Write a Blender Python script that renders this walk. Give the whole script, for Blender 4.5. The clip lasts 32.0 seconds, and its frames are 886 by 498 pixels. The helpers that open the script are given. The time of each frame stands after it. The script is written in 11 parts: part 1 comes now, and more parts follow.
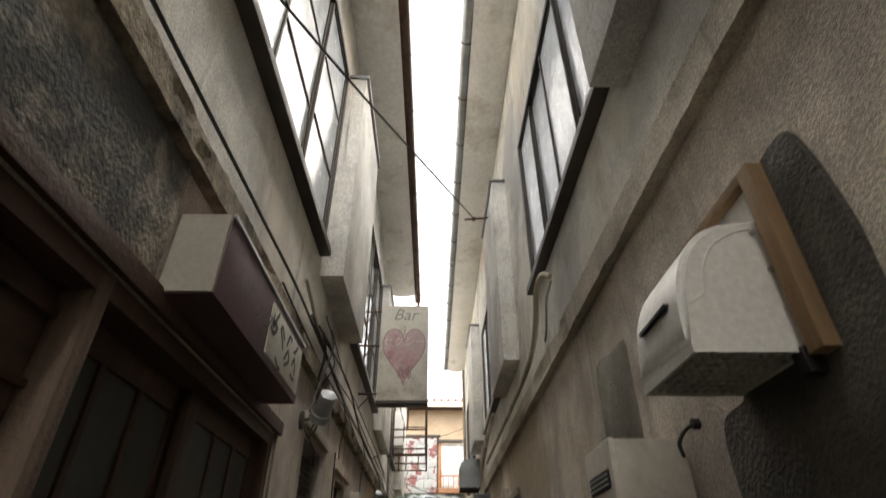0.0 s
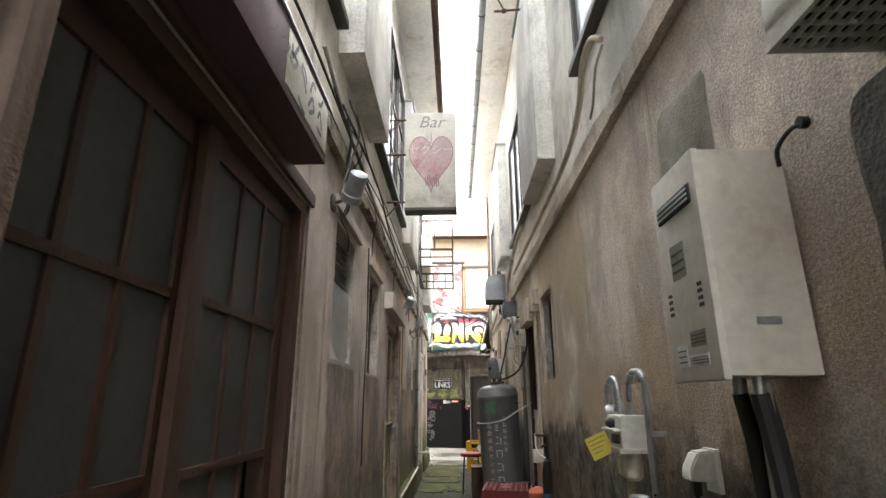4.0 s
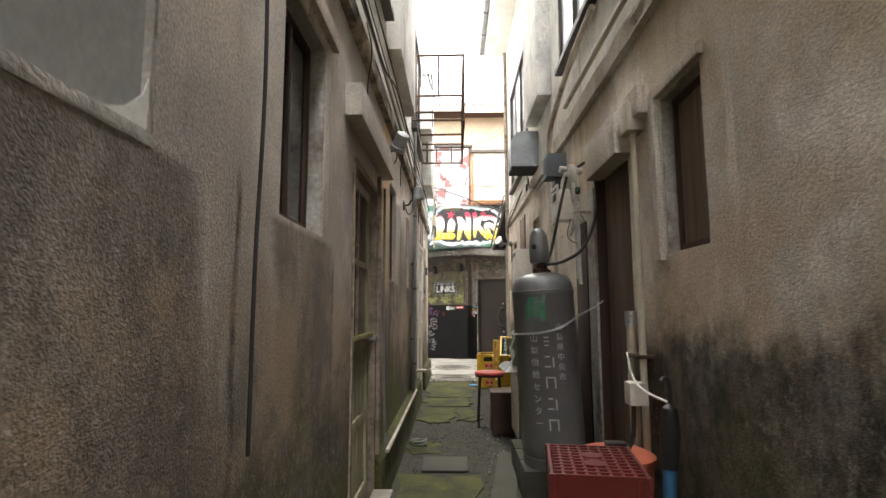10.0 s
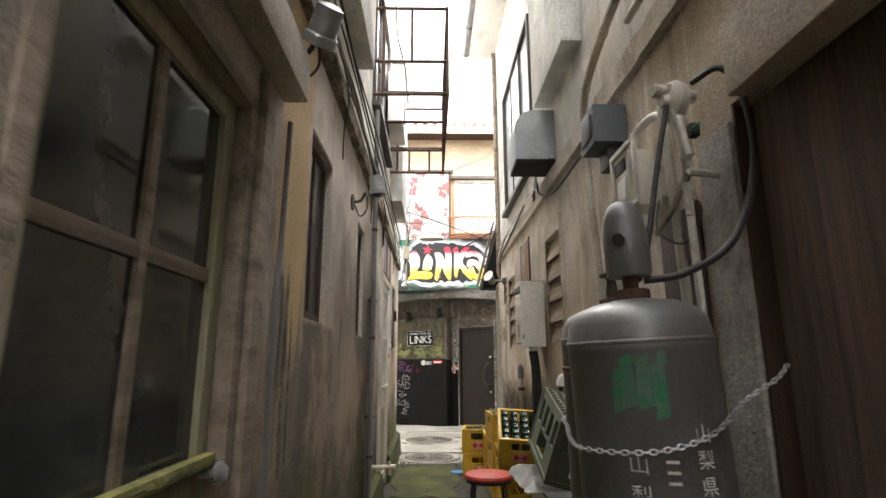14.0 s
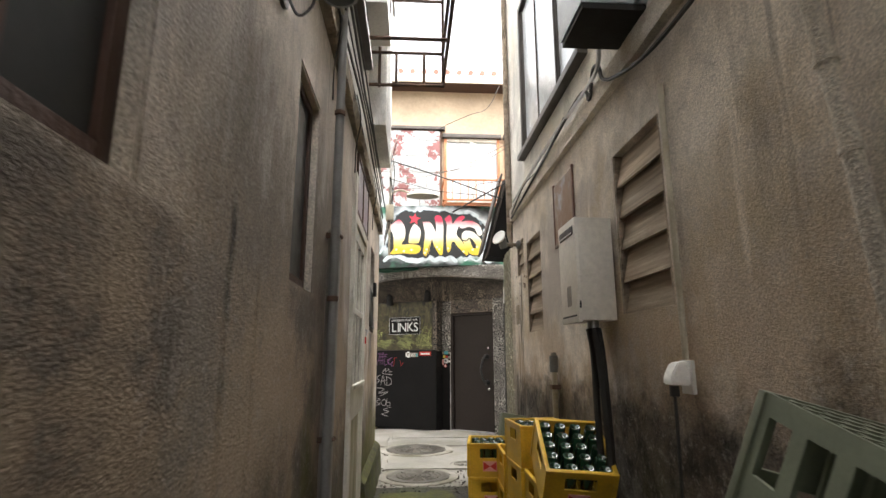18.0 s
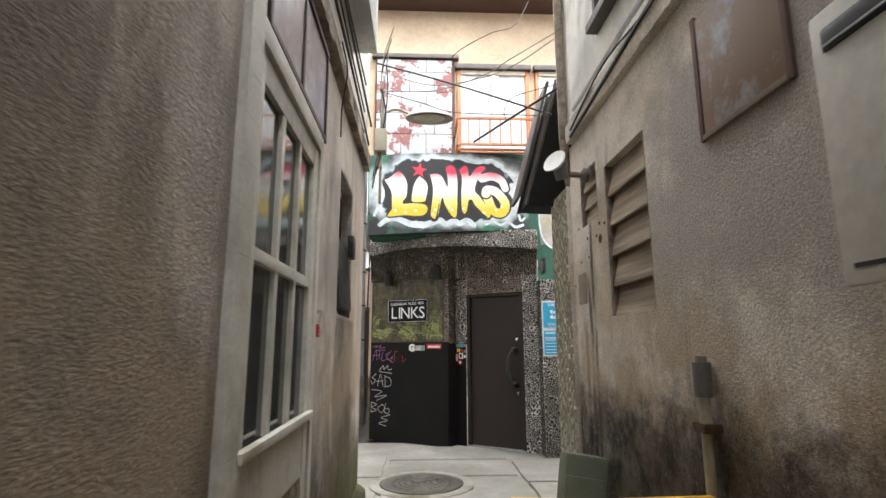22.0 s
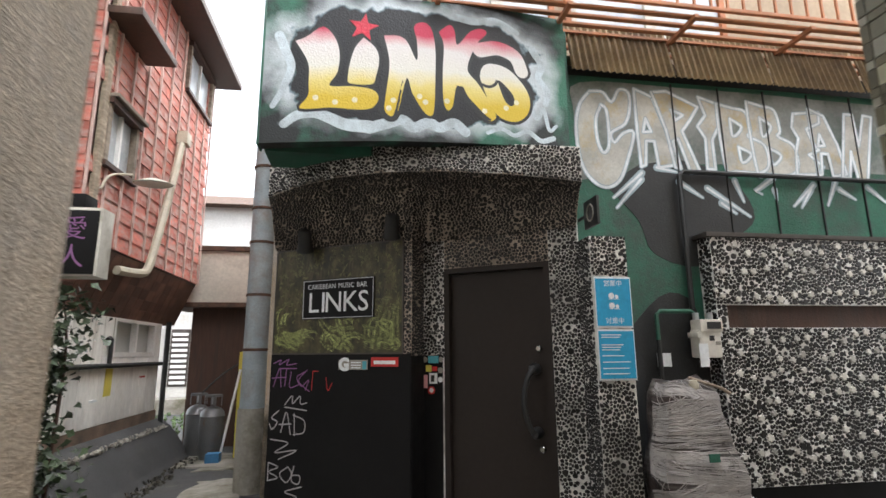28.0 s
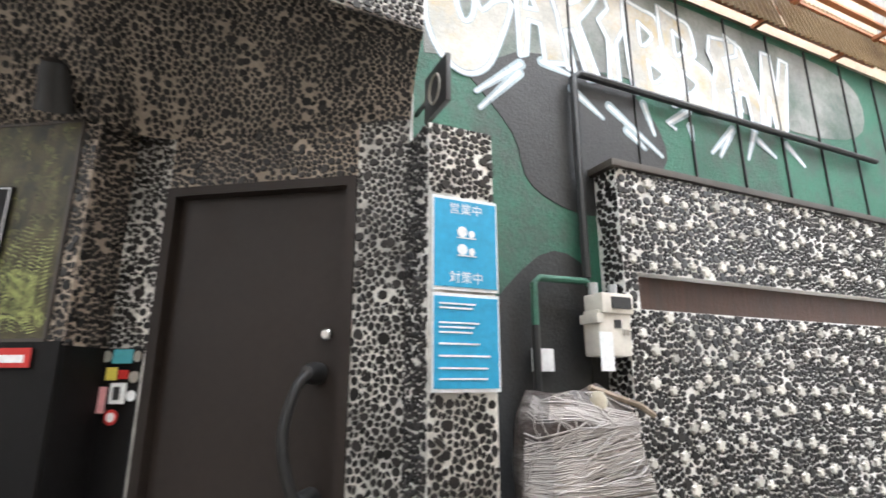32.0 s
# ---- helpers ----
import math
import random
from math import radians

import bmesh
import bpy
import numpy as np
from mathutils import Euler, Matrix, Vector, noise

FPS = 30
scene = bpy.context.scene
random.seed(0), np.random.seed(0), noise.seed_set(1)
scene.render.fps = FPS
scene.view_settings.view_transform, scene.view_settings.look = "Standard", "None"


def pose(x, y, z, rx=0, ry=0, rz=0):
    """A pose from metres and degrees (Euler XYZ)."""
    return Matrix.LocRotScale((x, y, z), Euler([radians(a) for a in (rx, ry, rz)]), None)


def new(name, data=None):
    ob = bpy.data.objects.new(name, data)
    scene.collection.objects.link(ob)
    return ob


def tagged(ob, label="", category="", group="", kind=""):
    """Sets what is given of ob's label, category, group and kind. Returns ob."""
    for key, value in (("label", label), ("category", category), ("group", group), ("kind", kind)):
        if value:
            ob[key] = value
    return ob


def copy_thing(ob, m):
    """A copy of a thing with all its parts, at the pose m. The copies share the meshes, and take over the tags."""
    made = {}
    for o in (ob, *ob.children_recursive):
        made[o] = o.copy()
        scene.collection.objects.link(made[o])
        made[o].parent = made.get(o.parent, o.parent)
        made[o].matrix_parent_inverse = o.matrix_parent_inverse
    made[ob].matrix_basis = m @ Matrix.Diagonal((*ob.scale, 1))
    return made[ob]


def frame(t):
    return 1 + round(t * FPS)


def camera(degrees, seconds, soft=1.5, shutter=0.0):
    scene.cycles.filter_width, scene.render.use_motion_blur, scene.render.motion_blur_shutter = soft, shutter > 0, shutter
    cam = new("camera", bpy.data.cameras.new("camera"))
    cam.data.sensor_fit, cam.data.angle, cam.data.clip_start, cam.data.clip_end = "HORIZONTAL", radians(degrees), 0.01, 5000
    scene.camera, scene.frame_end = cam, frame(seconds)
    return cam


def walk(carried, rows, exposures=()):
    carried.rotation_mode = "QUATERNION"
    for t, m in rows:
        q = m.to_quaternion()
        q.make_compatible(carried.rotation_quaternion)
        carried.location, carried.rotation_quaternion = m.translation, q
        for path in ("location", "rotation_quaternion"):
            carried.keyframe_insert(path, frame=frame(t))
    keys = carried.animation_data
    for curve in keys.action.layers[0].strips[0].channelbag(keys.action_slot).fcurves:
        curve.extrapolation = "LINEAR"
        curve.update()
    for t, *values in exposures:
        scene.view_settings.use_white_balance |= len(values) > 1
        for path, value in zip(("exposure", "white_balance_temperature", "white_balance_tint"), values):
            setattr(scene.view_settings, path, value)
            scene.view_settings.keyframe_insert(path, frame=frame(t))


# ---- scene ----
cam = camera(81.0, 32.0, shutter=0.5)
METRES, EYE, TILT, LEAN, TURN = 15.0, 1.70, 0.0, 0.0, -1.1
ROWS = [
    (0.0, 0.0, 0.0, 0.0, 0.07, 33.36, 0.11),
    (0.5, -0.0012, 0.0057, -0.0039, 1.41, 29.52, 0.12),
    (1.0, -0.0046, 0.011, -0.0076, 2.23, 27.84, 0.05),
    (1.5, -0.0056, 0.0121, -0.0086, 2.37, 26.94, 0.07),
    (2.0, -0.0041, 0.0115, -0.0135, 2.89, 25.05, 0.18),
    (2.5, -0.0055, 0.0109, -0.0178, 2.96, 21.18, 0.23),
    (4.5, -0.0072, 0.0359, -0.0161, 2.41, 15.21, 0.27),
    (5.0, -0.0129, 0.0465, -0.0182, 2.37, 13.39, 0.27),
    (5.5, -0.0183, 0.0534, -0.02, 2.12, 10.82, 0.29),
    (6.0, -0.0198, 0.0647, -0.0212, 1.86, 8.88, 0.37),
    (6.5, -0.0188, 0.0839, -0.0209, 1.93, 7.6, 0.43),
    (7.0, -0.0154, 0.102, -0.02, 2.45, 7.32, 0.43),
    (7.5, -0.0171, 0.1204, -0.0242, 2.57, 7.27, 0.41),
    (8.0, -0.0192, 0.1345, -0.0218, 2.53, 6.8, 0.35),
    (8.5, -0.0185, 0.153, -0.0225, 2.46, 6.8, 0.32),
    (9.0, -0.0167, 0.1701, -0.0182, 2.83, 6.41, 0.28),
    (9.5, -0.0145, 0.1853, -0.0204, 3.13, 6.95, 0.34),
    (10.0, -0.0207, 0.2009, -0.0223, 2.45, 6.59, 0.19),
    (10.5, -0.0266, 0.2161, -0.024, 0.47, 6.31, 0.12),
    (11.0, -0.0257, 0.2392, -0.0243, 0.26, 6.93, 0.22),
    (11.5, -0.0208, 0.2581, -0.0212, 0.8, 7.23, 0.22),
    (12.0, -0.0244, 0.275, -0.022, 0.8, 9.02, 0.15),
    (12.5, -0.0305, 0.2889, -0.0228, 0.11, 10.01, 0.04),
    (13.0, -0.0306, 0.3069, -0.021, -0.47, 10.4, 0.18),
    (13.5, -0.025, 0.3246, -0.0176, 0.05, 11.39, 0.19),
    (15.5, -0.0253, 0.3899, -0.0185, -1.56, 13.9, 0.24),
    (16.0, -0.0224, 0.4012, -0.0202, -1.02, 14.76, 0.18),
    (16.5, -0.0299, 0.4166, -0.0249, -0.97, 13.24, -0.01),
    (17.0, -0.036, 0.4323, -0.0244, -1.87, 11.61, -0.01),
    (17.5, -0.0382, 0.4515, -0.0236, -2.5, 11.47, 0.04),
    (18.0, -0.0353, 0.4678, -0.0227, -2.39, 11.66, 0.14),
    (18.5, -0.0353, 0.4885, -0.0244, -2.36, 11.66, 0.14),
    (19.0, -0.0367, 0.5057, -0.0244, -2.42, 11.32, 0.07),
    (19.5, -0.0377, 0.5232, -0.0249, -2.5, 11.18, 0.07),
    (20.0, -0.0376, 0.5408, -0.0235, -2.19, 10.66, 0.05),
    (20.5, -0.0382, 0.559, -0.0222, -1.3, 10.59, 0.07),
    (21.0, -0.0401, 0.5763, -0.0215, -1.32, 10.57, -0.12),
    (21.5, -0.039, 0.5957, -0.0214, -1.44, 10.55, 0.04),
    (22.0, -0.0344, 0.6137, -0.018, -1.47, 10.44, 0.16),
    (22.5, -0.0336, 0.6353, -0.0215, -1.63, 10.84, 0.15),
    (23.0, -0.0369, 0.6526, -0.0227, -2.45, 10.77, 0.12),
    (23.5, -0.0377, 0.6687, -0.0237, -2.9, 10.95, 0.17),
    (24.0, -0.0377, 0.6834, -0.0219, -3.13, 11.04, 0.2),
    (24.5, -0.0366, 0.7018, -0.0251, -3.49, 11.22, 0.21),
    (25.0, -0.0382, 0.719, -0.0248, -4.57, 11.25, 0.22),
    (25.5, -0.0366, 0.7379, -0.0251, -4.89, 11.35, 0.19),
    (27.5, -0.0411, 0.8153, -0.0135, -7.16, 11.09, 0.38),
    (28.0, -0.0385, 0.8327, -0.0148, -8.03, 11.2, 0.45),
    (28.5, -0.0361, 0.8521, -0.0174, -9.22, 11.41, 0.39),
    (29.0, -0.0333, 0.8666, -0.0171, -12.2, 11.81, 0.29),
    (29.5, -0.0279, 0.8824, -0.0216, -13.42, 12.6, 0.27),
    (30.0, -0.0176, 0.8959, -0.0213, -13.23, 12.72, 0.31),
    (30.5, -0.0097, 0.9128, -0.0225, -13.2, 13.48, 0.22),
    (31.0, -0.0061, 0.9256, -0.0247, -15.52, 13.81, -0.01),
    (31.5, 0.0035, 0.9383, -0.0257, -19.66, 14.03, 0.03),
    (32.0, 0.0169, 0.9446, -0.025, -23.56, 14.18, 0.04),
]
WALK = [(t, pose(0, 0, EYE, TILT, LEAN, TURN) @ pose(METRES * x, METRES * y, METRES * z, 90 + pitch, roll, yaw))
        for t, x, y, z, yaw, pitch, roll in ROWS]
walk(cam, WALK, [(0.0, 2.52, 6900, 10), (1.0, 2.85, 6750, 10), (2.0, 3.1, 6500, 10), (6, 3.95, 6330, 10), (9, 3.62, 6500, 10), (13, 3.45, 6480, 10), (16, 3.18, 6550, 10), (19, 3.02, 6450, 10), (22, 2.85, 6200, 10),
           (25, 2.4, 6200, 10), (28.0, 2.22, 6150, 10), (29.0, 2.35, 6100, 10), (30.0, 2.72, 6050, 10), (31.0, 3.15, 6000, 10), (32.0, 3.3, 6000, 10)])

# ---- light: bright overcast sky ----
world = bpy.data.worlds.new("overcast_sky")
scene.world = world
world.use_nodes = True
wn, wl = world.node_tree.nodes, world.node_tree.links
sky = wn.new("ShaderNodeTexSky")
sky.sky_type, sky.sun_disc = "NISHITA", False
sky.sun_elevation, sky.sun_rotation = radians(55), radians(150)
sky.air_density, sky.dust_density, sky.ozone_density = 1.0, 3.0, 0.6
grey = wn.new("ShaderNodeHueSaturation")
grey.inputs["Saturation"].default_value = 0.12
wl.new(sky.outputs[0], grey.inputs["Color"])
wl.new(grey.outputs[0], wn["Background"].inputs["Color"])
wn["Background"].inputs["Strength"].default_value = 0.15
sun = new("sun", bpy.data.lights.new("sun", "SUN"))
sun.data.energy, sun.data.angle, sun.data.color = 1.2, radians(60), (1.0, 0.96, 0.9)
sun.matrix_world = pose(0, 0, 20, 35, 0, 150)


# ---- materials ----
def mat(name, base, rough=0.7, metal=0.0, var=0.25, vscale=3.0, bump=0.0, bscale=60.0, dirt=None, dirt_amt=0.5, dscale=1.6,
        stretch=(1, 1, 1), island=0.0, objrand=0.0, spec=0.5, trans=0.0, coat=0.0, fine=0.1, dwide=0.0):
    """Base colour with cloudy variation at two scales, optional dirt patches and fine relief."""
    m = bpy.data.materials.new(name)
    m.use_nodes = True
    n, l = m.node_tree.nodes, m.node_tree.links
    b = n["Principled BSDF"]
    b.inputs["Roughness"].default_value, b.inputs["Metallic"].default_value = rough, metal
    b.inputs["Specular IOR Level"].default_value = spec
    b.inputs["Transmission Weight"].default_value = trans
    b.inputs["Coat Weight"].default_value = coat
    tc = n.new("ShaderNodeTexCoord")
    mp = n.new("ShaderNodeMapping")
    mp.inputs["Scale"].default_value = stretch
    l.new(tc.outputs["Object"], mp.inputs[0])

    def noise_at(scale, detail=4.0, roughness=0.6, straight=False):
        t = n.new("ShaderNodeTexNoise")
        t.inputs["Scale"].default_value, t.inputs["Detail"].default_value, t.inputs["Roughness"].default_value = scale, detail, roughness
        l.new((tc.outputs["Object"] if straight else mp.outputs[0]), t.inputs["Vector"])
        return t.outputs[0]

    def mixed(kind, fac, a, c):
        x = n.new("ShaderNodeMix")
        x.data_type, x.blend_type = "RGBA", kind
        for sock, v in ((x.inputs[0], fac), (x.inputs[6], a), (x.inputs[7], c)):
            if hasattr(v, "is_output"):
                l.new(v, sock)
            elif isinstance(v, (int, float)):
                sock.default_value = v
            else:
                sock.default_value = (*v[:3], 1)
        return x.outputs[2]

    def ramp(fac, lo, hi, a=0.0, c=1.0):
        x = n.new("ShaderNodeMapRange")
        x.inputs[1].default_value, x.inputs[2].default_value, x.inputs[3].default_value, x.inputs[4].default_value = lo, hi, a, c
        l.new(fac, x.inputs[0])
        return x.outputs[0]

    def scaled(colour, value):
        x = n.new("ShaderNodeHueSaturation")
        l.new(value, x.inputs["Value"])
        if hasattr(colour, "is_output"):
            l.new(colour, x.inputs["Color"])
        else:
            x.inputs["Color"].default_value = (*colour, 1)
        return x.outputs[0]

    col = scaled(base, ramp(noise_at(vscale), 0.25, 0.75, 1 - var, 1 + var))
    if fine:
        col = scaled(col, ramp(noise_at(vscale * 14), 0.3, 0.7, 1 - fine, 1 + fine))
    if island:
        g = n.new("ShaderNodeNewGeometry")
        col = scaled(col, ramp(g.outputs["Random Per Island"], 0, 1, 1 - island, 1 + island))
    if objrand:
        oi = n.new("ShaderNodeObjectInfo")
        col = scaled(col, ramp(oi.outputs["Random"], 0, 1, 1 - objrand, 1 + objrand))
    if dirt:
        col = mixed("MIX", ramp(noise_at(dscale, 6, 0.7), 0.62 - dirt_amt * 0.3, (0.62 - dirt_amt * 0.3 + dwide) if dwide else 0.78 - dirt_amt * 0.2), col, dirt)
    l.new(col, b.inputs["Base Color"])
    l.new(ramp(noise_at(vscale * 4), 0.3, 0.7, max(0.02, rough - 0.08), min(1, rough + 0.08)), b.inputs["Roughness"])
    if bump:
        bp = n.new("ShaderNodeBump")
        bp.inputs["Strength"].default_value, bp.inputs["Distance"].default_value = bump, 0.01
        l.new(noise_at(bscale, 3, 0.6, True), bp.inputs["Height"])
        l.new(bp.outputs[0], b.inputs["Normal"])
    m["tools"] = 0
    return m


def stucco(name, base, mould=(0.035, 0.031, 0.025), moss=(0.12, 0.122, 0.034), top=1.05, reach=0.7, edge=0.2, moss_amt=0.5, grain=130.0,
           ochre=(0.46, 0.35, 0.20), relief=0.5, fall=0.0, drench=0.0, patch=0.7, sills=(), y_dark=0.0, bare=(), runs=()):
    """Rough sprayed mortar: grain, cloudy patches, water streaks, ragged mould stains and moss low down."""
    m = bpy.data.materials.new(name)
    m.use_nodes = True
    n, l = m.node_tree.nodes, m.node_tree.links
    b = n["Principled BSDF"]
    b.inputs["Roughness"].default_value, b.inputs["Specular IOR Level"].default_value = 0.88, 0.25
    tc = n.new("ShaderNodeTexCoord")

    def tex(scale, stretch=(1, 1, 1), detail=5.0, rough=0.62, at=(0, 0, 0)):
        mp = n.new("ShaderNodeMapping")
        mp.inputs["Scale"].default_value = stretch
        mp.inputs["Location"].default_value = at
        l.new(tc.outputs["Object"], mp.inputs[0])
        t = n.new("ShaderNodeTexNoise")
        t.inputs["Scale"].default_value, t.inputs["Detail"].default_value, t.inputs["Roughness"].default_value = scale, detail, rough
        l.new(mp.outputs[0], t.inputs["Vector"])
        return t.outputs[0]

    def math_(op, a, c):
        x = n.new("ShaderNodeMath")
        x.operation = op
        for s, v in ((x.inputs[0], a), (x.inputs[1], c)):
            if hasattr(v, "is_output"):
                l.new(v, s)
            else:
                s.default_value = v
        return x.outputs[0]

    def ramp(fac, lo, hi, a=0.0, c=1.0):
        x = n.new("ShaderNodeMapRange")
        x.interpolation_type = "SMOOTHSTEP"
        x.inputs[1].default_value, x.inputs[2].default_value, x.inputs[3].default_value, x.inputs[4].default_value = lo, hi, a, c
        l.new(fac, x.inputs[0])
        return x.outputs[0]

    def mixed(fac, a, c):
        x = n.new("ShaderNodeMix")
        x.data_type = "RGBA"
        for s, v in ((x.inputs[0], fac), (x.inputs[6], a), (x.inputs[7], c)):
            if hasattr(v, "is_output"):
                l.new(v, s)
            else:
                s.default_value = (*v, 1)
        return x.outputs[2]

    sep = n.new("ShaderNodeSeparateXYZ")
    l.new(tc.outputs["Object"], sep.inputs[0])
    z = sep.outputs[2]
    dark = tuple(c * k for c, k in zip(base, (0.60, 0.605, 0.62)))
    deep = tuple(c * k for c, k in zip(base, (0.235, 0.215, 0.19)))
    col = mixed(ramp(tex(0.9, detail=6), 0.42, 0.60), base, dark)
    col = mixed(ramp(tex(0.75, (1, 1, 0.8), at=(3, 7, 1)), 0.48, 0.62, 0, patch), col, ochre)
    col = mixed(ramp(tex(5.0, detail=8, rough=0.75, at=(1, 2, 9)), 0.48, 0.66, 0, 0.55), col, dark)
    # run-down streaks, broad and fine, dark and bleached
    band = tex(2.6, (1, 1, 0.22), 6, 0.72, at=(5, 1, 2))
    col = mixed(math_("MULTIPLY", ramp(band, 0.52, 0.66, 0, 0.42), ramp(tex(1.3, at=(2, 2, 8)), 0.38, 0.58)), col, deep)
    some = ramp(tex(0.8, (1, 1, 0.5), at=(9, 2, 3)), 0.46, 0.60)
    col = mixed(math_("MULTIPLY", some, ramp(tex(8.0, (1, 1, 0.07), 3, at=(0, 4, 4)), 0.56, 0.68, 0, 0.5)), col, tuple(min(1, c * 1.15) for c in base))
    col = mixed(math_("MULTIPLY", some, ramp(tex(9.0, (1, 1, 0.06), 3, at=(8, 4, 4)), 0.60, 0.70, 0, 0.6)), col, deep)
    if drench:
        # damp that creeps down in long tongues, plus a darkening along y
        wet = math_("ADD", math_("MULTIPLY", tex(1.7, (1, 1, 0.42), 8, 0.76, at=(4, 4, 1)), 3.4), math_("SUBTRACT", top + 0.35 - 1.7, z))
        # y_dark: darkening grows along y to about 9.7, then drops off
        if y_dark:
            wet = math_("ADD", wet, math_("MULTIPLY", math_("MINIMUM", math_("SUBTRACT", math_("MAXIMUM", sep.outputs[1], 3.0), 4.6), math_("MULTIPLY", math_("SUBTRACT", 10.75, sep.outputs[1]), 5.0)), y_dark))
        col = mixed(ramp(wet, 0.0, 0.75, 0, drench), col, deep)
    # dirty runs below the window sills
    for y0, y1, zt in sills:
        off = math_("MULTIPLY", math_("SUBTRACT", tex(2.2, (1, 0.0, 1), 5, 0.65, at=(y0, 0, 0)), 0.5), 0.35)
        yy = math_("ADD", sep.outputs[1], off)
        box_ = math_("MULTIPLY", ramp(yy, y0 - 0.03, y0 + 0.05), ramp(yy, y1 + 0.10, y1 + 0.22, 1, 0))
        box_ = math_("MULTIPLY", box_, ramp(math_("SUBTRACT", zt, z), -0.01, 0.02))
        box_ = math_("MULTIPLY", box_, ramp(tex(6.0, (1, 1, 0.45), 7, 0.75, at=(1, 3, y0)), 0.36, 0.60, 0.62, 0.92))
        col = mixed(math_("MULTIPLY", box_, ramp(math_("SUBTRACT", zt, z), 0.5, 1.3, 1, 0.55)), col, (0.15, 0.125, 0.105))
    # bare ochre undercoat with a ragged lower rim, and narrow black runs
    for y0, y1, zb in bare:
        yy = math_("ADD", sep.outputs[1], math_("MULTIPLY", math_("SUBTRACT", tex(2.5, (1, 1, 1), 5, 0.65, at=(y0, 0, 3)), 0.5), 0.25))
        zz = math_("ADD", z, math_("MULTIPLY", math_("SUBTRACT", tex(5.0, (1, 1, 0.12), 6, 0.7, at=(y0, 1, 5)), 0.5), 1.5))
        box_ = math_("MULTIPLY", math_("MULTIPLY", ramp(yy, y0 - 0.03, y0 + 0.06), ramp(yy, y1 - 0.05, y1 + 0.05, 1, 0)), ramp(zz, zb - 0.08, zb + 0.10, 0, 0.85))
        col = mixed(box_, col, (0.64, 0.45, 0.22))
    for y0, zt, wd in runs:
        yy = math_("ADD", sep.outputs[1], math_("MULTIPLY", math_("SUBTRACT", tex(3.0, (1, 0.0, 1), 4, 0.6, at=(y0, 0, 7)), 0.5), 0.07))
        box_ = ramp(math_("ABSOLUTE", math_("SUBTRACT", yy, y0), 0.0), wd * 0.25, wd, 1, 0)
        box_ = math_("MULTIPLY", box_, math_("MULTIPLY", ramp(math_("SUBTRACT", zt, z), -0.02, 0.10), ramp(tex(9.0, (1, 1, 0.3), 5, 0.7, at=(3, y0, 1)), 0.34, 0.56, 0.3, 0.9)))
        col = mixed(box_, col, (0.045, 0.042, 0.035))
    # mould stains with a ragged upper rim
    rise = math_("SUBTRACT", top - reach * 0.5, z)
    if fall:
        rise = math_("SUBTRACT", rise, math_("MULTIPLY", math_("MAXIMUM", math_("SUBTRACT", sep.outputs[1], 5.6), 0.0), fall))
    rim = math_("ADD", math_("MULTIPLY", tex(1.5, (1, 1, 1.1), 9, 0.74), reach), rise)
    rim = math_("ADD", math_("MULTIPLY", math_("SUBTRACT", tex(7.0, (1, 1, 0.9), 7, 0.76), 0.5), 0.42), rim)
    warm = math_("MULTIPLY", ramp(rim, -0.6, -0.05), ramp(tex(1.6, detail=6, rough=0.7, at=(6, 6, 0)), 0.42, 0.56, 0, 0.75))
    col = mixed(warm, col, tuple(c * k for c, k in zip(base, (0.60, 0.515, 0.41))))
    # mould blotches, filled denser so the low wall's shade is in them too
    blot_and_shade = ramp(tex(4.5, (1, 1, 0.8), 8, 0.78, at=(1, 1, 6)), 0.36, 0.62, 0.98, 0.74)
    col = mixed(math_("MULTIPLY", ramp(rim, 0.0, edge), blot_and_shade), col, mould)
    green = math_("ADD", math_("MULTIPLY", tex(1.7, (1, 1, 0.5), 5), 2.6), math_("SUBTRACT", -0.36, z))
    col = mixed(ramp(green, 0.05, 0.6, 0, moss_amt), col, moss)
    # speckled damp in the grain, and pale scuffs
    col = mixed(math_("MULTIPLY", ramp(tex(26, detail=6, rough=0.8, at=(7, 3, 2)), 0.52, 0.66, 0, 0.45), ramp(tex(1.1, at=(3, 9, 4)), 0.40, 0.56)), col, dark)
    col = mixed(math_("MULTIPLY", ramp(tex(18, detail=7, rough=0.85, at=(2, 8, 5)), 0.60, 0.68, 0, 0.5), ramp(tex(1.4, at=(5, 5, 5)), 0.46, 0.58)), col, tuple(min(1, c * 1.08) for c in base))
    fine = n.new("ShaderNodeHueSaturation")
    l.new(ramp(tex(120, detail=3), 0.35, 0.65, 0.74, 1.16), fine.inputs["Value"])
    l.new(col, fine.inputs["Color"])
    l.new(fine.outputs[0], b.inputs["Base Color"])
    h = math_("ADD", tex(grain * 1.9, detail=2, rough=0.5), math_("MULTIPLY", tex(72, detail=4, rough=0.65), 1.5))
    h = math_("ADD", h, math_("MULTIPLY", tex(3.0, detail=3), 3.0))
    bp = n.new("ShaderNodeBump")
    bp.inputs["Strength"].default_value, bp.inputs["Distance"].default_value = relief, 0.007
    l.new(h, bp.inputs["Height"])
    l.new(bp.outputs[0], b.inputs["Normal"])
    return m


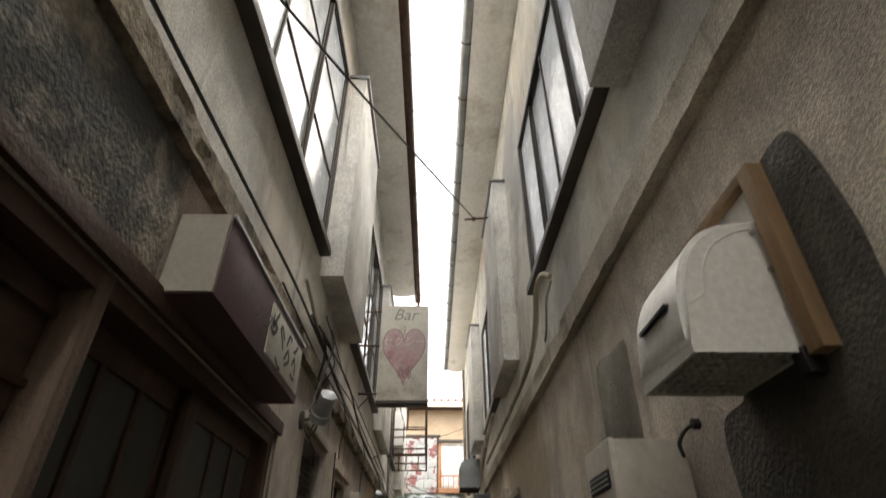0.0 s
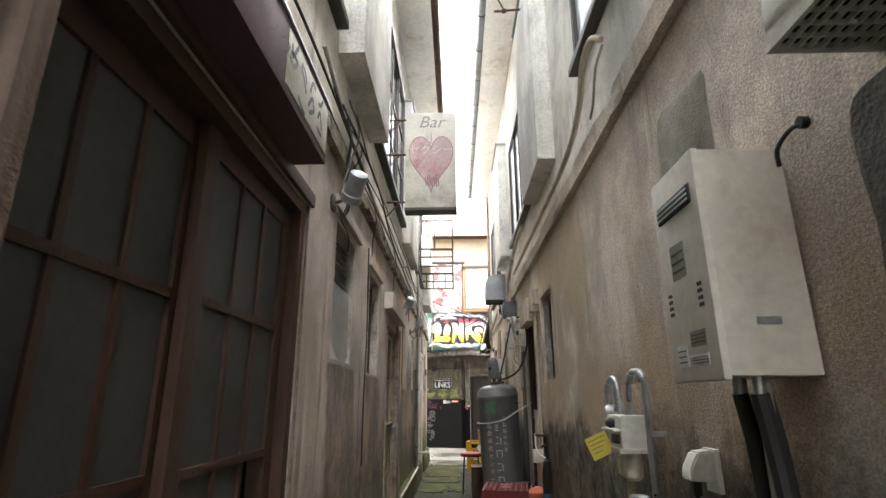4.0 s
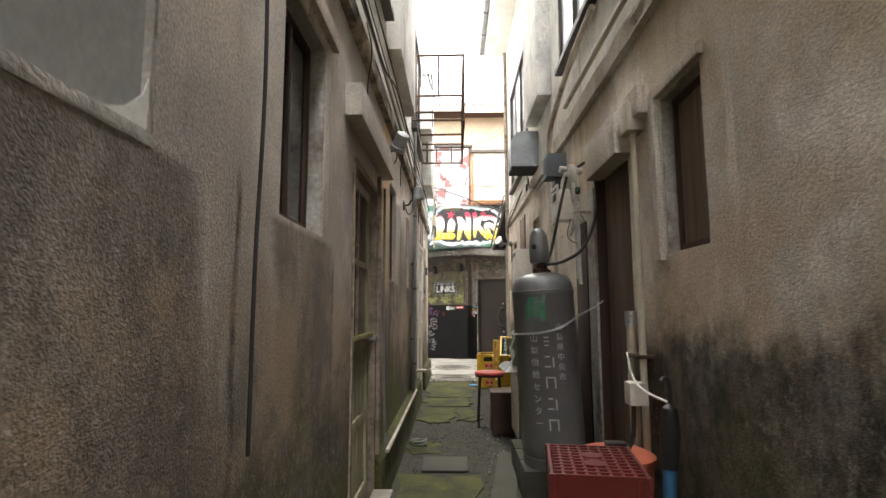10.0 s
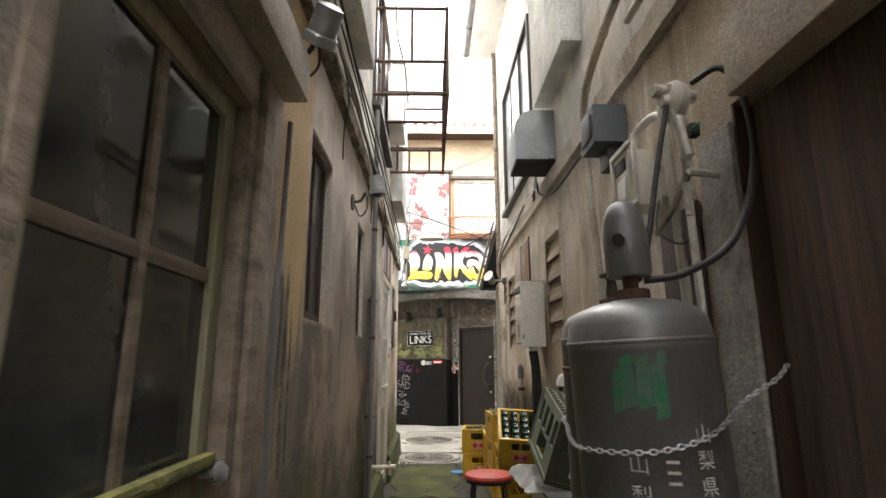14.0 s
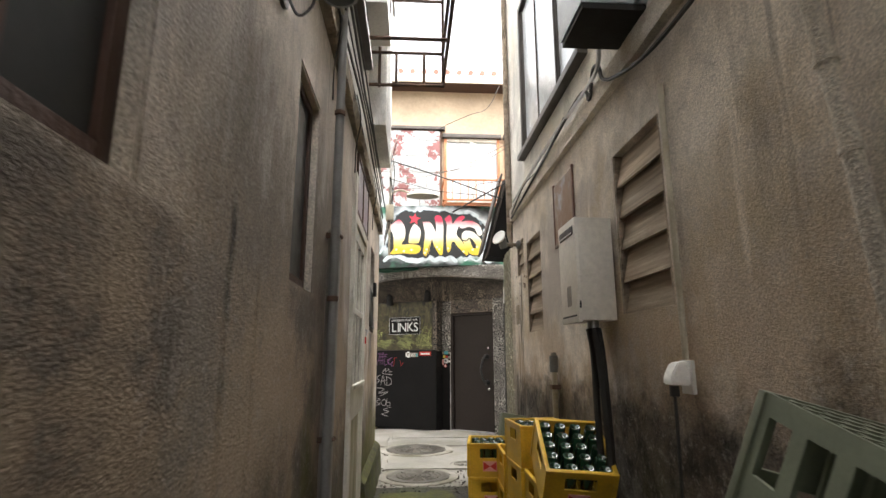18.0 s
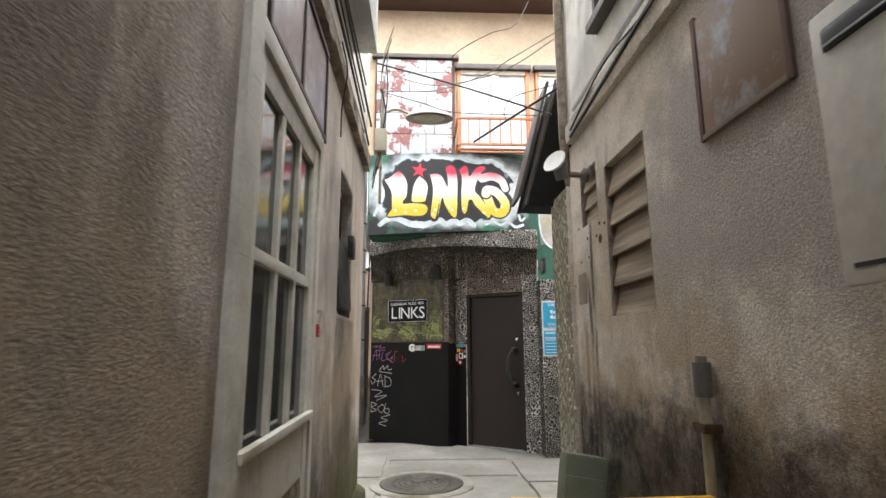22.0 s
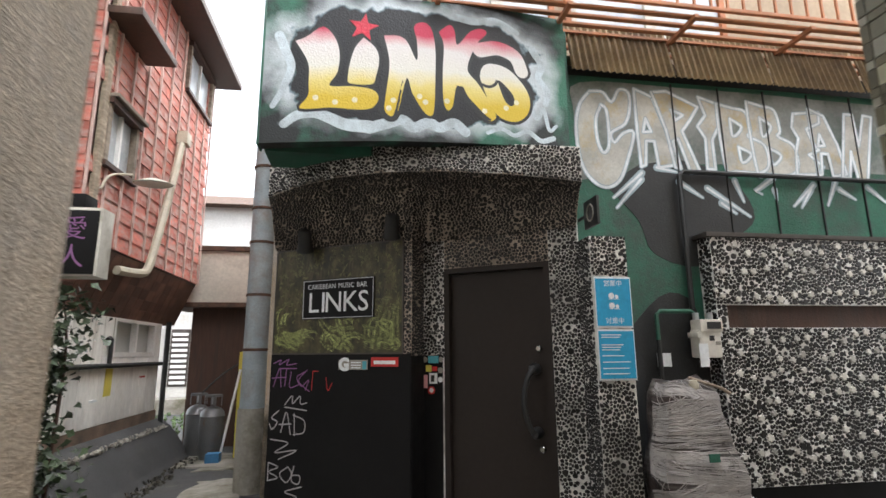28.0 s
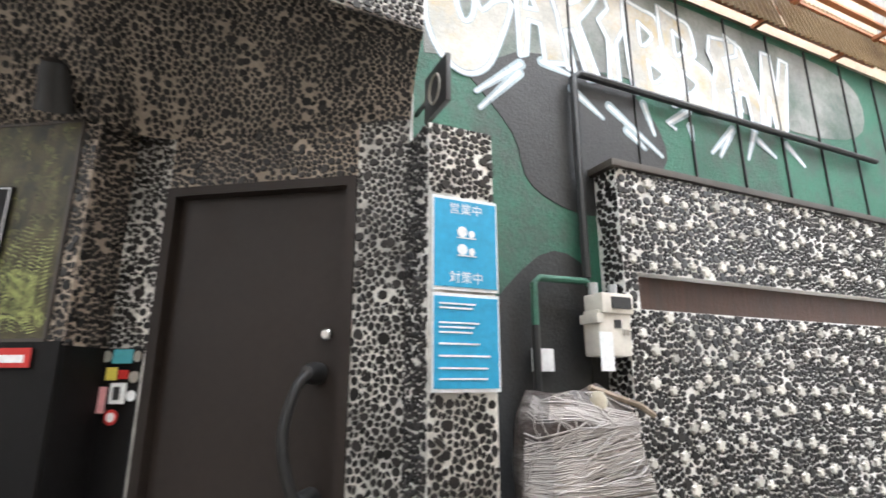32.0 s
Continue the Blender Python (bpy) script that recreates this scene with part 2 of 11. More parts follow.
M = {
    "stucco_l": stucco("left_mortar", (0.72, 0.645, 0.565), mould=(0.075, 0.064, 0.046), top=1.22, reach=1.7, edge=0.7, drench=0.8, moss_amt=0.8, ochre=(0.50, 0.415, 0.315), relief=0.6, y_dark=0.22, bare=((6.84, 7.27, 1.62),),
                       runs=((7.04, 1.78, 0.035), (6.97, 1.70, 0.025), (7.12, 1.66, 0.02), (4.30, 1.75, 0.025), (5.32, 1.6, 0.03), (8.2, 1.75, 0.03), (8.42, 1.6, 0.025), (9.75, 1.7, 0.03)),
                       sills=((3.33, 3.95, 1.66), (4.58, 5.16, 1.65), (6.95, 6.9, 1.74), (7.28, 7.8, 1.6), (8.74, 9.12, 1.6), (12.1, 12.7, 1.59))),
    "stucco_r": stucco("right_mortar", (0.87, 0.78, 0.67), mould=(0.024, 0.022, 0.018), top=1.42, reach=0.9, edge=0.34, fall=0.022, moss_amt=0.3, relief=0.75,
                       runs=((12.61, 1.9, 0.05), (12.53, 2.35, 0.04), (12.72, 1.6, 0.05))),
    "plaster_up": stucco("upper_plaster", (0.90, 0.875, 0.81), top=-3, grain=60, relief=0.3, moss_amt=0.0, ochre=(0.66, 0.57, 0.43), patch=0.5),
    "shutter_box": stucco("shutter_box_plaster", (0.90, 0.885, 0.84), top=-3, grain=50, relief=0.25, moss_amt=0.0, ochre=(0.7, 0.64, 0.54), patch=0.4),
    "soffit": mat("soffit_plaster", (0.88, 0.865, 0.82), 0.85, var=0.1, vscale=1.5, bump=0.2, bscale=30, dirt=(0.55, 0.49, 0.41), dirt_amt=0.25),
    "ledge": stucco("ledge_mortar", (0.76, 0.69, 0.585), top=-3, grain=70, relief=0.7, moss_amt=0.0, ochre=(0.36, 0.29, 0.20)),
    "lintel": stucco("lintel_mortar", (0.74, 0.67, 0.575), top=-3, grain=100, relief=0.4, moss_amt=0.0, ochre=(0.46, 0.37, 0.26)),
    "ledge_worn": mat("crumbling_mortar", (0.40, 0.34, 0.25), 0.95, var=0.35, vscale=3, bump=1.0, bscale=55, dirt=(0.07, 0.06, 0.045), dirt_amt=0.75, dscale=3.5, fine=0.3),
    "band_grey": mat("scuffed_grey_band", (0.46, 0.41, 0.33), 0.95, var=0.2, vscale=2, bump=0.9, bscale=60, dirt=(0.105, 0.105, 0.10), dirt_amt=0.72, dscale=1.3, dwide=0.12, fine=0.3),
    "moss_yellow": mat("yellow_green_moss", (0.22, 0.21, 0.065), 0.95, var=0.5, vscale=9, bump=0.9, bscale=80, dirt=(0.09, 0.085, 0.035), dirt_amt=0.55, dscale=7),
    "reveal": mat("white_reveal", (0.50, 0.475, 0.43), 0.9, var=0.3, bump=0.8, bscale=70, dirt=(0.17, 0.145, 0.115), dirt_amt=0.65, dscale=3.0, fine=0.25),
    "concrete": mat("concrete", (0.30, 0.28, 0.24), 0.9, var=0.3, vscale=2.2, bump=0.5, bscale=70, dirt=(0.12, 0.11, 0.07), dirt_amt=0.6),
    "concrete_dark": mat("damp_dark_concrete", (0.075, 0.07, 0.058), 0.9, var=0.35, vscale=3, bump=0.5, bscale=70, dirt=(0.075, 0.075, 0.045), dirt_amt=0.6),
    "mossy": mat("mossy_concrete", (0.072, 0.075, 0.016), 0.92, var=0.5, vscale=4, bump=1.0, bscale=45, dirt=(0.028, 0.026, 0.014), dirt_amt=0.6, dscale=3.6, fine=0.4),
    "street": mat("street_concrete", (0.265, 0.25, 0.22), 0.9, var=0.35, vscale=1.3, bump=0.4, bscale=80, dirt=(0.2, 0.19, 0.15), dirt_amt=0.5),
    "asphalt": mat("asphalt", (0.06, 0.06, 0.06), 0.9, var=0.25, vscale=2, bump=0.5, bscale=120, dirt=(0.10, 0.095, 0.08), dirt_amt=0.25),
    "soil": mat("dark_soil", (0.034, 0.029, 0.022), 0.85, var=0.6, vscale=7, bump=1.0, bscale=70, dirt=(0.040, 0.044, 0.016), dirt_amt=0.55, dscale=3.0, fine=0.4),
    "patch_tin": mat("rust_stained_sheet", (0.34, 0.35, 0.36), 0.5, var=0.25, vscale=4, dirt=(0.22, 0.13, 0.07), dirt_amt=0.85, dscale=2.4, dwide=0.12),
    "patch_mortar": mat("brown_mortar_patch", (0.30, 0.235, 0.165), 0.95, var=0.2, vscale=5, bump=0.8, bscale=80, dirt=(0.42, 0.37, 0.30), dirt_amt=0.5, dscale=4),
    "litter": mat("pale_chips", (0.30, 0.28, 0.24), 0.8, var=0.2, island=0.5, vscale=20),
    "gravel": mat("gravel", (0.050, 0.044, 0.034), 0.9, var=0.2, island=0.65, vscale=20, bump=0.2, bscale=100),
    "wood_dark": mat("dark_brown_wood", (0.066, 0.031, 0.019), 0.6, var=0.3, vscale=6, stretch=(6, 6, 0.5), bump=0.3, bscale=60, dirt=(0.045, 0.028, 0.02), dirt_amt=0.4),
    "wood_h": mat("weathered_boards", (0.095, 0.056, 0.04), 0.75, var=0.4, vscale=4, stretch=(6, 0.4, 8), bump=0.4, bscale=60, objrand=0.3),
    "wood_grey": mat("grey_weathered_wood", (0.30, 0.245, 0.19), 0.85, var=0.3, vscale=4, stretch=(6, 0.5, 7), bump=0.4, bscale=70, objrand=0.25, dirt=(0.12, 0.09, 0.065), dirt_amt=0.5),
    "wood_brown_v": mat("brown_door_boards", (0.165, 0.118, 0.088), 0.8, var=0.4, vscale=5, stretch=(7, 7, 0.35), bump=0.4, bscale=60, objrand=0.25),
    "wood_raw": mat("raw_pine_batten", (0.30, 0.19, 0.095), 0.7, var=0.25, vscale=6, stretch=(6, 6, 0.5), bump=0.2, bscale=60, dirt=(0.2, 0.13, 0.07), dirt_amt=0.4),
    "dark_cement": mat("rough_dark_cement", (0.085, 0.078, 0.068), 0.92, var=0.35, vscale=6, bump=0.9, bscale=75, dirt=(0.16, 0.145, 0.12), dirt_amt=0.55, dscale=4),
    "wood_pale": mat("pale_weathered_boards", (0.42, 0.34, 0.25), 0.85, var=0.5, vscale=4, stretch=(6, 0.4, 9), bump=0.4, bscale=70, objrand=0.2, dirt=(0.2, 0.155, 0.11), dirt_amt=0.45),
    "cream": mat("cream_painted_wood", (0.42, 0.38, 0.27), 0.65, var=0.22, vscale=5, stretch=(3, 3, 0.5), bump=0.2, bscale=60, dirt=(0.17, 0.16, 0.075), dirt_amt=0.6),
    "white_wood": mat("aged_white_paint", (0.62, 0.60, 0.53), 0.6, var=0.15, vscale=5, bump=0.2, bscale=50, dirt=(0.3, 0.27, 0.18), dirt_amt=0.4),
    "frosted": mat("frosted_glass", (0.086, 0.088, 0.082), 0.55, var=0.08, vscale=2, spec=0.25, dirt=(0.062, 0.06, 0.054), dirt_amt=0.4, dwide=0.4),
    "glass": mat("dark_window_glass", (0.045, 0.05, 0.05), 0.06, var=0.3, vscale=2, spec=0.8),
    "glass_dull": mat("dusty_dark_glass", (0.035, 0.037, 0.036), 0.35, var=0.3, vscale=3, spec=0.3),
    # pale colour: plastic film on one window, painted-in sky reflection on the rest
    "glass_sky": mat("film_and_sky_toned_glass", (0.54, 0.58, 0.61), 0.2, var=0.22, vscale=3, bump=0.5, bscale=12, spec=0.6),
    # near-black that carries the shade inside rooms, louvres and vents
    "black": mat("unlit_black", (0.012, 0.011, 0.01), 0.8, var=0.3, vscale=3),
    "frame_dark": mat("dark_metal_frame", (0.07, 0.06, 0.052), 0.5, metal=0.3, var=0.3, vscale=8, bump=0.1, bscale=60),
    "box_blue": mat("blue_grey_plastic", (0.10, 0.11, 0.125), 0.5, var=0.15, vscale=6),
    "rust": mat("rusty_iron", (0.13, 0.075, 0.05), 0.8, metal=0.3, var=0.4, vscale=14, bump=0.4, bscale=120, dirt=(0.06, 0.045, 0.035), dirt_amt=0.6, dscale=9),
    "pale_metal": mat("painted_pale_fittings", (0.58, 0.55, 0.49), 0.45, metal=0.15, var=0.15, vscale=12, dirt=(0.3, 0.26, 0.2), dirt_amt=0.35, dscale=14),
    "galv": mat("galvanised_steel", (0.52, 0.54, 0.55), 0.34, metal=0.75, var=0.18, vscale=9, bump=0.05, bscale=60),
    "zinc": mat("dull_zinc_sheet", (0.34, 0.36, 0.37), 0.5, metal=0.55, var=0.25, vscale=4, dirt=(0.22, 0.2, 0.17), dirt_amt=0.4),
    "cyl": mat("grey_cylinder_paint", (0.175, 0.175, 0.172), 0.42, metal=0.25, var=0.12, vscale=4, dirt=(0.2, 0.13, 0.08), dirt_amt=0.12, dscale=9, bump=0.05, bscale=40),
    "heater": mat("beige_enamel", (0.70, 0.665, 0.59), 0.4, var=0.06, vscale=2, dirt=(0.36, 0.32, 0.25), dirt_amt=0.15),
    "pvc": mat("beige_pvc", (0.52, 0.47, 0.36), 0.5, var=0.12, vscale=6, dirt=(0.28, 0.23, 0.15), dirt_amt=0.4),
    "pvc_pale": mat("pale_grey_pvc", (0.30, 0.29, 0.26), 0.5, var=0.15, vscale=6, dirt=(0.17, 0.15, 0.11), dirt_amt=0.45),
    "pvc_grey": mat("grey_pvc", (0.17, 0.17, 0.165), 0.5, var=0.2, vscale=6, dirt=(0.1, 0.09, 0.07), dirt_amt=0.4),
    "plast_white": mat("white_plastic", (0.84, 0.83, 0.79), 0.35, var=0.03, vscale=4, dirt=(0.62, 0.59, 0.52), dirt_amt=0.12),
    "plast_black": mat("black_plastic", (0.02, 0.02, 0.02), 0.5, var=0.2),
    "cable": mat("black_cable", (0.025, 0.024, 0.022), 0.6, var=0.3),
    "cable_grey": mat("grey_cable", (0.28, 0.26, 0.22), 0.6, var=0.3),
    "red_crate": mat("red_crate_plastic", (0.14, 0.014, 0.013), 0.45, var=0.2, vscale=5, dirt=(0.1, 0.03, 0.025), dirt_amt=0.4),
    "yel_crate": mat("yellow_crate_plastic", (0.66, 0.40, 0.03), 0.42, var=0.14, vscale=5, dirt=(0.35, 0.2, 0.03), dirt_amt=0.3),
    "grn_crate": mat("faded_green_crate", (0.155, 0.175, 0.12), 0.6, var=0.2, vscale=5, dirt=(0.14, 0.14, 0.1), dirt_amt=0.4),
    "bottle": mat("green_bottle_glass", (0.02, 0.055, 0.03), 0.08, var=0.2, spec=0.8, coat=0.4),
    "red_seat": mat("red_vinyl", (0.50, 0.05, 0.035), 0.4, var=0.12, vscale=5, dirt=(0.3, 0.05, 0.04), dirt_amt=0.3),
    "orange": mat("orange_plastic", (0.62, 0.17, 0.09), 0.5, var=0.12),
    "blue_plast": mat("blue_fabric", (0.05, 0.17, 0.33), 0.6, var=0.2),
    "yellow_tag": mat("yellow_card", (0.66, 0.56, 0.09), 0.6, var=0.1, vscale=8),
    "rail": mat("rust_orange_paint", (0.45, 0.17, 0.07), 0.6, var=0.25, vscale=7, bump=0.2, bscale=70, dirt=(0.25, 0.12, 0.06), dirt_amt=0.4),
    "signpurple": mat("faded_purple_sign", (0.13, 0.075, 0.085), 0.6, var=0.2, vscale=4, dirt=(0.09, 0.06, 0.06), dirt_amt=0.4),
    "sign_end": mat("greyed_sign_plate", (0.36, 0.335, 0.285), 0.6, var=0.1, vscale=4, dirt=(0.28, 0.25, 0.2), dirt_amt=0.3, dscale=3),
    "signwhite": mat("weathered_white_sign", (0.60, 0.58, 0.51), 0.55, var=0.12, vscale=4, dirt=(0.36, 0.33, 0.26), dirt_amt=0.4, dscale=3),
    "heart": mat("faded_pink_paint", (0.52, 0.385, 0.39), 0.6, var=0.18, vscale=4, dirt=(0.36, 0.18, 0.19), dirt_amt=0.5, dscale=4),
    "heartdark": mat("worn_red_paint", (0.30, 0.16, 0.165), 0.6, var=0.3, vscale=9),
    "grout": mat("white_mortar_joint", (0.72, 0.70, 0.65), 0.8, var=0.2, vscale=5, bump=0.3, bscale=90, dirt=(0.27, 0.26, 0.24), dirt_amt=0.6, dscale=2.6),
    # darker joints for the cove, photo wall, return and over the door
    "grout_dull": mat("dull_mortar_joint", (0.40, 0.335, 0.27), 0.85, var=0.35, vscale=4, bump=0.3, bscale=90, dirt=(0.2, 0.17, 0.14), dirt_amt=0.5, dscale=2.2),
    "pebble": mat("black_glazed_pebble", (0.019, 0.017, 0.016), 0.34, var=0.3, island=0.8, vscale=30, spec=0.38),
    # batten brown; on the cove it is red siding with its shade mixed in
    "brown_and_shaded_red": mat("brown_battens_shaded_siding", (0.17, 0.085, 0.06), 0.75, var=0.35, vscale=5, dirt=(0.10, 0.06, 0.045), dirt_amt=0.5, objrand=0.3),
    "film": mat("loose_film_strand", (0.40, 0.37, 0.345), 0.45, var=0.3, vscale=9),
    "flower": mat("pale_stone_flower", (0.60, 0.58, 0.53), 0.7, var=0.2, island=0.3, vscale=30),
    "bar_black": mat("matte_black_panel", (0.006, 0.0055, 0.0055), 0.55, spec=0.2, var=0.3, vscale=2, bump=0.05, bscale=20),
    "bar_door": mat("dark_brown_steel_door", (0.022, 0.016, 0.013), 0.5, spec=0.3, metal=0.0, var=0.12, vscale=2),
    "chrome": mat("chrome", (0.6, 0.6, 0.6), 0.15, metal=1.0, var=0.05),
    "blue_poster": mat("blue_poster", (0.03, 0.33, 0.56), 0.45, var=0.05),
    "poster_white": mat("white_print", (0.8, 0.82, 0.82), 0.5, var=0.04),
    "green_paint": mat("green_rough_wall_paint", (0.026, 0.12, 0.075), 0.65, var=0.3, vscale=2.5, bump=0.5, bscale=70, dirt=(0.05, 0.055, 0.05), dirt_amt=0.4, dscale=1.2),
    "black_paint": mat("black_spray_paint", (0.02, 0.021, 0.021), 0.6, var=0.3, vscale=5, bump=0.3, bscale=70),
    "corr": mat("rusted_brown_corrugated", (0.36, 0.255, 0.125), 0.6, metal=0.1, var=0.25, vscale=3, bump=0.1, bscale=60, dirt=(0.16, 0.10, 0.05), dirt_amt=0.5),
    "peel": mat("peeling_white_paint", (0.37, 0.385, 0.385), 0.6, var=0.18, vscale=4, dirt=(0.20, 0.075, 0.07), dirt_amt=0.30, dscale=2.6, dwide=0.02),
    "beige_wall": mat("beige_render", (0.40, 0.31, 0.215), 0.85, var=0.2, vscale=1.5, bump=0.2, bscale=50),
    "red_siding": mat("faded_red_siding", (0.42, 0.135, 0.10), 0.75, var=0.35, vscale=5, objrand=0.3, island=0.3, bump=0.3, bscale=40, dirt=(0.52, 0.36, 0.31), dirt_amt=0.62, dscale=4, stretch=(1, 1, 3)),
    "batten_pink": mat("bleached_red_batten", (0.56, 0.40, 0.35), 0.8, var=0.3, vscale=6),
    "tile": mat("glazed_wall_tile", (0.27, 0.255, 0.175), 0.35, var=0.15, vscale=20, objrand=0.4, island=0.45),
    "tile_pale": mat("pale_glazed_tile", (0.62, 0.59, 0.46), 0.35, var=0.12, vscale=20, objrand=0.3, island=0.3),
    "tile_ochre": mat("dark_olive_glazed_tile", (0.165, 0.15, 0.095), 0.35, var=0.12, vscale=20, objrand=0.3, island=0.3),
    "tile_joint": mat("tile_joint", (0.06, 0.056, 0.045), 0.9, var=0.2, vscale=9),
    "white_boards": mat("white_painted_boards", (0.83, 0.81, 0.76), 0.7, var=0.12, vscale=3, dirt=(0.52, 0.46, 0.38), dirt_amt=0.35, stretch=(1, 1, 0.3), objrand=0.08),
    "far_white": mat("far_white_wall", (0.52, 0.51, 0.48), 0.8, var=0.1, vscale=1.5, dirt=(0.45, 0.42, 0.36), dirt_amt=0.3),
    "far_cream": mat("far_cream_cladding", (0.62, 0.57, 0.48), 0.7, var=0.12, vscale=2, dirt=(0.42, 0.37, 0.30), dirt_amt=0.3),
    "pole": mat("grey_painted_pole", (0.36, 0.42, 0.45), 0.5, metal=0.2, var=0.2, vscale=4, dirt=(0.28, 0.24, 0.2), dirt_amt=0.4),
    "cast": mat("cast_iron", (0.13, 0.12, 0.10), 0.6, metal=0.6, var=0.25, vscale=8, bump=0.3, bscale=80),
    "tiles_roof": mat("red_brown_roof_tile", (0.32, 0.15, 0.11), 0.7, var=0.3, island=0.3, vscale=6),
    "curtain": mat("pale_curtain", (0.52, 0.53, 0.50), 0.85, var=0.08),
    "sheet": mat("milky_plastic_sheet", (0.64, 0.64, 0.61), 0.45, var=0.12, vscale=4, bump=0.15, bscale=14, dirt=(0.34, 0.3, 0.24), dirt_amt=0.4),
    "wrap": mat("stretch_film", (0.065, 0.05, 0.045), 0.35, var=0.5, vscale=4, stretch=(1, 1, 14), bump=0.8, bscale=40, dirt=(0.34, 0.32, 0.30), dirt_amt=0.5),
    "pen_w": mat("grey_chalk_pen", (0.38, 0.36, 0.35), 0.7, var=0.2),
    "pen_p": mat("purple_chalk_pen", (0.23, 0.10, 0.23), 0.7, var=0.2),
    "red_mark": mat("red_print", (0.50, 0.025, 0.02), 0.5, var=0.08),
    "stk_teal": mat("teal_sticker", (0.08, 0.36, 0.42), 0.5, var=0.05),
    "stk_pink": mat("pink_sticker", (0.7, 0.33, 0.33), 0.5, var=0.05),
    "white_glow": mat("white_spray_paint", (0.68, 0.71, 0.73), 0.55, var=0.3, vscale=6, bump=0.25, bscale=90),
    "haze_grey": mat("grey_spray_haze", (0.22, 0.23, 0.215), 0.65, var=0.5, vscale=2.5, bump=0.4, bscale=70, dirt=(0.04, 0.085, 0.06), dirt_amt=0.5, dscale=1.5),
    "mist_blue": mat("blue_grey_spray_paint", (0.33, 0.41, 0.45), 0.6, var=0.35, vscale=6, bump=0.6, bscale=45),
    "tan_fill": mat("grey_tan_spray_fill", (0.47, 0.46, 0.415), 0.6, var=0.35, vscale=4, bump=0.25, bscale=90, dirt=(0.46, 0.34, 0.13), dirt_amt=0.35, dscale=2.5),
    "spray_dot": mat("pale_paint_dot", (0.74, 0.68, 0.45), 0.6, var=0.2, vscale=30, bump=0.5, bscale=55),
    "mist_spray": mat("pale_blue_mist_paint", (0.50, 0.57, 0.60), 0.6, var=0.35, vscale=9, bump=0.5, bscale=75),
    # copy of the white joint, lightened to hold the panel's strong light
    "grout_bright": mat("bright_mortar_joint", (0.80, 0.79, 0.76), 0.8, var=0.15, vscale=5, bump=0.3, bscale=90, dirt=(0.42, 0.41, 0.38), dirt_amt=0.4, dscale=2.6),
    "star_red": mat("red_spray_paint", (0.62, 0.03, 0.06), 0.55, var=0.15, bump=0.5, bscale=45),
    "cyl_green": mat("faded_green_stencil", (0.03, 0.19, 0.085), 0.5, var=0.35, vscale=12, dirt=(0.15, 0.19, 0.16), dirt_amt=0.6, dscale=9),
    "cyl_text": mat("pale_stencil", (0.62, 0.62, 0.60), 0.5, var=0.2, vscale=30),
    "fern": mat("printed_fern_green", (0.32, 0.35, 0.12), 0.5, var=0.4, island=0.7, vscale=9),
    "jungle": mat("printed_dark_foliage", (0.080, 0.070, 0.030), 0.5, var=0.85, vscale=16, dirt=(0.020, 0.017, 0.010), dirt_amt=0.6, dscale=7, stretch=(1, 1, 0.5), fine=0.5),
    "fern_dim": mat("printed_dim_foliage", (0.095, 0.092, 0.034), 0.5, var=0.5, island=0.8, vscale=9),
    # white shop render, weathered, with the front's shade put into the grey
    "shop_shaded": mat("shaded_white_render", (0.20, 0.19, 0.175), 0.9, var=0.3, vscale=1.5, bump=0.5, bscale=60, dirt=(0.12, 0.11, 0.10), dirt_amt=0.5),
    "foot_brown": mat("earth_stained_footing", (0.15, 0.10, 0.07), 0.9, var=0.4, vscale=4, bump=0.6, bscale=50, dirt=(0.07, 0.055, 0.04), dirt_amt=0.5),
    "bark": mat("printed_trunk", (0.075, 0.06, 0.03), 0.5, var=0.5, vscale=12),
    "ivy": mat("ivy_leaf", (0.035, 0.055, 0.022), 0.5, var=0.3, island=0.6),
    "leaf": mat("weed_leaf", (0.07, 0.115, 0.035), 0.6, var=0.3, island=0.4),
    "stain_glass": mat("violet_picture_glass", (0.16, 0.12, 0.17), 0.35, var=0.6, vscale=7, dirt=(0.36, 0.34, 0.36), dirt_amt=0.5, dscale=6),
}


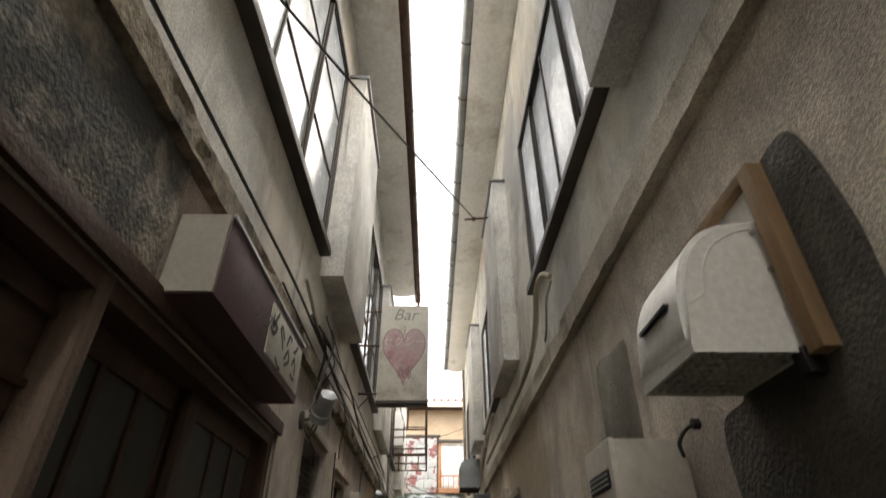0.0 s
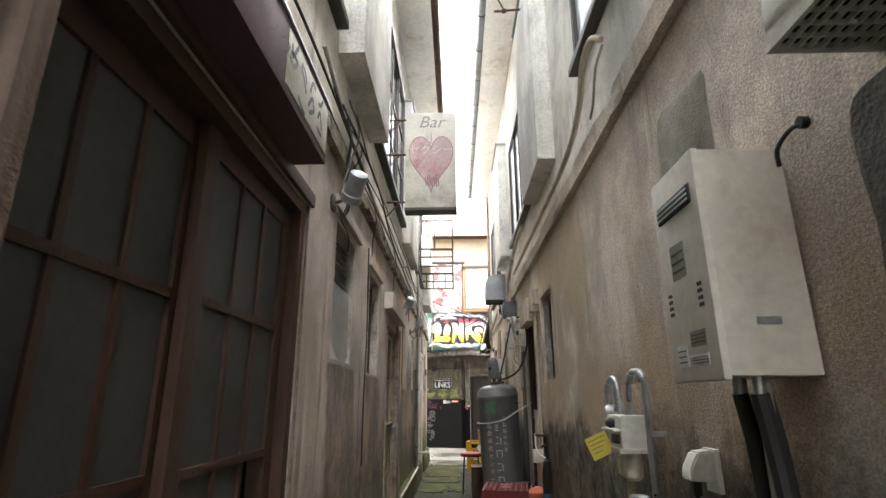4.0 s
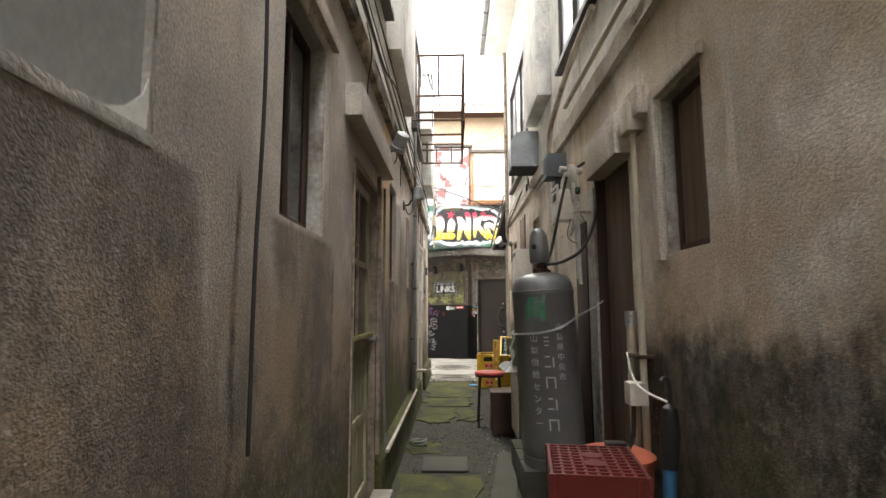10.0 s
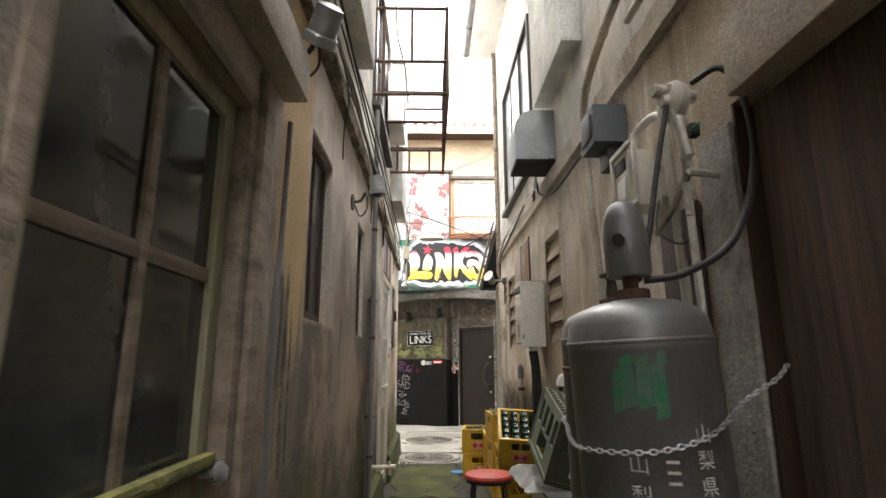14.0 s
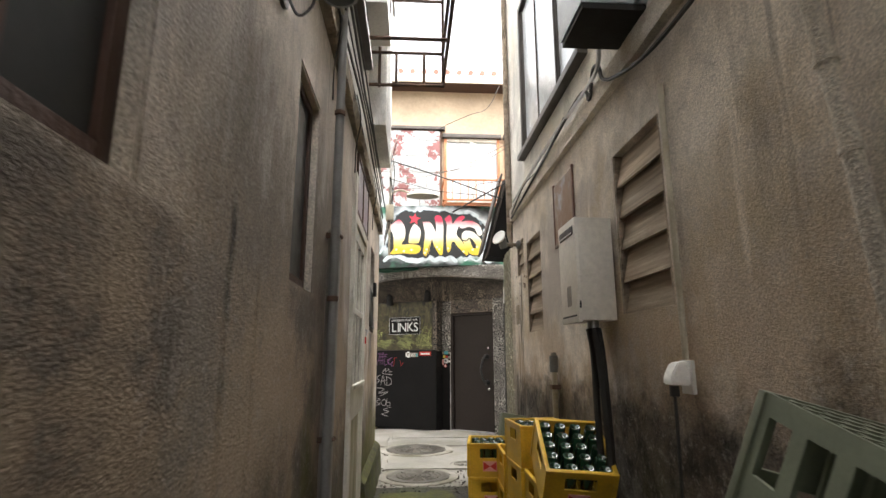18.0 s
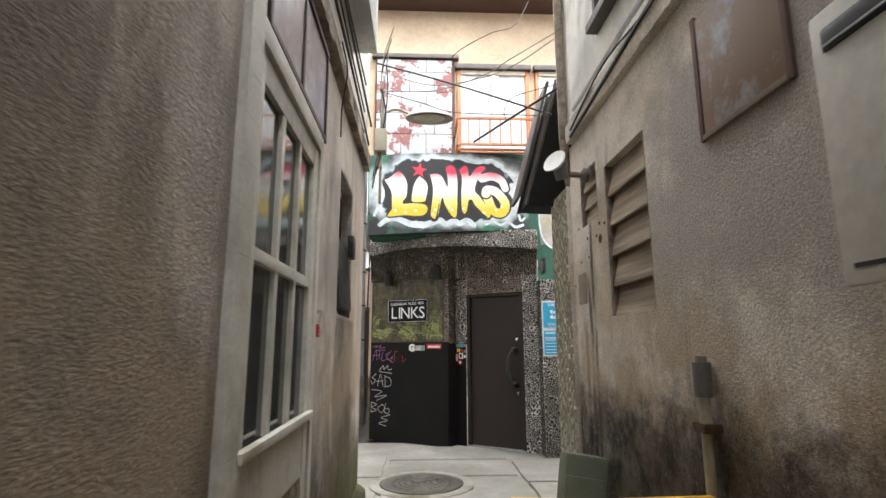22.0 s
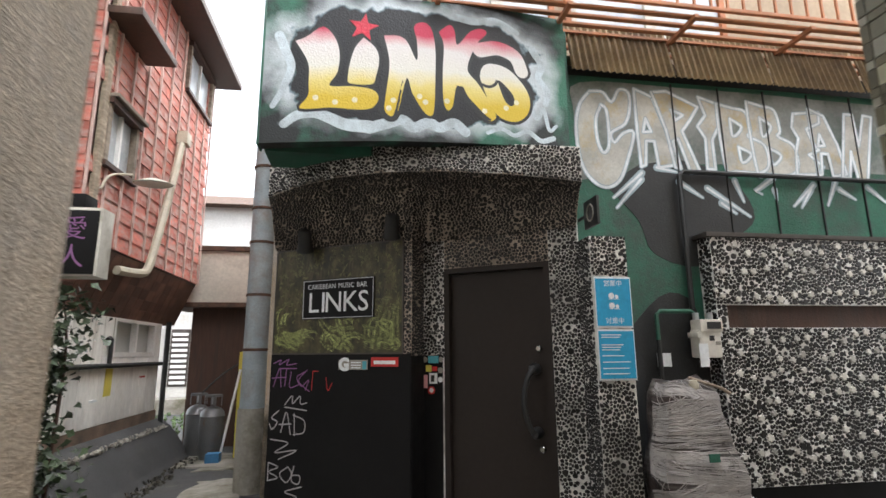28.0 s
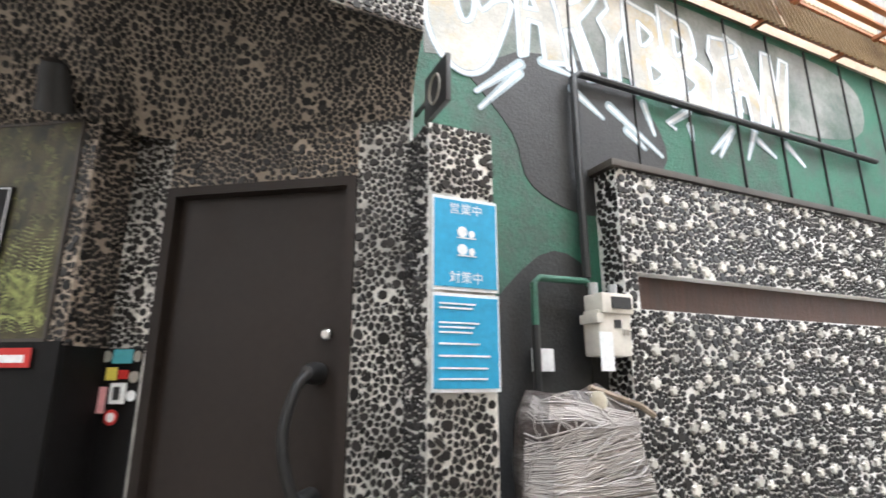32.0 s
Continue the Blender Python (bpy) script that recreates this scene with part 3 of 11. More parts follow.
def letter_paint():
    """Red over white over yellow spray fill of the painted letters, blended by height."""
    m = bpy.data.materials.new("red_white_yellow_fade")
    m.use_nodes = True
    n, l = m.node_tree.nodes, m.node_tree.links
    tc, sep, cr, nz, ad = (n.new("ShaderNode" + k) for k in ("TexCoord", "SeparateXYZ", "ValToRGB", "TexNoise", "Math"))
    nz.inputs["Scale"].default_value = 5
    ad.operation = "MULTIPLY_ADD"
    ad.inputs[1].default_value = 0.12
    l.new(tc.outputs["Object"], sep.inputs[0])
    l.new(tc.outputs["Object"], nz.inputs["Vector"])
    l.new(nz.outputs[0], ad.inputs[0])
    l.new(sep.outputs[2], ad.inputs[2])
    mr = n.new("ShaderNodeMapRange")
    mr.inputs[1].default_value, mr.inputs[2].default_value = 3.09, 3.80
    l.new(ad.outputs[0], mr.inputs[0])
    l.new(mr.outputs[0], cr.inputs[0])
    e = cr.color_ramp.elements
    e[0].position, e[0].color = 0.20, (0.66, 0.47, 0.03, 1)
    e[1].position, e[1].color = 0.93, (0.55, 0.03, 0.08, 1)
    for p, c in ((0.36, (0.74, 0.62, 0.20, 1)), (0.52, (0.76, 0.74, 0.66, 1)), (0.74, (0.74, 0.70, 0.68, 1))):
        k = e.new(p)
        k.color = c
    l.new(cr.outputs[0], n["Principled BSDF"].inputs["Base Color"])
    n["Principled BSDF"].inputs["Roughness"].default_value = 0.6
    bp, bz = n.new("ShaderNodeBump"), n.new("ShaderNodeTexNoise")
    bz.inputs["Scale"].default_value = 75
    bp.inputs["Strength"].default_value, bp.inputs["Distance"].default_value = 0.5, 0.008
    l.new(tc.outputs["Object"], bz.inputs["Vector"])
    l.new(bz.outputs[0], bp.inputs["Height"])
    l.new(bp.outputs[0], n["Principled BSDF"].inputs["Normal"])
    return m


def mural_paint():
    """Sprayed ground of the letters: black round them, a ring of pale mist, then green and black clouds."""
    m = bpy.data.materials.new("sprayed_mural_ground")
    m.use_nodes = True
    n, l = m.node_tree.nodes, m.node_tree.links
    tc, sep = n.new("ShaderNodeTexCoord"), n.new("ShaderNodeSeparateXYZ")
    l.new(tc.outputs["Object"], sep.inputs[0])

    def op(kind, a, c, d=0.0):
        x = n.new("ShaderNodeMath")
        x.operation = kind
        for s, v in zip(x.inputs, (a, c, d)):
            if hasattr(v, "is_output"):
                l.new(v, s)
            else:
                s.default_value = v
        return x.outputs[0]

    def cloud(scale, at, detail=4):
        mp, t = n.new("ShaderNodeMapping"), n.new("ShaderNodeTexNoise")
        mp.inputs["Location"].default_value = (at, at * 0.7, 0)
        t.inputs["Scale"].default_value, t.inputs["Detail"].default_value = scale, detail
        l.new(tc.outputs["Object"], mp.inputs[0])
        l.new(mp.outputs[0], t.inputs["Vector"])
        return t.outputs[0]

    # distance from the lettering's middle, as a rounded box
    u = op("POWER", op("ABSOLUTE", op("MULTIPLY", op("SUBTRACT", sep.outputs[0], 0.0), 1 / 0.90), 0), 3.2)
    v = op("POWER", op("ABSOLUTE", op("MULTIPLY", op("SUBTRACT", sep.outputs[2], 3.42), 1 / 0.43), 0), 3.2)
    r = op("POWER", op("ADD", u, v), 1 / 3.2)
    r = op("MULTIPLY_ADD", op("SUBTRACT", cloud(4.5, 0, 6), 0.5), 0.55, r)
    cr, cg, mx = (n.new("ShaderNode" + k) for k in ("ValToRGB", "ValToRGB", "Mix"))
    l.new(cloud(2.2, 4), cg.inputs[0])
    e = cg.color_ramp.elements
    e[0].position, e[0].color = 0.47, (0.016, 0.02, 0.02, 1)
    e[1].position, e[1].color = 0.60, (0.03, 0.15, 0.09, 1)
    l.new(r, cr.inputs[0])
    e = cr.color_ramp.elements
    e[0].position, e[0].color = 0.95, (0.012, 0.013, 0.015, 1)
    e[1].position, e[1].color = 0.995, (0.60, 0.66, 0.69, 1)
    for p, c in ((0.975, (0.20, 0.27, 0.31, 1)),):
        k = e.new(p)
        k.color = c
    # the mist thins out away from the letters and comes and goes along them
    sc = op("MULTIPLY_ADD", r, -4.2, 5.15)
    cl, thin = n.new("ShaderNodeClamp"), n.new("ShaderNodeMapRange")
    l.new(sc, cl.inputs[0])
    l.new(cloud(1.9, 7, 3), thin.inputs[0])
    thin.inputs[1].default_value, thin.inputs[2].default_value, thin.inputs[3].default_value = 0.34, 0.52, 0.25
    inner = op("LESS_THAN", r, 0.95)
    fade = op("MAXIMUM", op("MULTIPLY", cl.outputs[0], thin.outputs[0]), inner)
    mx.data_type = "RGBA"
    l.new(fade, mx.inputs[0])
    l.new(cg.outputs[0], mx.inputs[6])
    l.new(cr.outputs[0], mx.inputs[7])
    b = n["Principled BSDF"]
    b.inputs["Roughness"].default_value = 0.6
    l.new(mx.outputs[2], b.inputs["Base Color"])
    bp = n.new("ShaderNodeBump")
    bp.inputs["Strength"].default_value, bp.inputs["Distance"].default_value = 0.5, 0.008
    l.new(cloud(75, 0, 3), bp.inputs["Height"])
    l.new(bp.outputs[0], b.inputs["Normal"])
    return m


M["letters"], M["mural"] = letter_paint(), mural_paint()


# ---- building blocks ----
def thing(name, at=(0, 0, 0), label="", category="", group="", kind=""):
    ob = new(name)
    ob.location = at
    ob.empty_display_size = 0.05
    return tagged(ob, label, category, group, kind)


def part(name, bm, material, parent=None, label="", smooth=40, local=False):
    """One bmesh as one mesh object; its points are in the world unless local."""
    me = bpy.data.meshes.new(name)
    bm.to_mesh(me)
    bm.free()
    me.materials.append(M[material])
    if smooth:
        me.polygons.foreach_set("use_smooth", [True] * len(me.polygons))
        me.set_sharp_from_angle(angle=radians(smooth))
    ob = new(name, me)
    if parent:
        ob.parent = parent
        if not local:
            ob.matrix_parent_inverse = Matrix() if parent.parent else Matrix.Translation(-Vector(parent.location))
    if label:
        ob["label"] = label
    return ob


def solo(name, bm, material, label, category, group="", kind="", smooth=40):
    """A thing of one mesh."""
    return tagged(part(name, bm, material, None, "", smooth), label, category, group, kind)


def B():
    return bmesh.new()


def box(bm, x0, x1, y0, y1, z0, z1, bevel=0.0, m=None):
    r = bmesh.ops.create_cube(bm, size=1.0)
    vs = r["verts"]
    for v in vs:
        v.co = Vector((x0 + (v.co.x + 0.5) * (x1 - x0), y0 + (v.co.y + 0.5) * (y1 - y0), z0 + (v.co.z + 0.5) * (z1 - z0)))
    if bevel:
        es = {e for v in vs for e in v.link_edges}
        r = bmesh.ops.bevel(bm, geom=list(es), offset=bevel, segments=2, affect="EDGES", profile=0.7)
        vs = list({v for f in r["faces"] for v in f.verts} | {v for v in vs if v.is_valid})
    if m:
        bmesh.ops.transform(bm, matrix=m, verts=[v for v in vs if v.is_valid])
    return bm


def bx(x0, x1, y0, y1, z0, z1, bevel=0.0, m=None):
    return box(B(), x0, x1, y0, y1, z0, z1, bevel, m)


def frame_of(d):
    d = Vector(d).normalized()
    a = d.cross(Vector((0, 0, 1)) if abs(d.z) < 0.95 else Vector((1, 0, 0))).normalized()
    return d, a, d.cross(a)


def tube(bm, pts, r, n=8, r2=None):
    """A round bar along a line of points, with closed ends."""
    pts = [Vector(p) for p in pts]
    rings = []
    last = None
    for i, p in enumerate(pts):
        d = (pts[min(i + 1, len(pts) - 1)] - pts[max(i - 1, 0)])
        d, a, c = frame_of(d)
        if last is not None:
            a = (last - d * last.dot(d)).normalized()
            c = d.cross(a)
        last = a
        rr = r if r2 is None else r + (r2 - r) * i / max(1, len(pts) - 1)
        rings.append([bm.verts.new(p + (a * math.cos(2 * math.pi * k / n) + c * math.sin(2 * math.pi * k / n)) * rr) for k in range(n)])
    for s, t in zip(rings, rings[1:]):
        for k in range(n):
            bm.faces.new((s[k], s[(k + 1) % n], t[(k + 1) % n], t[k]))
    bm.faces.new(rings[0][::-1])
    bm.faces.new(rings[-1])
    return bm


def curve_pts(pts, n=6):
    """Smooth line through points (Catmull-Rom)."""
    p = [Vector(q) for q in pts]
    p = [p[0] * 2 - p[1]] + p + [p[-1] * 2 - p[-2]]
    out = []
    for i in range(1, len(p) - 2):
        for k in range(n):
            t = k / n
            out.append(0.5 * ((2 * p[i]) + (p[i + 1] - p[i - 1]) * t + (2 * p[i - 1] - 5 * p[i] + 4 * p[i + 1] - p[i + 2]) * t * t
                              + (3 * p[i] - p[i - 1] - 3 * p[i + 1] + p[i + 2]) * t ** 3))
    return out + [p[-2]]


def lathe(bm, prof, n=24, m=None):
    """Turn a profile of (radius, height) round the z axis."""
    m = m or Matrix()
    rings = [[bm.verts.new(m @ Vector((r * math.cos(2 * math.pi * k / n), r * math.sin(2 * math.pi * k / n), z))) for k in range(n)] for r, z in prof]
    for s, t in zip(rings, rings[1:]):
        for k in range(n):
            bm.faces.new((s[k], s[(k + 1) % n], t[(k + 1) % n], t[k]))
    bm.faces.new(rings[0][::-1])
    bm.faces.new(rings[-1])
    return bm


def axis(p0, p1):
    """Pose that takes the z axis onto the way from p0 to p1."""
    d = Vector(p1) - Vector(p0)
    return Matrix.Translation(p0) @ d.to_track_quat("Z", "Y").to_matrix().to_4x4(), d.length


def rod(bm, p0, p1, r, n=12, r1=None):
    m, h = axis(p0, p1)
    return lathe(bm, [(r, 0), (r if r1 is None else r1, h)], n, m)


def prism(bm, outline, fn, h, inset=0.0):
    """A flat shape with thickness: outline in (u, v), fn(u, v, height) gives the place."""
    c = (sum(p[0] for p in outline) / len(outline), sum(p[1] for p in outline) / len(outline))
    lo = [bm.verts.new(fn(u, v, 0)) for u, v in outline]
    hi = []
    for u, v in outline:
        k = 1.0
        if inset:
            d = math.hypot(u - c[0], v - c[1])
            k = max(0.2, 1 - inset / max(d, 1e-6))
        hi.append(bm.verts.new(fn(c[0] + (u - c[0]) * k, c[1] + (v - c[1]) * k, h)))
    n = len(outline)
    for k in range(n):
        bm.faces.new((lo[k], lo[(k + 1) % n], hi[(k + 1) % n], hi[k]))
    bm.faces.new(hi)
    return bm


def wall(bm, at, y0, y1, z0, z1, holes, along="y"):
    """A wall of thickness at = (a0, a1), with holes (start, end, bottom, top) that go through it."""
    us = sorted({y0, y1, *(v for h in holes for v in h[:2] if y0 < v < y1)})
    zs = sorted({z0, z1, *(v for h in holes for v in h[2:4] if z0 < v < z1)})
    solid = lambda i, j: 0 <= i < len(us) - 1 and 0 <= j < len(zs) - 1 and not any(
        h[0] <= (us[i] + us[i + 1]) / 2 <= h[1] and h[2] <= (zs[j] + zs[j + 1]) / 2 <= h[3] for h in holes)
    vs = {}

    def v(a, i, j):
        if (a, i, j) not in vs:
            co = (at[a], us[i], zs[j]) if along == "y" else (us[i], at[a], zs[j])
            vs[a, i, j] = bm.verts.new(co)
        return vs[a, i, j]

    for i in range(len(us) - 1):
        for j in range(len(zs) - 1):
            if not solid(i, j):
                continue
            for a in (0, 1):
                bm.faces.new((v(a, i, j), v(a, i + 1, j), v(a, i + 1, j + 1), v(a, i, j + 1)))
            for (di, dj, p, q) in ((-1, 0, (0, 0), (0, 1)), (1, 0, (1, 0), (1, 1)), (0, -1, (0, 0), (1, 0)), (0, 1, (0, 1), (1, 1))):
                if not solid(i + di, j + dj):
                    bm.faces.new((v(0, i + p[0], j + p[1]), v(0, i + q[0], j + q[1]), v(1, i + q[0], j + q[1]), v(1, i + p[0], j + p[1])))
    bmesh.ops.recalc_face_normals(bm, faces=bm.faces)
    return bm


def lettering(text, size, fn, h=0.002, align="CENTER", bold=0.0, shear=0.0, squeeze=1.0):
    """Text as a thin mesh: fn(u, v, height) places it."""
    cu = bpy.data.curves.new("text", "FONT")
    cu.body, cu.size, cu.align_x, cu.offset, cu.shear = text, size, align, bold, shear
    cu.resolution_u = 3
    ob = bpy.data.objects.new("text", cu)
    scene.collection.objects.link(ob)
    me = bpy.data.meshes.new_from_object(ob.evaluated_get(bpy.context.evaluated_depsgraph_get()))
    bpy.data.objects.remove(ob)
    bm = B()
    bm.from_mesh(me)
    bpy.data.meshes.remove(me)
    for v in bm.verts:
        v.co = fn(v.co.x * squeeze, v.co.y, h)
    return bm


def ribbon(bm, pts, r, fn, h, r_end=None, cap=8):
    """A broad painted stroke with round ends, laid on a surface."""
    p = [Vector((a[0], a[1])) for a in pts]
    L, R = [], []
    nP = len(p)
    for i, q in enumerate(p):
        d = (p[min(i + 1, nP - 1)] - p[max(i - 1, 0)]).normalized()
        nrm = Vector((-d.y, d.x))
        rr = r if r_end is None else r + (r_end - r) * i / (nP - 1)
        L.append(q + nrm * rr)
        R.append(q - nrm * rr)
    mk = lambda q, i=0: bm.verts.new(fn(q.x, q.y, h + 0.000012 * i))
    vl, vr = [mk(q, i) for i, q in enumerate(L)], [mk(q, i) for i, q in enumerate(R)]
    for i in range(nP - 1):
        bm.faces.new((vl[i], vr[i], vr[i + 1], vl[i + 1]))
    for end, a, c in ((0, vl[0], vr[0]), (nP - 1, vr[-1], vl[-1])):
        d = (p[1] - p[0]).normalized() * -1 if end == 0 else (p[-1] - p[-2]).normalized()
        rr = r if (r_end is None or end == 0) else r_end
        n0 = Vector((-d.y, d.x)) * (-1 if end == 0 else 1)
        start = (L[0] - p[0]) if end == 0 else (R[-1] - p[-1])
        ang0 = math.atan2(start.y, start.x)
        ring = [mk(p[end] + Vector((math.cos(ang0 + math.pi * k / cap), math.sin(ang0 + math.pi * k / cap))) * rr, end) for k in range(1, cap)]
        try:
            bm.faces.new([a, *ring, c])
        except ValueError:
            pass
    return bm

# ---- plan ----
XL, XR, GZ = -0.80, 0.79, 0.08       # wall faces of the alley, height of its floor
L_HOLES = [(-2.6, 2.72, 0.10, 2.36), (3.35, 3.92, 1.68, 2.50), (4.60, 5.13, 1.66, 2.48), (5.78, 6.54, 0.14, 2.16), (7.30, 7.78, 1.61, 2.45),
           (8.76, 9.16, 1.61, 2.42), (10.54, 11.46, 0.14, 2.30), (12.13, 12.68, 1.60, 2.45)]
R_HOLES = [(5.14, 5.58, 1.63, 2.42), (6.08, 6.82, 0.14, 2.32), (9.29, 9.88, 1.585, 2.515), (11.65, 12.23, 1.59, 2.505), (12.36, 12.70, 2.22, 2.60)]
LU_HOLES = [(0.2, 3.05, 3.70, 5.55), (4.45, 6.9, 3.70, 5.55), (9.4, 10.9, 3.7, 5.2)]
RU_HOLES = [(1.48, 3.56, 3.68, 5.20), (5.70, 7.85, 3.66, 5.20), (10.2, 12.2, 3.45, 5.2)]

tagged(part("wall_left", wall(B(), (XL, XL - 0.16), -6.0, 13.39, -0.3, 2.84, L_HOLES), "stucco_l"), kind="structure", category="wall",
       label="stained beige mortar wall of the alley with doors and windows")
tagged(part("wall_right", wall(B(), (XR, XR + 0.16), -6.0, 12.93, -0.3, 2.89, R_HOLES), "stucco_r"), kind="structure", category="wall",
       label="rough beige mortar wall with dark mould near the ground")
tagged(part("wall_left_upper", wall(B(), (XL, XL - 0.16), -6.0, 13.39, 2.98, 7.0, LU_HOLES), "plaster_up"), kind="structure", category="wall",
       label="pale plastered upper storey wall with windows")
tagged(part("wall_right_upper", wall(B(), (XR + 0.01, XR + 0.17), -6.0, 13.2, 3.05, 7.0, RU_HOLES), "plaster_up"), kind="structure", category="wall",
       label="pale plastered upper storey wall with windows")
tagged(part("wall_left_end", bx(-6.0, XL - 0.162, 13.23, 13.388, -0.3, 7.0), "stucco_l"), kind="structure", category="wall", label="plain mortar gable wall facing the street")
tagged(part("wall_right_end", bx(1.21, 6.0, 12.84, 13.0, -0.3, 7.0), "stucco_r"), kind="structure", category="wall", label="plain mortar gable wall facing the street")
tagged(part("wall_behind", bx(-7.0, 7.0, -9.3, -9.0, -0.3, 6.0), "stucco_r"), kind="structure", category="wall", label="plain mortar wall closing the far end")
# added inner walls; the rooms' shade is put into their colour
tagged(part("wall_left_inner", bx(-2.4, -2.3, -6.0, 13.2, -0.3, 7.0), "black"), kind="structure", category="wall", label="added inner wall, near-black for the unlit rooms")
tagged(part("wall_right_inner", bx(2.3, 2.4, -6.0, 12.8, -0.3, 7.0), "black"), kind="structure", category="wall", label="added inner wall, near-black for the unlit rooms")
tagged(part("roof_left", bx(-6.0, XL - 0.16, -6.0, 13.39, 7.0, 7.12), "tiles_roof"), kind="structure", category="roof", label="roof slab of the row of bars")
tagged(part("roof_right", bx(XR + 0.17, 6.0, -6.0, 13.2, 7.0, 7.12), "tiles_roof"), kind="structure", category="roof", label="roof slab of the row of bars")


def ledge(name, x_in, x_out, y0, y1, z0, z1, rough_, mtl="ledge"):
    bm = B()
    n = 900
    k_in = 1 if x_in > x_out else -1
    P = [(x_in, z0), (x_out, z0 + 0.006), (x_out, z0 * 0.66 + z1 * 0.34), (x_out, z0 * 0.33 + z1 * 0.67), (x_out, z1 - 0.012), (x_in, z1)]
    rows = []
    for i in range(n + 1):
        y = y0 + (y1 - y0) * i / n
        row = []
        for k, (x, z) in enumerate(P):
            if 0 < k < 5:
                chip = max(0.0, noise.noise(Vector((k * 0.9, y * 2.6, z0 * 3))) - 0.16) * rough_
                x += k_in * (chip + 0.005 * noise.noise(Vector((k, y * 19, 4))))
                z += 0.006 * noise.noise(Vector((k * 3, y * 9, 8))) + (chip * 0.7 if k == 1 else 0.0)
            row.append(bm.verts.new((x, y, z)))
        rows.append(row)
    for a, b in zip(rows, rows[1:]):
        for k in range(6):
            bm.faces.new((a[k], a[(k + 1) % 6], b[(k + 1) % 6], b[k]))
    bm.faces.new(rows[0])
    bm.faces.new(rows[-1][::-1])
    bmesh.ops.recalc_face_normals(bm, faces=bm.faces)
    return tagged(part(name, bm, mtl, smooth=30), kind="structure", category="ledge", label="worn mortar string course between the storeys")


ledge("trim_right", XR + 0.05, XR - 0.045, -6.0, 12.84, 2.89, 3.045, 0.05)
ledge("trim_left", XL - 0.05, XL + 0.045, -6.0, 13.36, 2.84, 2.975, 0.12, "ledge_worn")


# footing of the left wall, and its wet base
def footing(y0, y1):
    bm = B()
    rows = []
    n = max(4, int((y1 - y0) / 0.15))
    rnd = random.Random(int(y0 * 10) + 7)
    for i in range(n + 1):
        y = y0 + (y1 - y0) * i / n
        w = rnd.uniform(-0.008, 0.008)
        rows.append([bm.verts.new(p) for p in ((XL + 0.003, y, -0.05), (XL + 0.085 + w, y, -0.05), (XL + 0.055 + w, y, 0.36 + w), (XL + 0.003, y, 0.40 + w))])
    for a, b in zip(rows, rows[1:]):
        for k in range(4):
            bm.faces.new((a[k], a[(k + 1) % 4], b[(k + 1) % 4], b[k]))
    bm.faces.new(rows[0])
    bm.faces.new(rows[-1][::-1])
    bmesh.ops.recalc_face_normals(bm, faces=bm.faces)
    tagged(part("footing", bm, "mossy", smooth=30), kind="structure", category="footing", label="mossy concrete footing along the wall")


for a, b in ((2.74, 5.76), (6.56, 10.5), (11.48, 13.4)):
    footing(a, b)

for a, b in ((4.2, 5.7), (6.62, 9.3)):
    tagged(part("foot_pipe", tube(B(), [(XL + 0.085, a, 0.42), (XL + 0.083, b, 0.415)], 0.014, 8), "pvc"), "stained thin pipe lying on the mossy footing", "pipe")

# ---- eaves and gutters ----
def eave(name, x_in, x_out, z, y0, y1, bulge):
    bm = B()
    rows = []
    n = 40
    for i in range(n + 1):
        y = y0 + (y1 - y0) * i / n
        row = []
        for k in range(7):
            t = k / 6
            row.append(bm.verts.new((x_in + (x_out - x_in) * t, y, z + bulge * math.sin(math.pi * t) * -0.4 + 0.004 * noise.noise(Vector((t * 3, y * 1.5, z))))))
        for k in (1, 0):
            row.append(bm.verts.new((x_in + (x_out - x_in) * k, y, z + 0.16)))
        rows.append(row)
    for a, b in zip(rows, rows[1:]):
        m = len(a)
        for k in range(m):
            bm.faces.new((a[k], a[(k + 1) % m], b[(k + 1) % m], b[k]))
    bm.faces.new(rows[0])
    bm.faces.new(rows[-1][::-1])
    bmesh.ops.recalc_face_normals(bm, faces=bm.faces)
    return tagged(part(name, bm, "soffit", smooth=50), kind="structure", category="eave", label="plastered eave soffit over the alley")


eave("eave_left", XL, -0.36, 6.30, -6.0, 8.55, 0.1)
eave("eave_right", XR + 0.01, 0.37, 6.55, -6.0, 13.2, 0.1)


def gutter(x, z, y0, y1, mtl, label):
    g = thing("roof_gutter", (x, y1, z), label, "gutter")
    bm = B()
    r = 0.055
    pr = [(math.cos(math.pi + math.pi * k / 8) * r, math.sin(math.pi + math.pi * k / 8) * r) for k in range(9)]
    pr += [(a * 0.9, b * 0.9) for a, b in pr[::-1]]
    n = 20
    rows = [[bm.verts.new((x + a, y0 + (y1 - y0) * i / n, z + b)) for a, b in pr] for i in range(n + 1)]
    for s, t in zip(rows, rows[1:]):
        for k in range(len(pr)):
            bm.faces.new((s[k], s[(k + 1) % len(pr)], t[(k + 1) % len(pr)], t[k]))
    bm.faces.new(rows[0])
    bm.faces.new(rows[-1][::-1])
    part("channel", bm, mtl, g)
    y = y0 + 0.4
    while y < y1:
        bm = B()
        tube(bm, [(x + math.cos(a) * (r + 0.006), y, z + math.sin(a) * (r + 0.006)) for a in [math.pi + math.pi * k / 6 for k in range(7)]], 0.007, 5)
        part("bracket", bm, "rust", g)
        y += 0.75
    return g


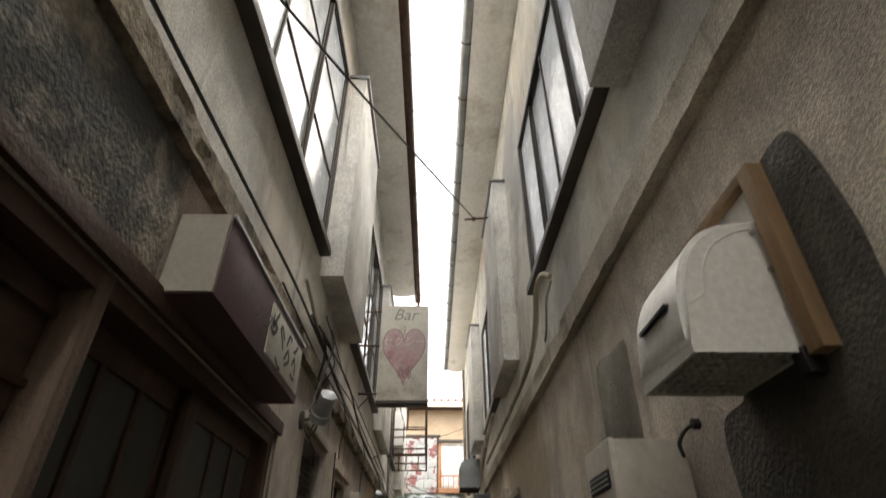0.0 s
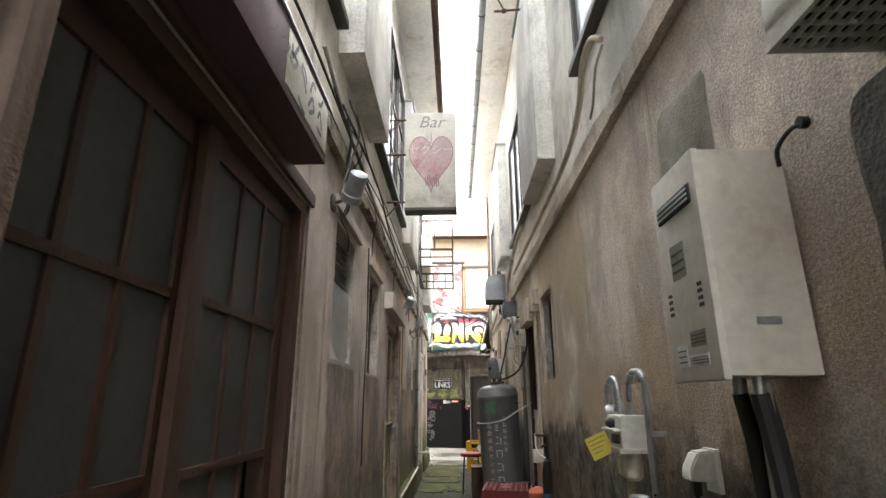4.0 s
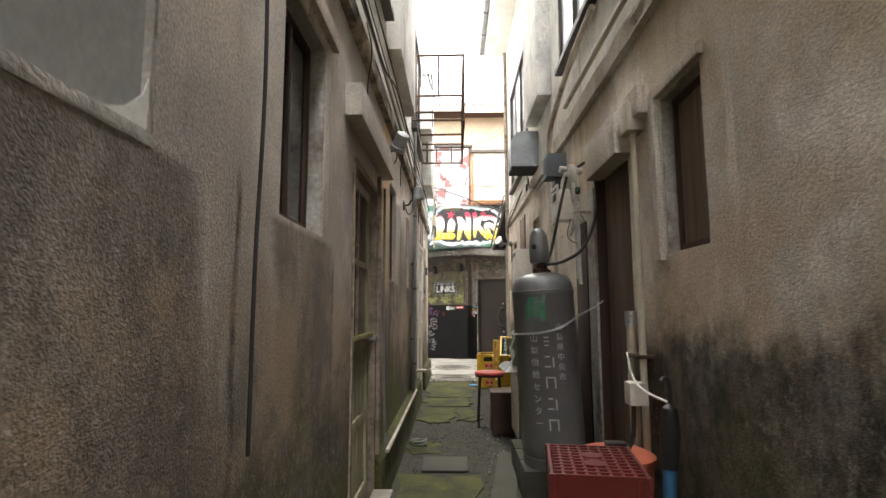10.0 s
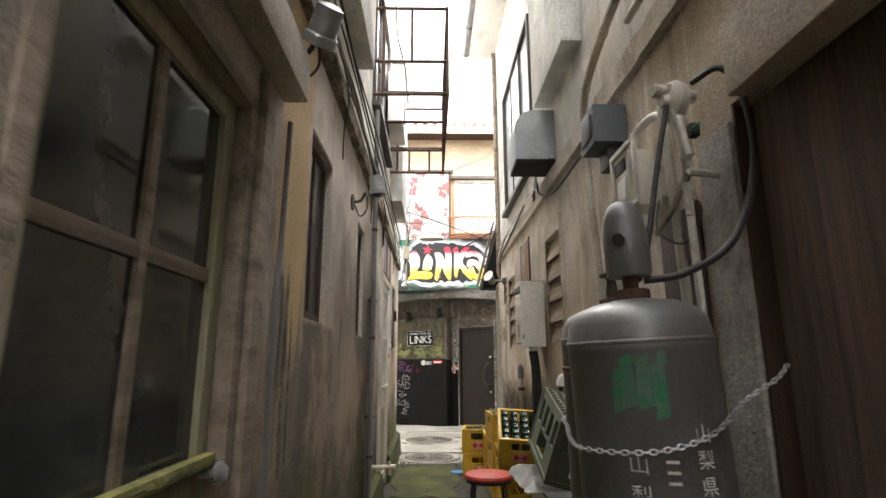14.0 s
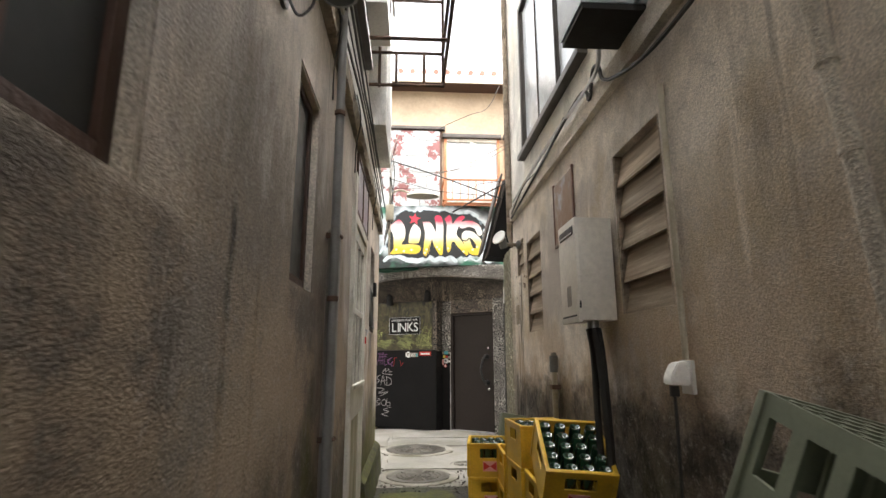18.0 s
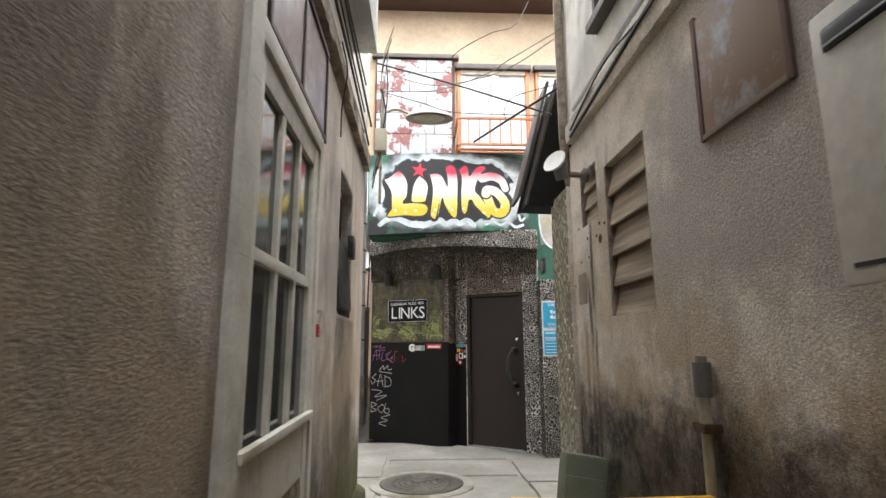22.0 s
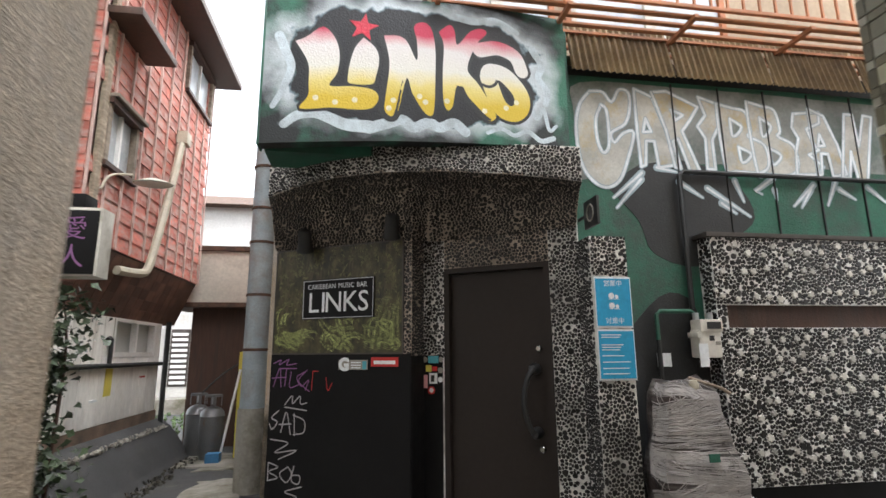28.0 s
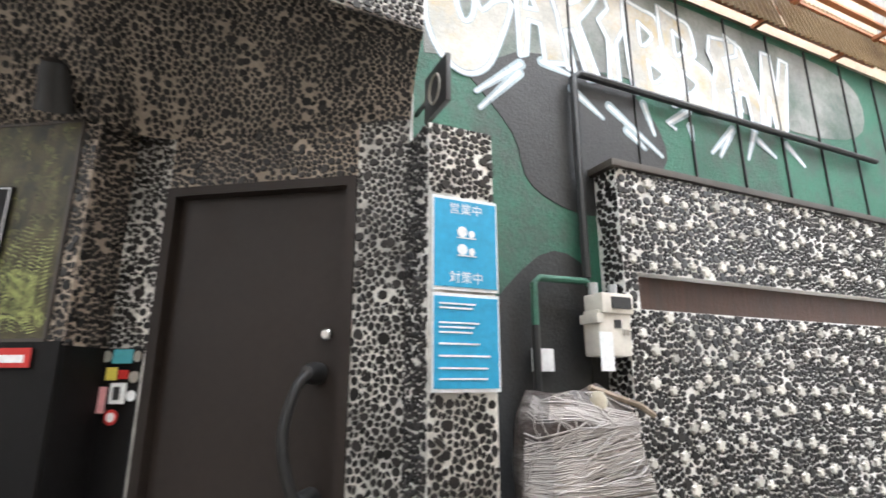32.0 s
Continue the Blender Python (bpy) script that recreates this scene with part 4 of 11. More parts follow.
gutter(-0.315, 6.36, -6.0, 8.9, "rust", "rust-brown half-round roof gutter along the eave")
gutter(0.32, 6.60, -6.0, 13.2, "zinc", "grey half-round roof gutter with round brackets")
bm = B()
tube(bm, [(-0.30, 8.86, 6.3), (-0.30, 8.88, 5.9), (-0.30, 8.88, 5.6)], 0.022, 8)
solo("gutter_spout", bm, "rust", "short rusty spout under the gutter's end", "pipe")

# ---- ground ----
bm = B()
box(bm, -300, 300, -300, 300, -0.5, 0.035)
tagged(part("ground", bm, "asphalt", smooth=0), kind="structure", category="ground", label="grey asphalt and packed ground")
tagged(part("floor_alley", bx(XL + 0.02, XR - 0.0, -6.0, 12.6, 0.0, GZ - 0.006), "soil", smooth=0), kind="structure", category="ground", label="damp dark soil of the alley floor")
tagged(part("pavement_street", bx(-1.9, 6.0, 12.6, 16.9, 0.0, GZ - 0.006), "street", smooth=0), kind="structure", category="pavement", label="pale cracked concrete before the bar")


def slab_at(x0, x1, y0, y1, z, mtl, label, seed, name="paving_slab", cut=0.02):
    """A worn flagstone with uneven edges."""
    rnd = random.Random(seed)
    bm = B()
    pts = []
    for (a, b, c, d) in ((x0, y0, x1, y0), (x1, y0, x1, y1), (x1, y1, x0, y1), (x0, y1, x0, y0)):
        k = 5
        for i in range(k):
            t = i / k
            pts.append((a + (c - a) * t + rnd.uniform(-cut, cut), b + (d - b) * t + rnd.uniform(-cut, cut)))
    tilt = (rnd.uniform(-0.012, 0.012), rnd.uniform(-0.012, 0.012))
    cx, cy = (x0 + x1) / 2, (y0 + y1) / 2
    prism(bm, pts, lambda u, v, h: (u, v, (z if h else GZ - 0.05) + (tilt[0] * (u - cx) + tilt[1] * (v - cy) if h else 0)), 1.0, 0.012)
    ob = part(name, bm, mtl, None, "", 30)
    return ob


FLOOR = bpy.data.objects["floor_alley"]
slabs = [(-0.66, 0.0, 4.5, 5.72, 0.092, "mossy"), (-0.66, -0.12, 5.8, 7.22, 0.108, "mossy"), (-0.69, -0.46, 7.86, 8.26, 0.092, "mossy"),
         (-0.69, -0.27, 9.1, 9.98, 0.096, "mossy"), (-0.68, -0.08, 10.06, 10.75, 0.090, "mossy"), (-0.68, 0.02, 10.8, 12.4, 0.094, "mossy"), (-0.26, 0.0, 9.2, 9.9, 0.087, "mossy"),
         (-0.6, 0.0, 2.6, 3.5, 0.090, "mossy"), (-0.62, 0.04, 3.6, 4.42, 0.090, "mossy"),
         (-0.6, 0.0, 0.4, 1.4, 0.1, "concrete"), (-0.6, 0.0, 1.5, 2.5, 0.1, "concrete")]
for i, (a, b, c, d, z, m) in enumerate(slabs):
    ob = slab_at(a, b, c, d, GZ + (z - GZ) * 0.28, m, "", 20 + i, cut=0.075)
    ob.parent = FLOOR
# street concrete panels
ST = bpy.data.objects["pavement_street"]
rnd = random.Random(3)
for i, (a, b, c, d) in enumerate([(-1.85, -0.72, 13.6, 14.9), (-0.68, 0.7, 13.35, 14.4), (0.74, 2.2, 13.3, 14.6), (-0.68, 0.7, 14.95, 15.7), (0.74, 2.2, 14.65, 15.6),
                                  (-1.85, -0.72, 14.95, 16.0), (2.24, 4.2, 13.3, 15.4), (-0.68, 0.72, 15.73, 16.5)]):
    ob = slab_at(a, b, c, d, 0.088 + 0.004 * (i % 3), "street", "", 60 + i, "concrete_panel", 0.012)
    ob.parent = ST


def manhole(x, y, r, z, label):
    g = thing("manhole_cover", (x, y, z), label, "manhole")
    bm = B()
    lathe(bm, [(r * 1.28, -0.03), (r * 1.28, 0.0), (r * 1.26, 0.004), (r * 1.03, 0.004), (r * 1.03, -0.03)], 40, Matrix.Translation((x, y, z)))
    part("collar", bm, "concrete", g)
    bm = B()
    lathe(bm, [(r, -0.03), (r, 0.008), (r * 0.97, 0.010), (r * 0.9, 0.010), (r * 0.88, 0.006), (0.001, 0.006)], 40, Matrix.Translation((x, y, z)))
    for k in range(1, 6):
        rr = r * (0.85 - 0.15 * k)
        if rr > 0.03:
            for s in range(10):
                a0, a1 = 2 * math.pi * (s + 0.1) / 10, 2 * math.pi * (s + 0.9) / 10
                tube(bm, [(x + rr * math.cos(a0 + (a1 - a0) * q / 3), y + rr * math.sin(a0 + (a1 - a0) * q / 3), z + 0.008) for q in range(4)], 0.008, 4)
    part("lid", bm, "cast", g)
    return g


manhole(-0.31, 14.62, 0.40, 0.094, "round cast-iron manhole cover set in pale concrete")
manhole(-0.30, 13.05, 0.34, 0.082, "old round manhole cover half buried in gravel")
manhole(0.28, 13.6, 0.20, 0.085, "small round iron cover in the pavement")
manhole(-2.45, 18.95, 0.33, 0.036, "round iron manhole cover in the side street")


def scatter(name, n, area, size, mtl, label, seed, dens=lambda x, y: 1.0, z=GZ):
    """Many small stones as one stuff mesh."""
    rnd = random.Random(seed)
    verts, faces = [], []
    while n > 0:
        x, y = rnd.uniform(*area[:2]), rnd.uniform(*area[2:])
        if rnd.random() > dens(x, y):
            continue
        n -= 1
        s = size * rnd.uniform(0.4, 1.3)
        m = Matrix.LocRotScale((x, y, z - 0.012 + s * 0.3), Euler([rnd.uniform(0, 6) for _ in range(3)]), (s, s * rnd.uniform(0.6, 1), s * rnd.uniform(0.45, 0.8)))
        k = len(verts)
        for p in ((1, 0, 0), (0, 1, 0), (-1, 0, 0), (0, -1, 0), (0.3, 0.2, 0.8), (-0.2, 0.1, -0.8), (0.7, 0.7, 0.3), (-0.6, 0.6, 0.3), (-0.6, -0.7, 0.2), (0.6, -0.7, 0.3)):
            verts.append(m @ Vector(p))
        ring = [0, 6, 1, 7, 2, 8, 3, 9]
        for a in range(8):
            faces.append((k + ring[a], k + ring[(a + 1) % 8], k + 4))
            faces.append((k + ring[(a + 1) % 8], k + ring[a], k + 5))
    me = bpy.data.meshes.new(name)
    me.from_pydata(verts, [], faces)
    me.materials.append(M[mtl])
    return tagged(new(name, me), label, "gravel", kind="stuff")


bare = lambda x, y: 0.12 if x < -0.10 and not (7.25 < y < 9.1) else 1.0
scatter("gravel", 9000, (-0.68, 0.72, 3.0, 12.6), 0.0095, "gravel", "loose grey gravel and grit on the damp alley floor", 1, bare)
scatter("gravel", 900, (-0.75, 0.7, 12.3, 13.5), 0.014, "gravel", "loose grey gravel round the old manhole", 2)

scatter("litter", 170, (0.0, 0.3, 7.3, 9.0), 0.012, "litter", "pale chips and scraps of litter on the ground", 11)
scatter("litter", 60, (-0.6, 0.0, 3.0, 9.0), 0.010, "litter", "pale chips and scraps of litter on the ground", 12)

# ---- openings of the left wall ----
def pane_grid(g, x, y0, y1, z0, z1, cols, rows, bar, mtl_bar, mtl_pane, depth=0.03, stile=0.05, broken=()):
    """A glazed sash in the plane x: stiles and rails, bars and panes, each its own part."""
    zs = rows
    for (a, b) in ((y0, y0 + stile), (y1 - stile, y1)):
        part("stile", bx(x - depth / 2, x + depth / 2, a, b, z0, z1, 0.004), mtl_bar, g)
    for (a, b) in ((z0, z0 + stile * 1.3), (z1 - stile, z1)):
        part("rail", bx(x - depth / 2 + 0.002, x + depth / 2 - 0.002, y0 + stile, y1 - stile, a, b, 0.004), mtl_bar, g)
    inner = (y0 + stile, y1 - stile)
    ys = [inner[0] + (inner[1] - inner[0]) * i / cols for i in range(cols + 1)]
    zz = [z0 + stile * 1.3, *zs, z1 - stile]
    for y in ys[1:-1]:
        part("glazing_bar", bx(x - depth / 2 + 0.003, x + depth / 2 - 0.003, y - bar / 2, y + bar / 2, zz[0], zz[-1], 0.003), mtl_bar, g)
    for z in zz[1:-1]:
        part("glazing_bar", bx(x - depth / 2 + 0.001, x + depth / 2 - 0.001, inner[0], inner[1], z - bar / 2, z + bar / 2, 0.003), mtl_bar, g)
    for i in range(cols):
        for j in range(len(zz) - 1):
            if (i, j) in broken:
                continue
            part("pane", bx(x - 0.003, x + 0.003, ys[i] + 0.002, ys[i + 1] - 0.002, zz[j] + 0.002, zz[j + 1] - 0.002), mtl_pane, g)


# entrance with two sliding glazed doors and weatherboards
g = thing("door_1", (XL - 0.05, 1.9, 0.1), "dark brown wooden sliding doors with frosted panes, one missing", "door", kind="structure")
pane_grid(g, -0.872, 1.835, 2.66, 0.14, 2.30, 3, [0.74, 1.256, 1.75], 0.028, "wood_dark", "frosted", 0.034, 0.085, {(2, 1)})
pane_grid(g, -0.912, 1.07, 1.90, 0.14, 2.30, 3, [0.74, 1.256, 1.75], 0.028, "wood_dark", "frosted", 0.034, 0.085, {(0, 1), (1, 0)})
g = thing("door_frame", (XL, 1.9, 0.1), "dark wooden frame of the sliding doors", "door frame", kind="structure")
part("jamb", bx(-0.955, -0.806, 2.66, 2.722, 0.1, 2.36, 0.006), "wood_dark", g)
part("jamb", bx(-0.955, -0.803, 1.10, 1.155, 0.1, 2.36, 0.006), "wood_brown_v", g)
part("head", bx(-0.955, -0.804, -2.6, 2.66, 2.302, 2.362, 0.006), "wood_dark", g)
part("sill", bx(-0.955, -0.81, 1.155, 2.66, 0.085, 0.138, 0.006), "wood_dark", g)
part("casing", bx(-0.798, -0.789, 2.723, 2.742, 0.1, 2.43, 0.003), "wood_grey", g)
part("casing", bx(-0.798, -0.776, -2.6, 2.775, 2.365, 2.43, 0.006), "wood_dark", g)
g = thing("board_screen", (XL, 0.2, 0.1), "dark weatherboard screen beside the sliding doors", "wooden screen", kind="structure")
z = 0.1
k = 0
while z < 2.28:
    part("board", bx(-0.90, -0.885, -2.55, 1.10, z, min(z + 0.155, 2.30), 0.003, Matrix.Rotation(0, 4, "Y")), "wood_h", g)
    part("batten", bx(-0.885, -0.868, -2.55, 1.10, z + 0.145, min(z + 0.165, 2.30), 0.003), "wood_dark", g)
    z += 0.165

tagged(part("wall_patch_left", bx(XL, XL + 0.012, -2.6, 1.28, 2.435, 2.835, 0.004), "band_grey"), label="grey mortar band over the sliding doors", category="wall", kind="structure")


def wall_window(name, x, side, y0, y1, z0, z1, mtl_frame, label, reveal="reveal", mullions=1, pane="glass", deep=0.10, sill=False):
    """A window set back in its opening: lining, frame, panes. side: +1 when the wall lies towards +x."""
    g = thing(name, (x + side * deep, (y0 + y1) / 2, z0), label, "window", kind="structure")
    xo, xi = x + side * 0.004, x + side * deep
    lo = lambda a, b: (min(a, b), max(a, b))
    t = 0.012
    part("lining", bx(*lo(xo, xi + side * 0.03), y0 + 0.001, y0 + t, z0 + 0.001, z1 - 0.001), reveal, g)
    part("lining", bx(*lo(xo, xi + side * 0.03), y1 - t, y1 - 0.001, z0 + 0.001, z1 - 0.001), reveal, g)
    part("lining", bx(*lo(xo, xi + side * 0.03), y0 + t, y1 - t, z1 - t, z1 - 0.001), reveal, g)
    if sill:
        part("window_sill", bx(*lo(x - side * 0.025, xi + side * 0.03), y0 - 0.03, y1 + 0.03, z0 - 0.03, z0 + 0.008, 0.006), reveal, g)
    f = 0.035
    xs = lo(xi, xi + side * 0.03)
    part("window_frame", bx(*xs, y0 + t, y0 + t + f, z0 + 0.01, z1 - t, 0.003), mtl_frame, g)
    part("window_frame", bx(*xs, y1 - t - f, y1 - t, z0 + 0.01, z1 - t, 0.003), mtl_frame, g)
    part("window_frame", bx(*xs, y0 + t + f, y1 - t - f, z1 - t - f, z1 - t, 0.003), mtl_frame, g)
    part("window_frame", bx(*xs, y0 + t + f, y1 - t - f, z0 + 0.01, z0 + 0.01 + f, 0.003), mtl_frame, g)
    ya, yb = y0 + t + f, y1 - t - f
    for i in range(mullions):
        c = ya + (yb - ya) * (i + 1) / (mullions + 1)
        part("mullion", bx(xs[0] + 0.002, xs[1] - 0.002, c - 0.014, c + 0.014, z0 + 0.01 + f, z1 - t - f, 0.003), mtl_frame, g)
    for i in range(mullions + 1):
        a, b = ya + (yb - ya) * i / (mullions + 1), ya + (yb - ya) * (i + 1) / (mullions + 1)
        xm = (xs[0] + xs[1]) / 2
        part("pane", bx(xm - 0.003, xm + 0.003, a + 0.003, b - 0.003, z0 + 0.01 + f, z1 - t - f), pane, g)
    return g


# window with a torn sheet below and slats above
g = thing("window_1", (XL - 0.1, 3.63, 1.68), "window closed with milky plastic sheeting under dark jalousie slats", "window", kind="structure")
part("lining", bx(-0.93, -0.804, 3.351, 3.363, 1.681, 2.499), "reveal", g)
part("lining", bx(-0.93, -0.804, 3.907, 3.919, 1.681, 2.499), "reveal", g)
part("window_frame", bx(-0.87, -0.85, 3.363, 3.907, 2.14, 2.17, 0.003), "wood_dark", g)
for i in range(7):
    z = 2.19 + i * 0.042
    part("slat", bx(-0.018, 0.018, 3.365, 3.905, -0.003, 0.003, 0, Matrix.Translation((-0.865, 0, z)) @ Matrix.Rotation(radians(35), 4, "Y")), "glass", g)
bm = B()
rows = []
for i in range(13):
    r = []
    for j in range(11):
        y = 3.355 + 0.56 * i / 12
        sag = math.sin(math.pi * i / 12)
        z = 2.15 - 0.464 * j / 10
        r.append(bm.verts.new((-0.822 + 0.006 * math.sin(i * 1.1) * (j / 10) - 0.01 * sag, y, z)))
    rows.append(r)
for a, b in zip(rows, rows[1:]):
    for j in range(10):
        bm.faces.new((a[j], a[j + 1], b[j + 1], b[j]))
bmesh.ops.solidify(bm, geom=bm.faces[:], thickness=0.002)
part("plastic_sheet", bm, "sheet", g, "milky plastic sheet stretched over the opening", 60)
for line in (((3.356, 1.80), (3.42, 1.745), (3.50, 1.71), (3.60, 1.6865), (3.45, 1.6865), (3.356, 1.6865)),
             ((3.915, 1.80), (3.89, 1.745), (3.85, 1.71), (3.79, 1.6865), (3.86, 1.6865), (3.915, 1.6865))):
    bm = B()
    prism(bm, line, lambda u, v, h: Vector((-0.808 + h, u, v)), 0.003)
    part("sheet_fold", bm, "plast_white", g, "bright folded corner of the sheet")
part("window_sill", bx(-0.93, -0.797, 3.352, 3.918, 1.655, 1.682, 0.004), "reveal", g)

wall_window("window_2", XL, -1, 4.60, 5.13, 1.66, 2.48, "wood_dark", "narrow dark window in a whitewashed reveal", mullions=1, deep=0.065)
wall_window("window_3", XL, -1, 7.30, 7.78, 1.61, 2.45, "wood_dark", "narrow dark window with a brown wooden frame", reveal="ledge", mullions=1, pane="glass_dull", deep=0.035)
wall_window("window_4", XL, -1, 8.76, 9.16, 1.61, 2.42, "wood_dark", "small dark window with a brown wooden frame", reveal="ledge", mullions=0, pane="glass_dull", deep=0.03)
wall_window("window_5", XL, -1, 12.13, 12.68, 1.60, 2.45, "frame_dark", "narrow dark window with a half-open awning sash", mullions=0, pane="glass_dull", deep=0.07)
g = bpy.data.objects["window_5"]
part("open_sash", bx(-0.012, 0.012, 12.16, 12.66, -0.42, 0, 0.003, Matrix.Translation((-0.835, 0, 2.06)) @ Matrix.Rotation(radians(-5), 4, "Y")), "glass_dull", g)
part("air_vent", bx(-0.80, -0.765, 12.5, 12.62, 1.98, 2.12, 0.004), "plast_black", g)

# brown glazed door
g = thing("door_2", (-0.85, 6.16, 0.14), "old door with four grimy panes over moss-stained cream panels", "door", kind="structure")
x = -0.855
for a, b in ((5.79, 5.85), (6.47, 6.53)):
    part("stile", bx(x - 0.02, x + 0.02, a, b, 0.16, 2.15, 0.004), "cream", g)
for a, b in ((0.16, 0.27), (0.66, 0.72), (1.12, 1.205), (2.09, 2.15)):
    part("rail", bx(x - 0.018, x + 0.018, 5.85, 6.47, a, b, 0.004), "cream", g)
part("glazing_bar", bx(x - 0.014, x + 0.014, 6.145, 6.175, 1.205, 2.09, 0.003), "wood_grey", g)
part("glazing_bar", bx(x - 0.012, x + 0.012, 5.85, 6.47, 1.63, 1.665, 0.003), "wood_grey", g)
for ya, yb in ((5.85, 6.145), (6.175, 6.47)):
    for za, zb in ((1.205, 1.63), (1.665, 2.09)):
        part("pane", bx(x - 0.004, x + 0.002, ya, yb, za, zb), "glass", g)
for i in range(5):
    ya = 5.85 + 0.124 * i
    for za, zb in ((0.27, 0.66), (0.72, 1.12)):
        part("panel_board", bx(x - 0.010, x + 0.004, ya + 0.002, ya + 0.122, za, zb, 0.002), "cream", g)
part("drip_moulding", bx(x + 0.018, x + 0.05, 5.80, 6.52, 1.185, 1.215, 0.008), "moss_yellow", g)
bm = B()
rod(bm, (x + 0.02, 6.495, 1.17), (x + 0.06, 6.495, 1.17), 0.012)
lathe(bm, [(0.004, 0), (0.026, 0.006), (0.028, 0.018), (0.016, 0.03), (0.002, 0.032)], 16, axis((x + 0.055, 6.495, 1.17), (x + 0.1, 6.495, 1.17))[0])
part("door_knob", bm, "galv", g)
g = thing("door_frame", (XL, 6.16, 0.1), "weathered wooden frame and lintel of the old door", "door frame", kind="structure")
part("jamb", bx(-0.93, -0.79, 5.745, 5.785, 0.08, 2.2, 0.005), "wood_grey", g)
part("jamb", bx(-0.93, -0.79, 6.535, 6.585, 0.08, 2.2, 0.005), "wood_grey", g)
part("head", bx(-0.93, -0.788, 5.785, 6.535, 2.152, 2.2, 0.005), "wood_grey", g)
part("step", bx(-0.79, -0.66, 5.78, 6.52, 0.06, 0.21, 0.01), "concrete", g)
tagged(part("trim_lintel_1", bx(XL, XL + 0.09, 5.50, 6.85, 2.33, 2.50, 0.012), "lintel"), kind="structure", category="lintel", label="mortar lintel over the old door")
tagged(part("trim_lintel_2", bx(XL, XL + 0.035, 3.22, 4.05, 2.55, 2.63, 0.008), "lintel"), kind="structure", category="lintel", label="mortar lintel over a window")
tagged(part("trim_lintel_3", bx(XL, XL + 0.03, 4.48, 5.25, 2.52, 2.60, 0.008), "lintel"), kind="structure", category="lintel", label="mortar lintel over a window")

# boards, cable and pipes after the old door
g = thing("wall_boards", (XL, 6.8, 0.4), "two narrow upright weathered boards nailed beside the old door", "boards")
for y0, y1, t, z1 in ((6.60, 6.655, 0.03, 2.3), (6.665, 6.71, 0.022, 2.28)):
    part("board", bx(XL + 0.001, XL + t, y0, y1, 0.40, z1, 0.004), "wood_grey", g)
bm = B()
tube(bm, curve_pts([(-0.785, 6.90, 2.28), (-0.78, 6.86, 1.85), (-0.775, 6.81, 1.56), (-0.775, 6.83, 1.0), (-0.76, 6.84, 0.5), (-0.74, 6.83, 0.12)], 6), 0.010, 6)
solo("loose_cable", bm, "pvc_grey", "slack grey cable hanging down the wall to the floor", "cable")
bm = B()
tube(bm, [(-0.748, 9.375, 0.1), (-0.748, 9.385, 2.35), (-0.748, 9.385, 3.6)], 0.021, 12)
d = solo("downpipe", bm, "pvc_grey", "thin dark grey plastic pipe running up the stained wall", "pipe")
for z in (0.7, 1.6, 2.5):
    part("clip", lathe(B(), [(0.022, 0), (0.026, 0.003), (0.026, 0.022), (0.022, 0.025)], 14, Matrix.Translation((-0.748, 9.38, z))), "rust", d)
bm = B()
tube(bm, [(-0.765, 9.475, 0.1), (-0.765, 9.48, 1.95)], 0.031, 12)
d = solo("downpipe", bm, "pvc_pale", "pale grey pipe with a rusty clip beside the dark one", "pipe")
for z in (1.0, 1.92):
    part("clip", tube(B(), [(-0.765 + 0.036 * math.cos(a), 9.48 + 0.036 * math.sin(a), z) for a in [2 * math.pi * k / 12 for k in range(13)]], 0.008, 5), "rust", d)
    part("clip_lug", bx(XL, -0.765, 9.44, 9.455, z - 0.012, z + 0.012), "rust", d)
bm = B()
tube(bm, [(-0.79, 9.47, 0.62), (-0.60, 9.49, 0.62), (-0.55, 9.50, 0.62)], 0.018, 8)
tube(bm, [(-0.60, 9.49, 0.66), (-0.60, 9.49, 0.56)], 0.014, 8)
solo("stub_pipe", bm, "pvc", "mossy stub of a water tap sticking out of the wall", "tap")

# white glazed door
g = thing("door_3", (-0.83, 11.0, 0.14), "white-painted glazed door with six dark panes over moss-green boards", "door", kind="structure")
x = -0.815
for a, b in ((10.56, 10.64), (11.365, 11.44)):
    part("stile", bx(x - 0.02, x + 0.022, a, b, 0.16, 2.28, 0.004), "white_wood", g)
for a, b in ((0.16, 0.26), (0.93, 1.14), (1.66, 1.70), (2.19, 2.28)):
    part("rail", bx(x - 0.018, x + 0.02, 10.64, 11.365, a, b, 0.004), "white_wood", g)
for y in (10.885, 11.13):
    part("glazing_bar", bx(x - 0.014, x + 0.018, y - 0.018, y + 0.018, 1.16, 2.19, 0.003), "white_wood", g)
ys = (10.64, 10.867, 10.903, 11.112, 11.148, 11.365)
for i in range(3):
    for za, zb in ((1.16, 1.66), (1.70, 2.19)):
        part("pane", bx(x - 0.004, x + 0.002, ys[2 * i] + 0.001, ys[2 * i + 1] - 0.001, za, zb), "glass", g)
part("window_sill", bx(x + 0.02, x + 0.046, 10.57, 11.44, 1.140, 1.168, 0.005), "white_wood", g)
for i in range(6):
    ya = 10.64 + 0.121 * i
    part("panel_board", bx(x - 0.010, x + 0.006, ya + 0.0015, ya + 0.1195, 0.26, 0.93, 0.002), "cream", g)
g = thing("door_frame", (XL, 11.0, 0.1), "white painted frame of the glazed door", "door frame", kind="structure")
part("jamb", bx(-0.93, -0.783, 10.452, 10.557, 0.08, 2.36, 0.005), "white_wood", g)
part("jamb", bx(-0.93, -0.783, 11.443, 11.50, 0.08, 2.36, 0.005), "white_wood", g)
part("head", bx(-0.93, -0.781, 10.557, 11.443, 2.285, 2.36, 0.005), "white_wood", g)
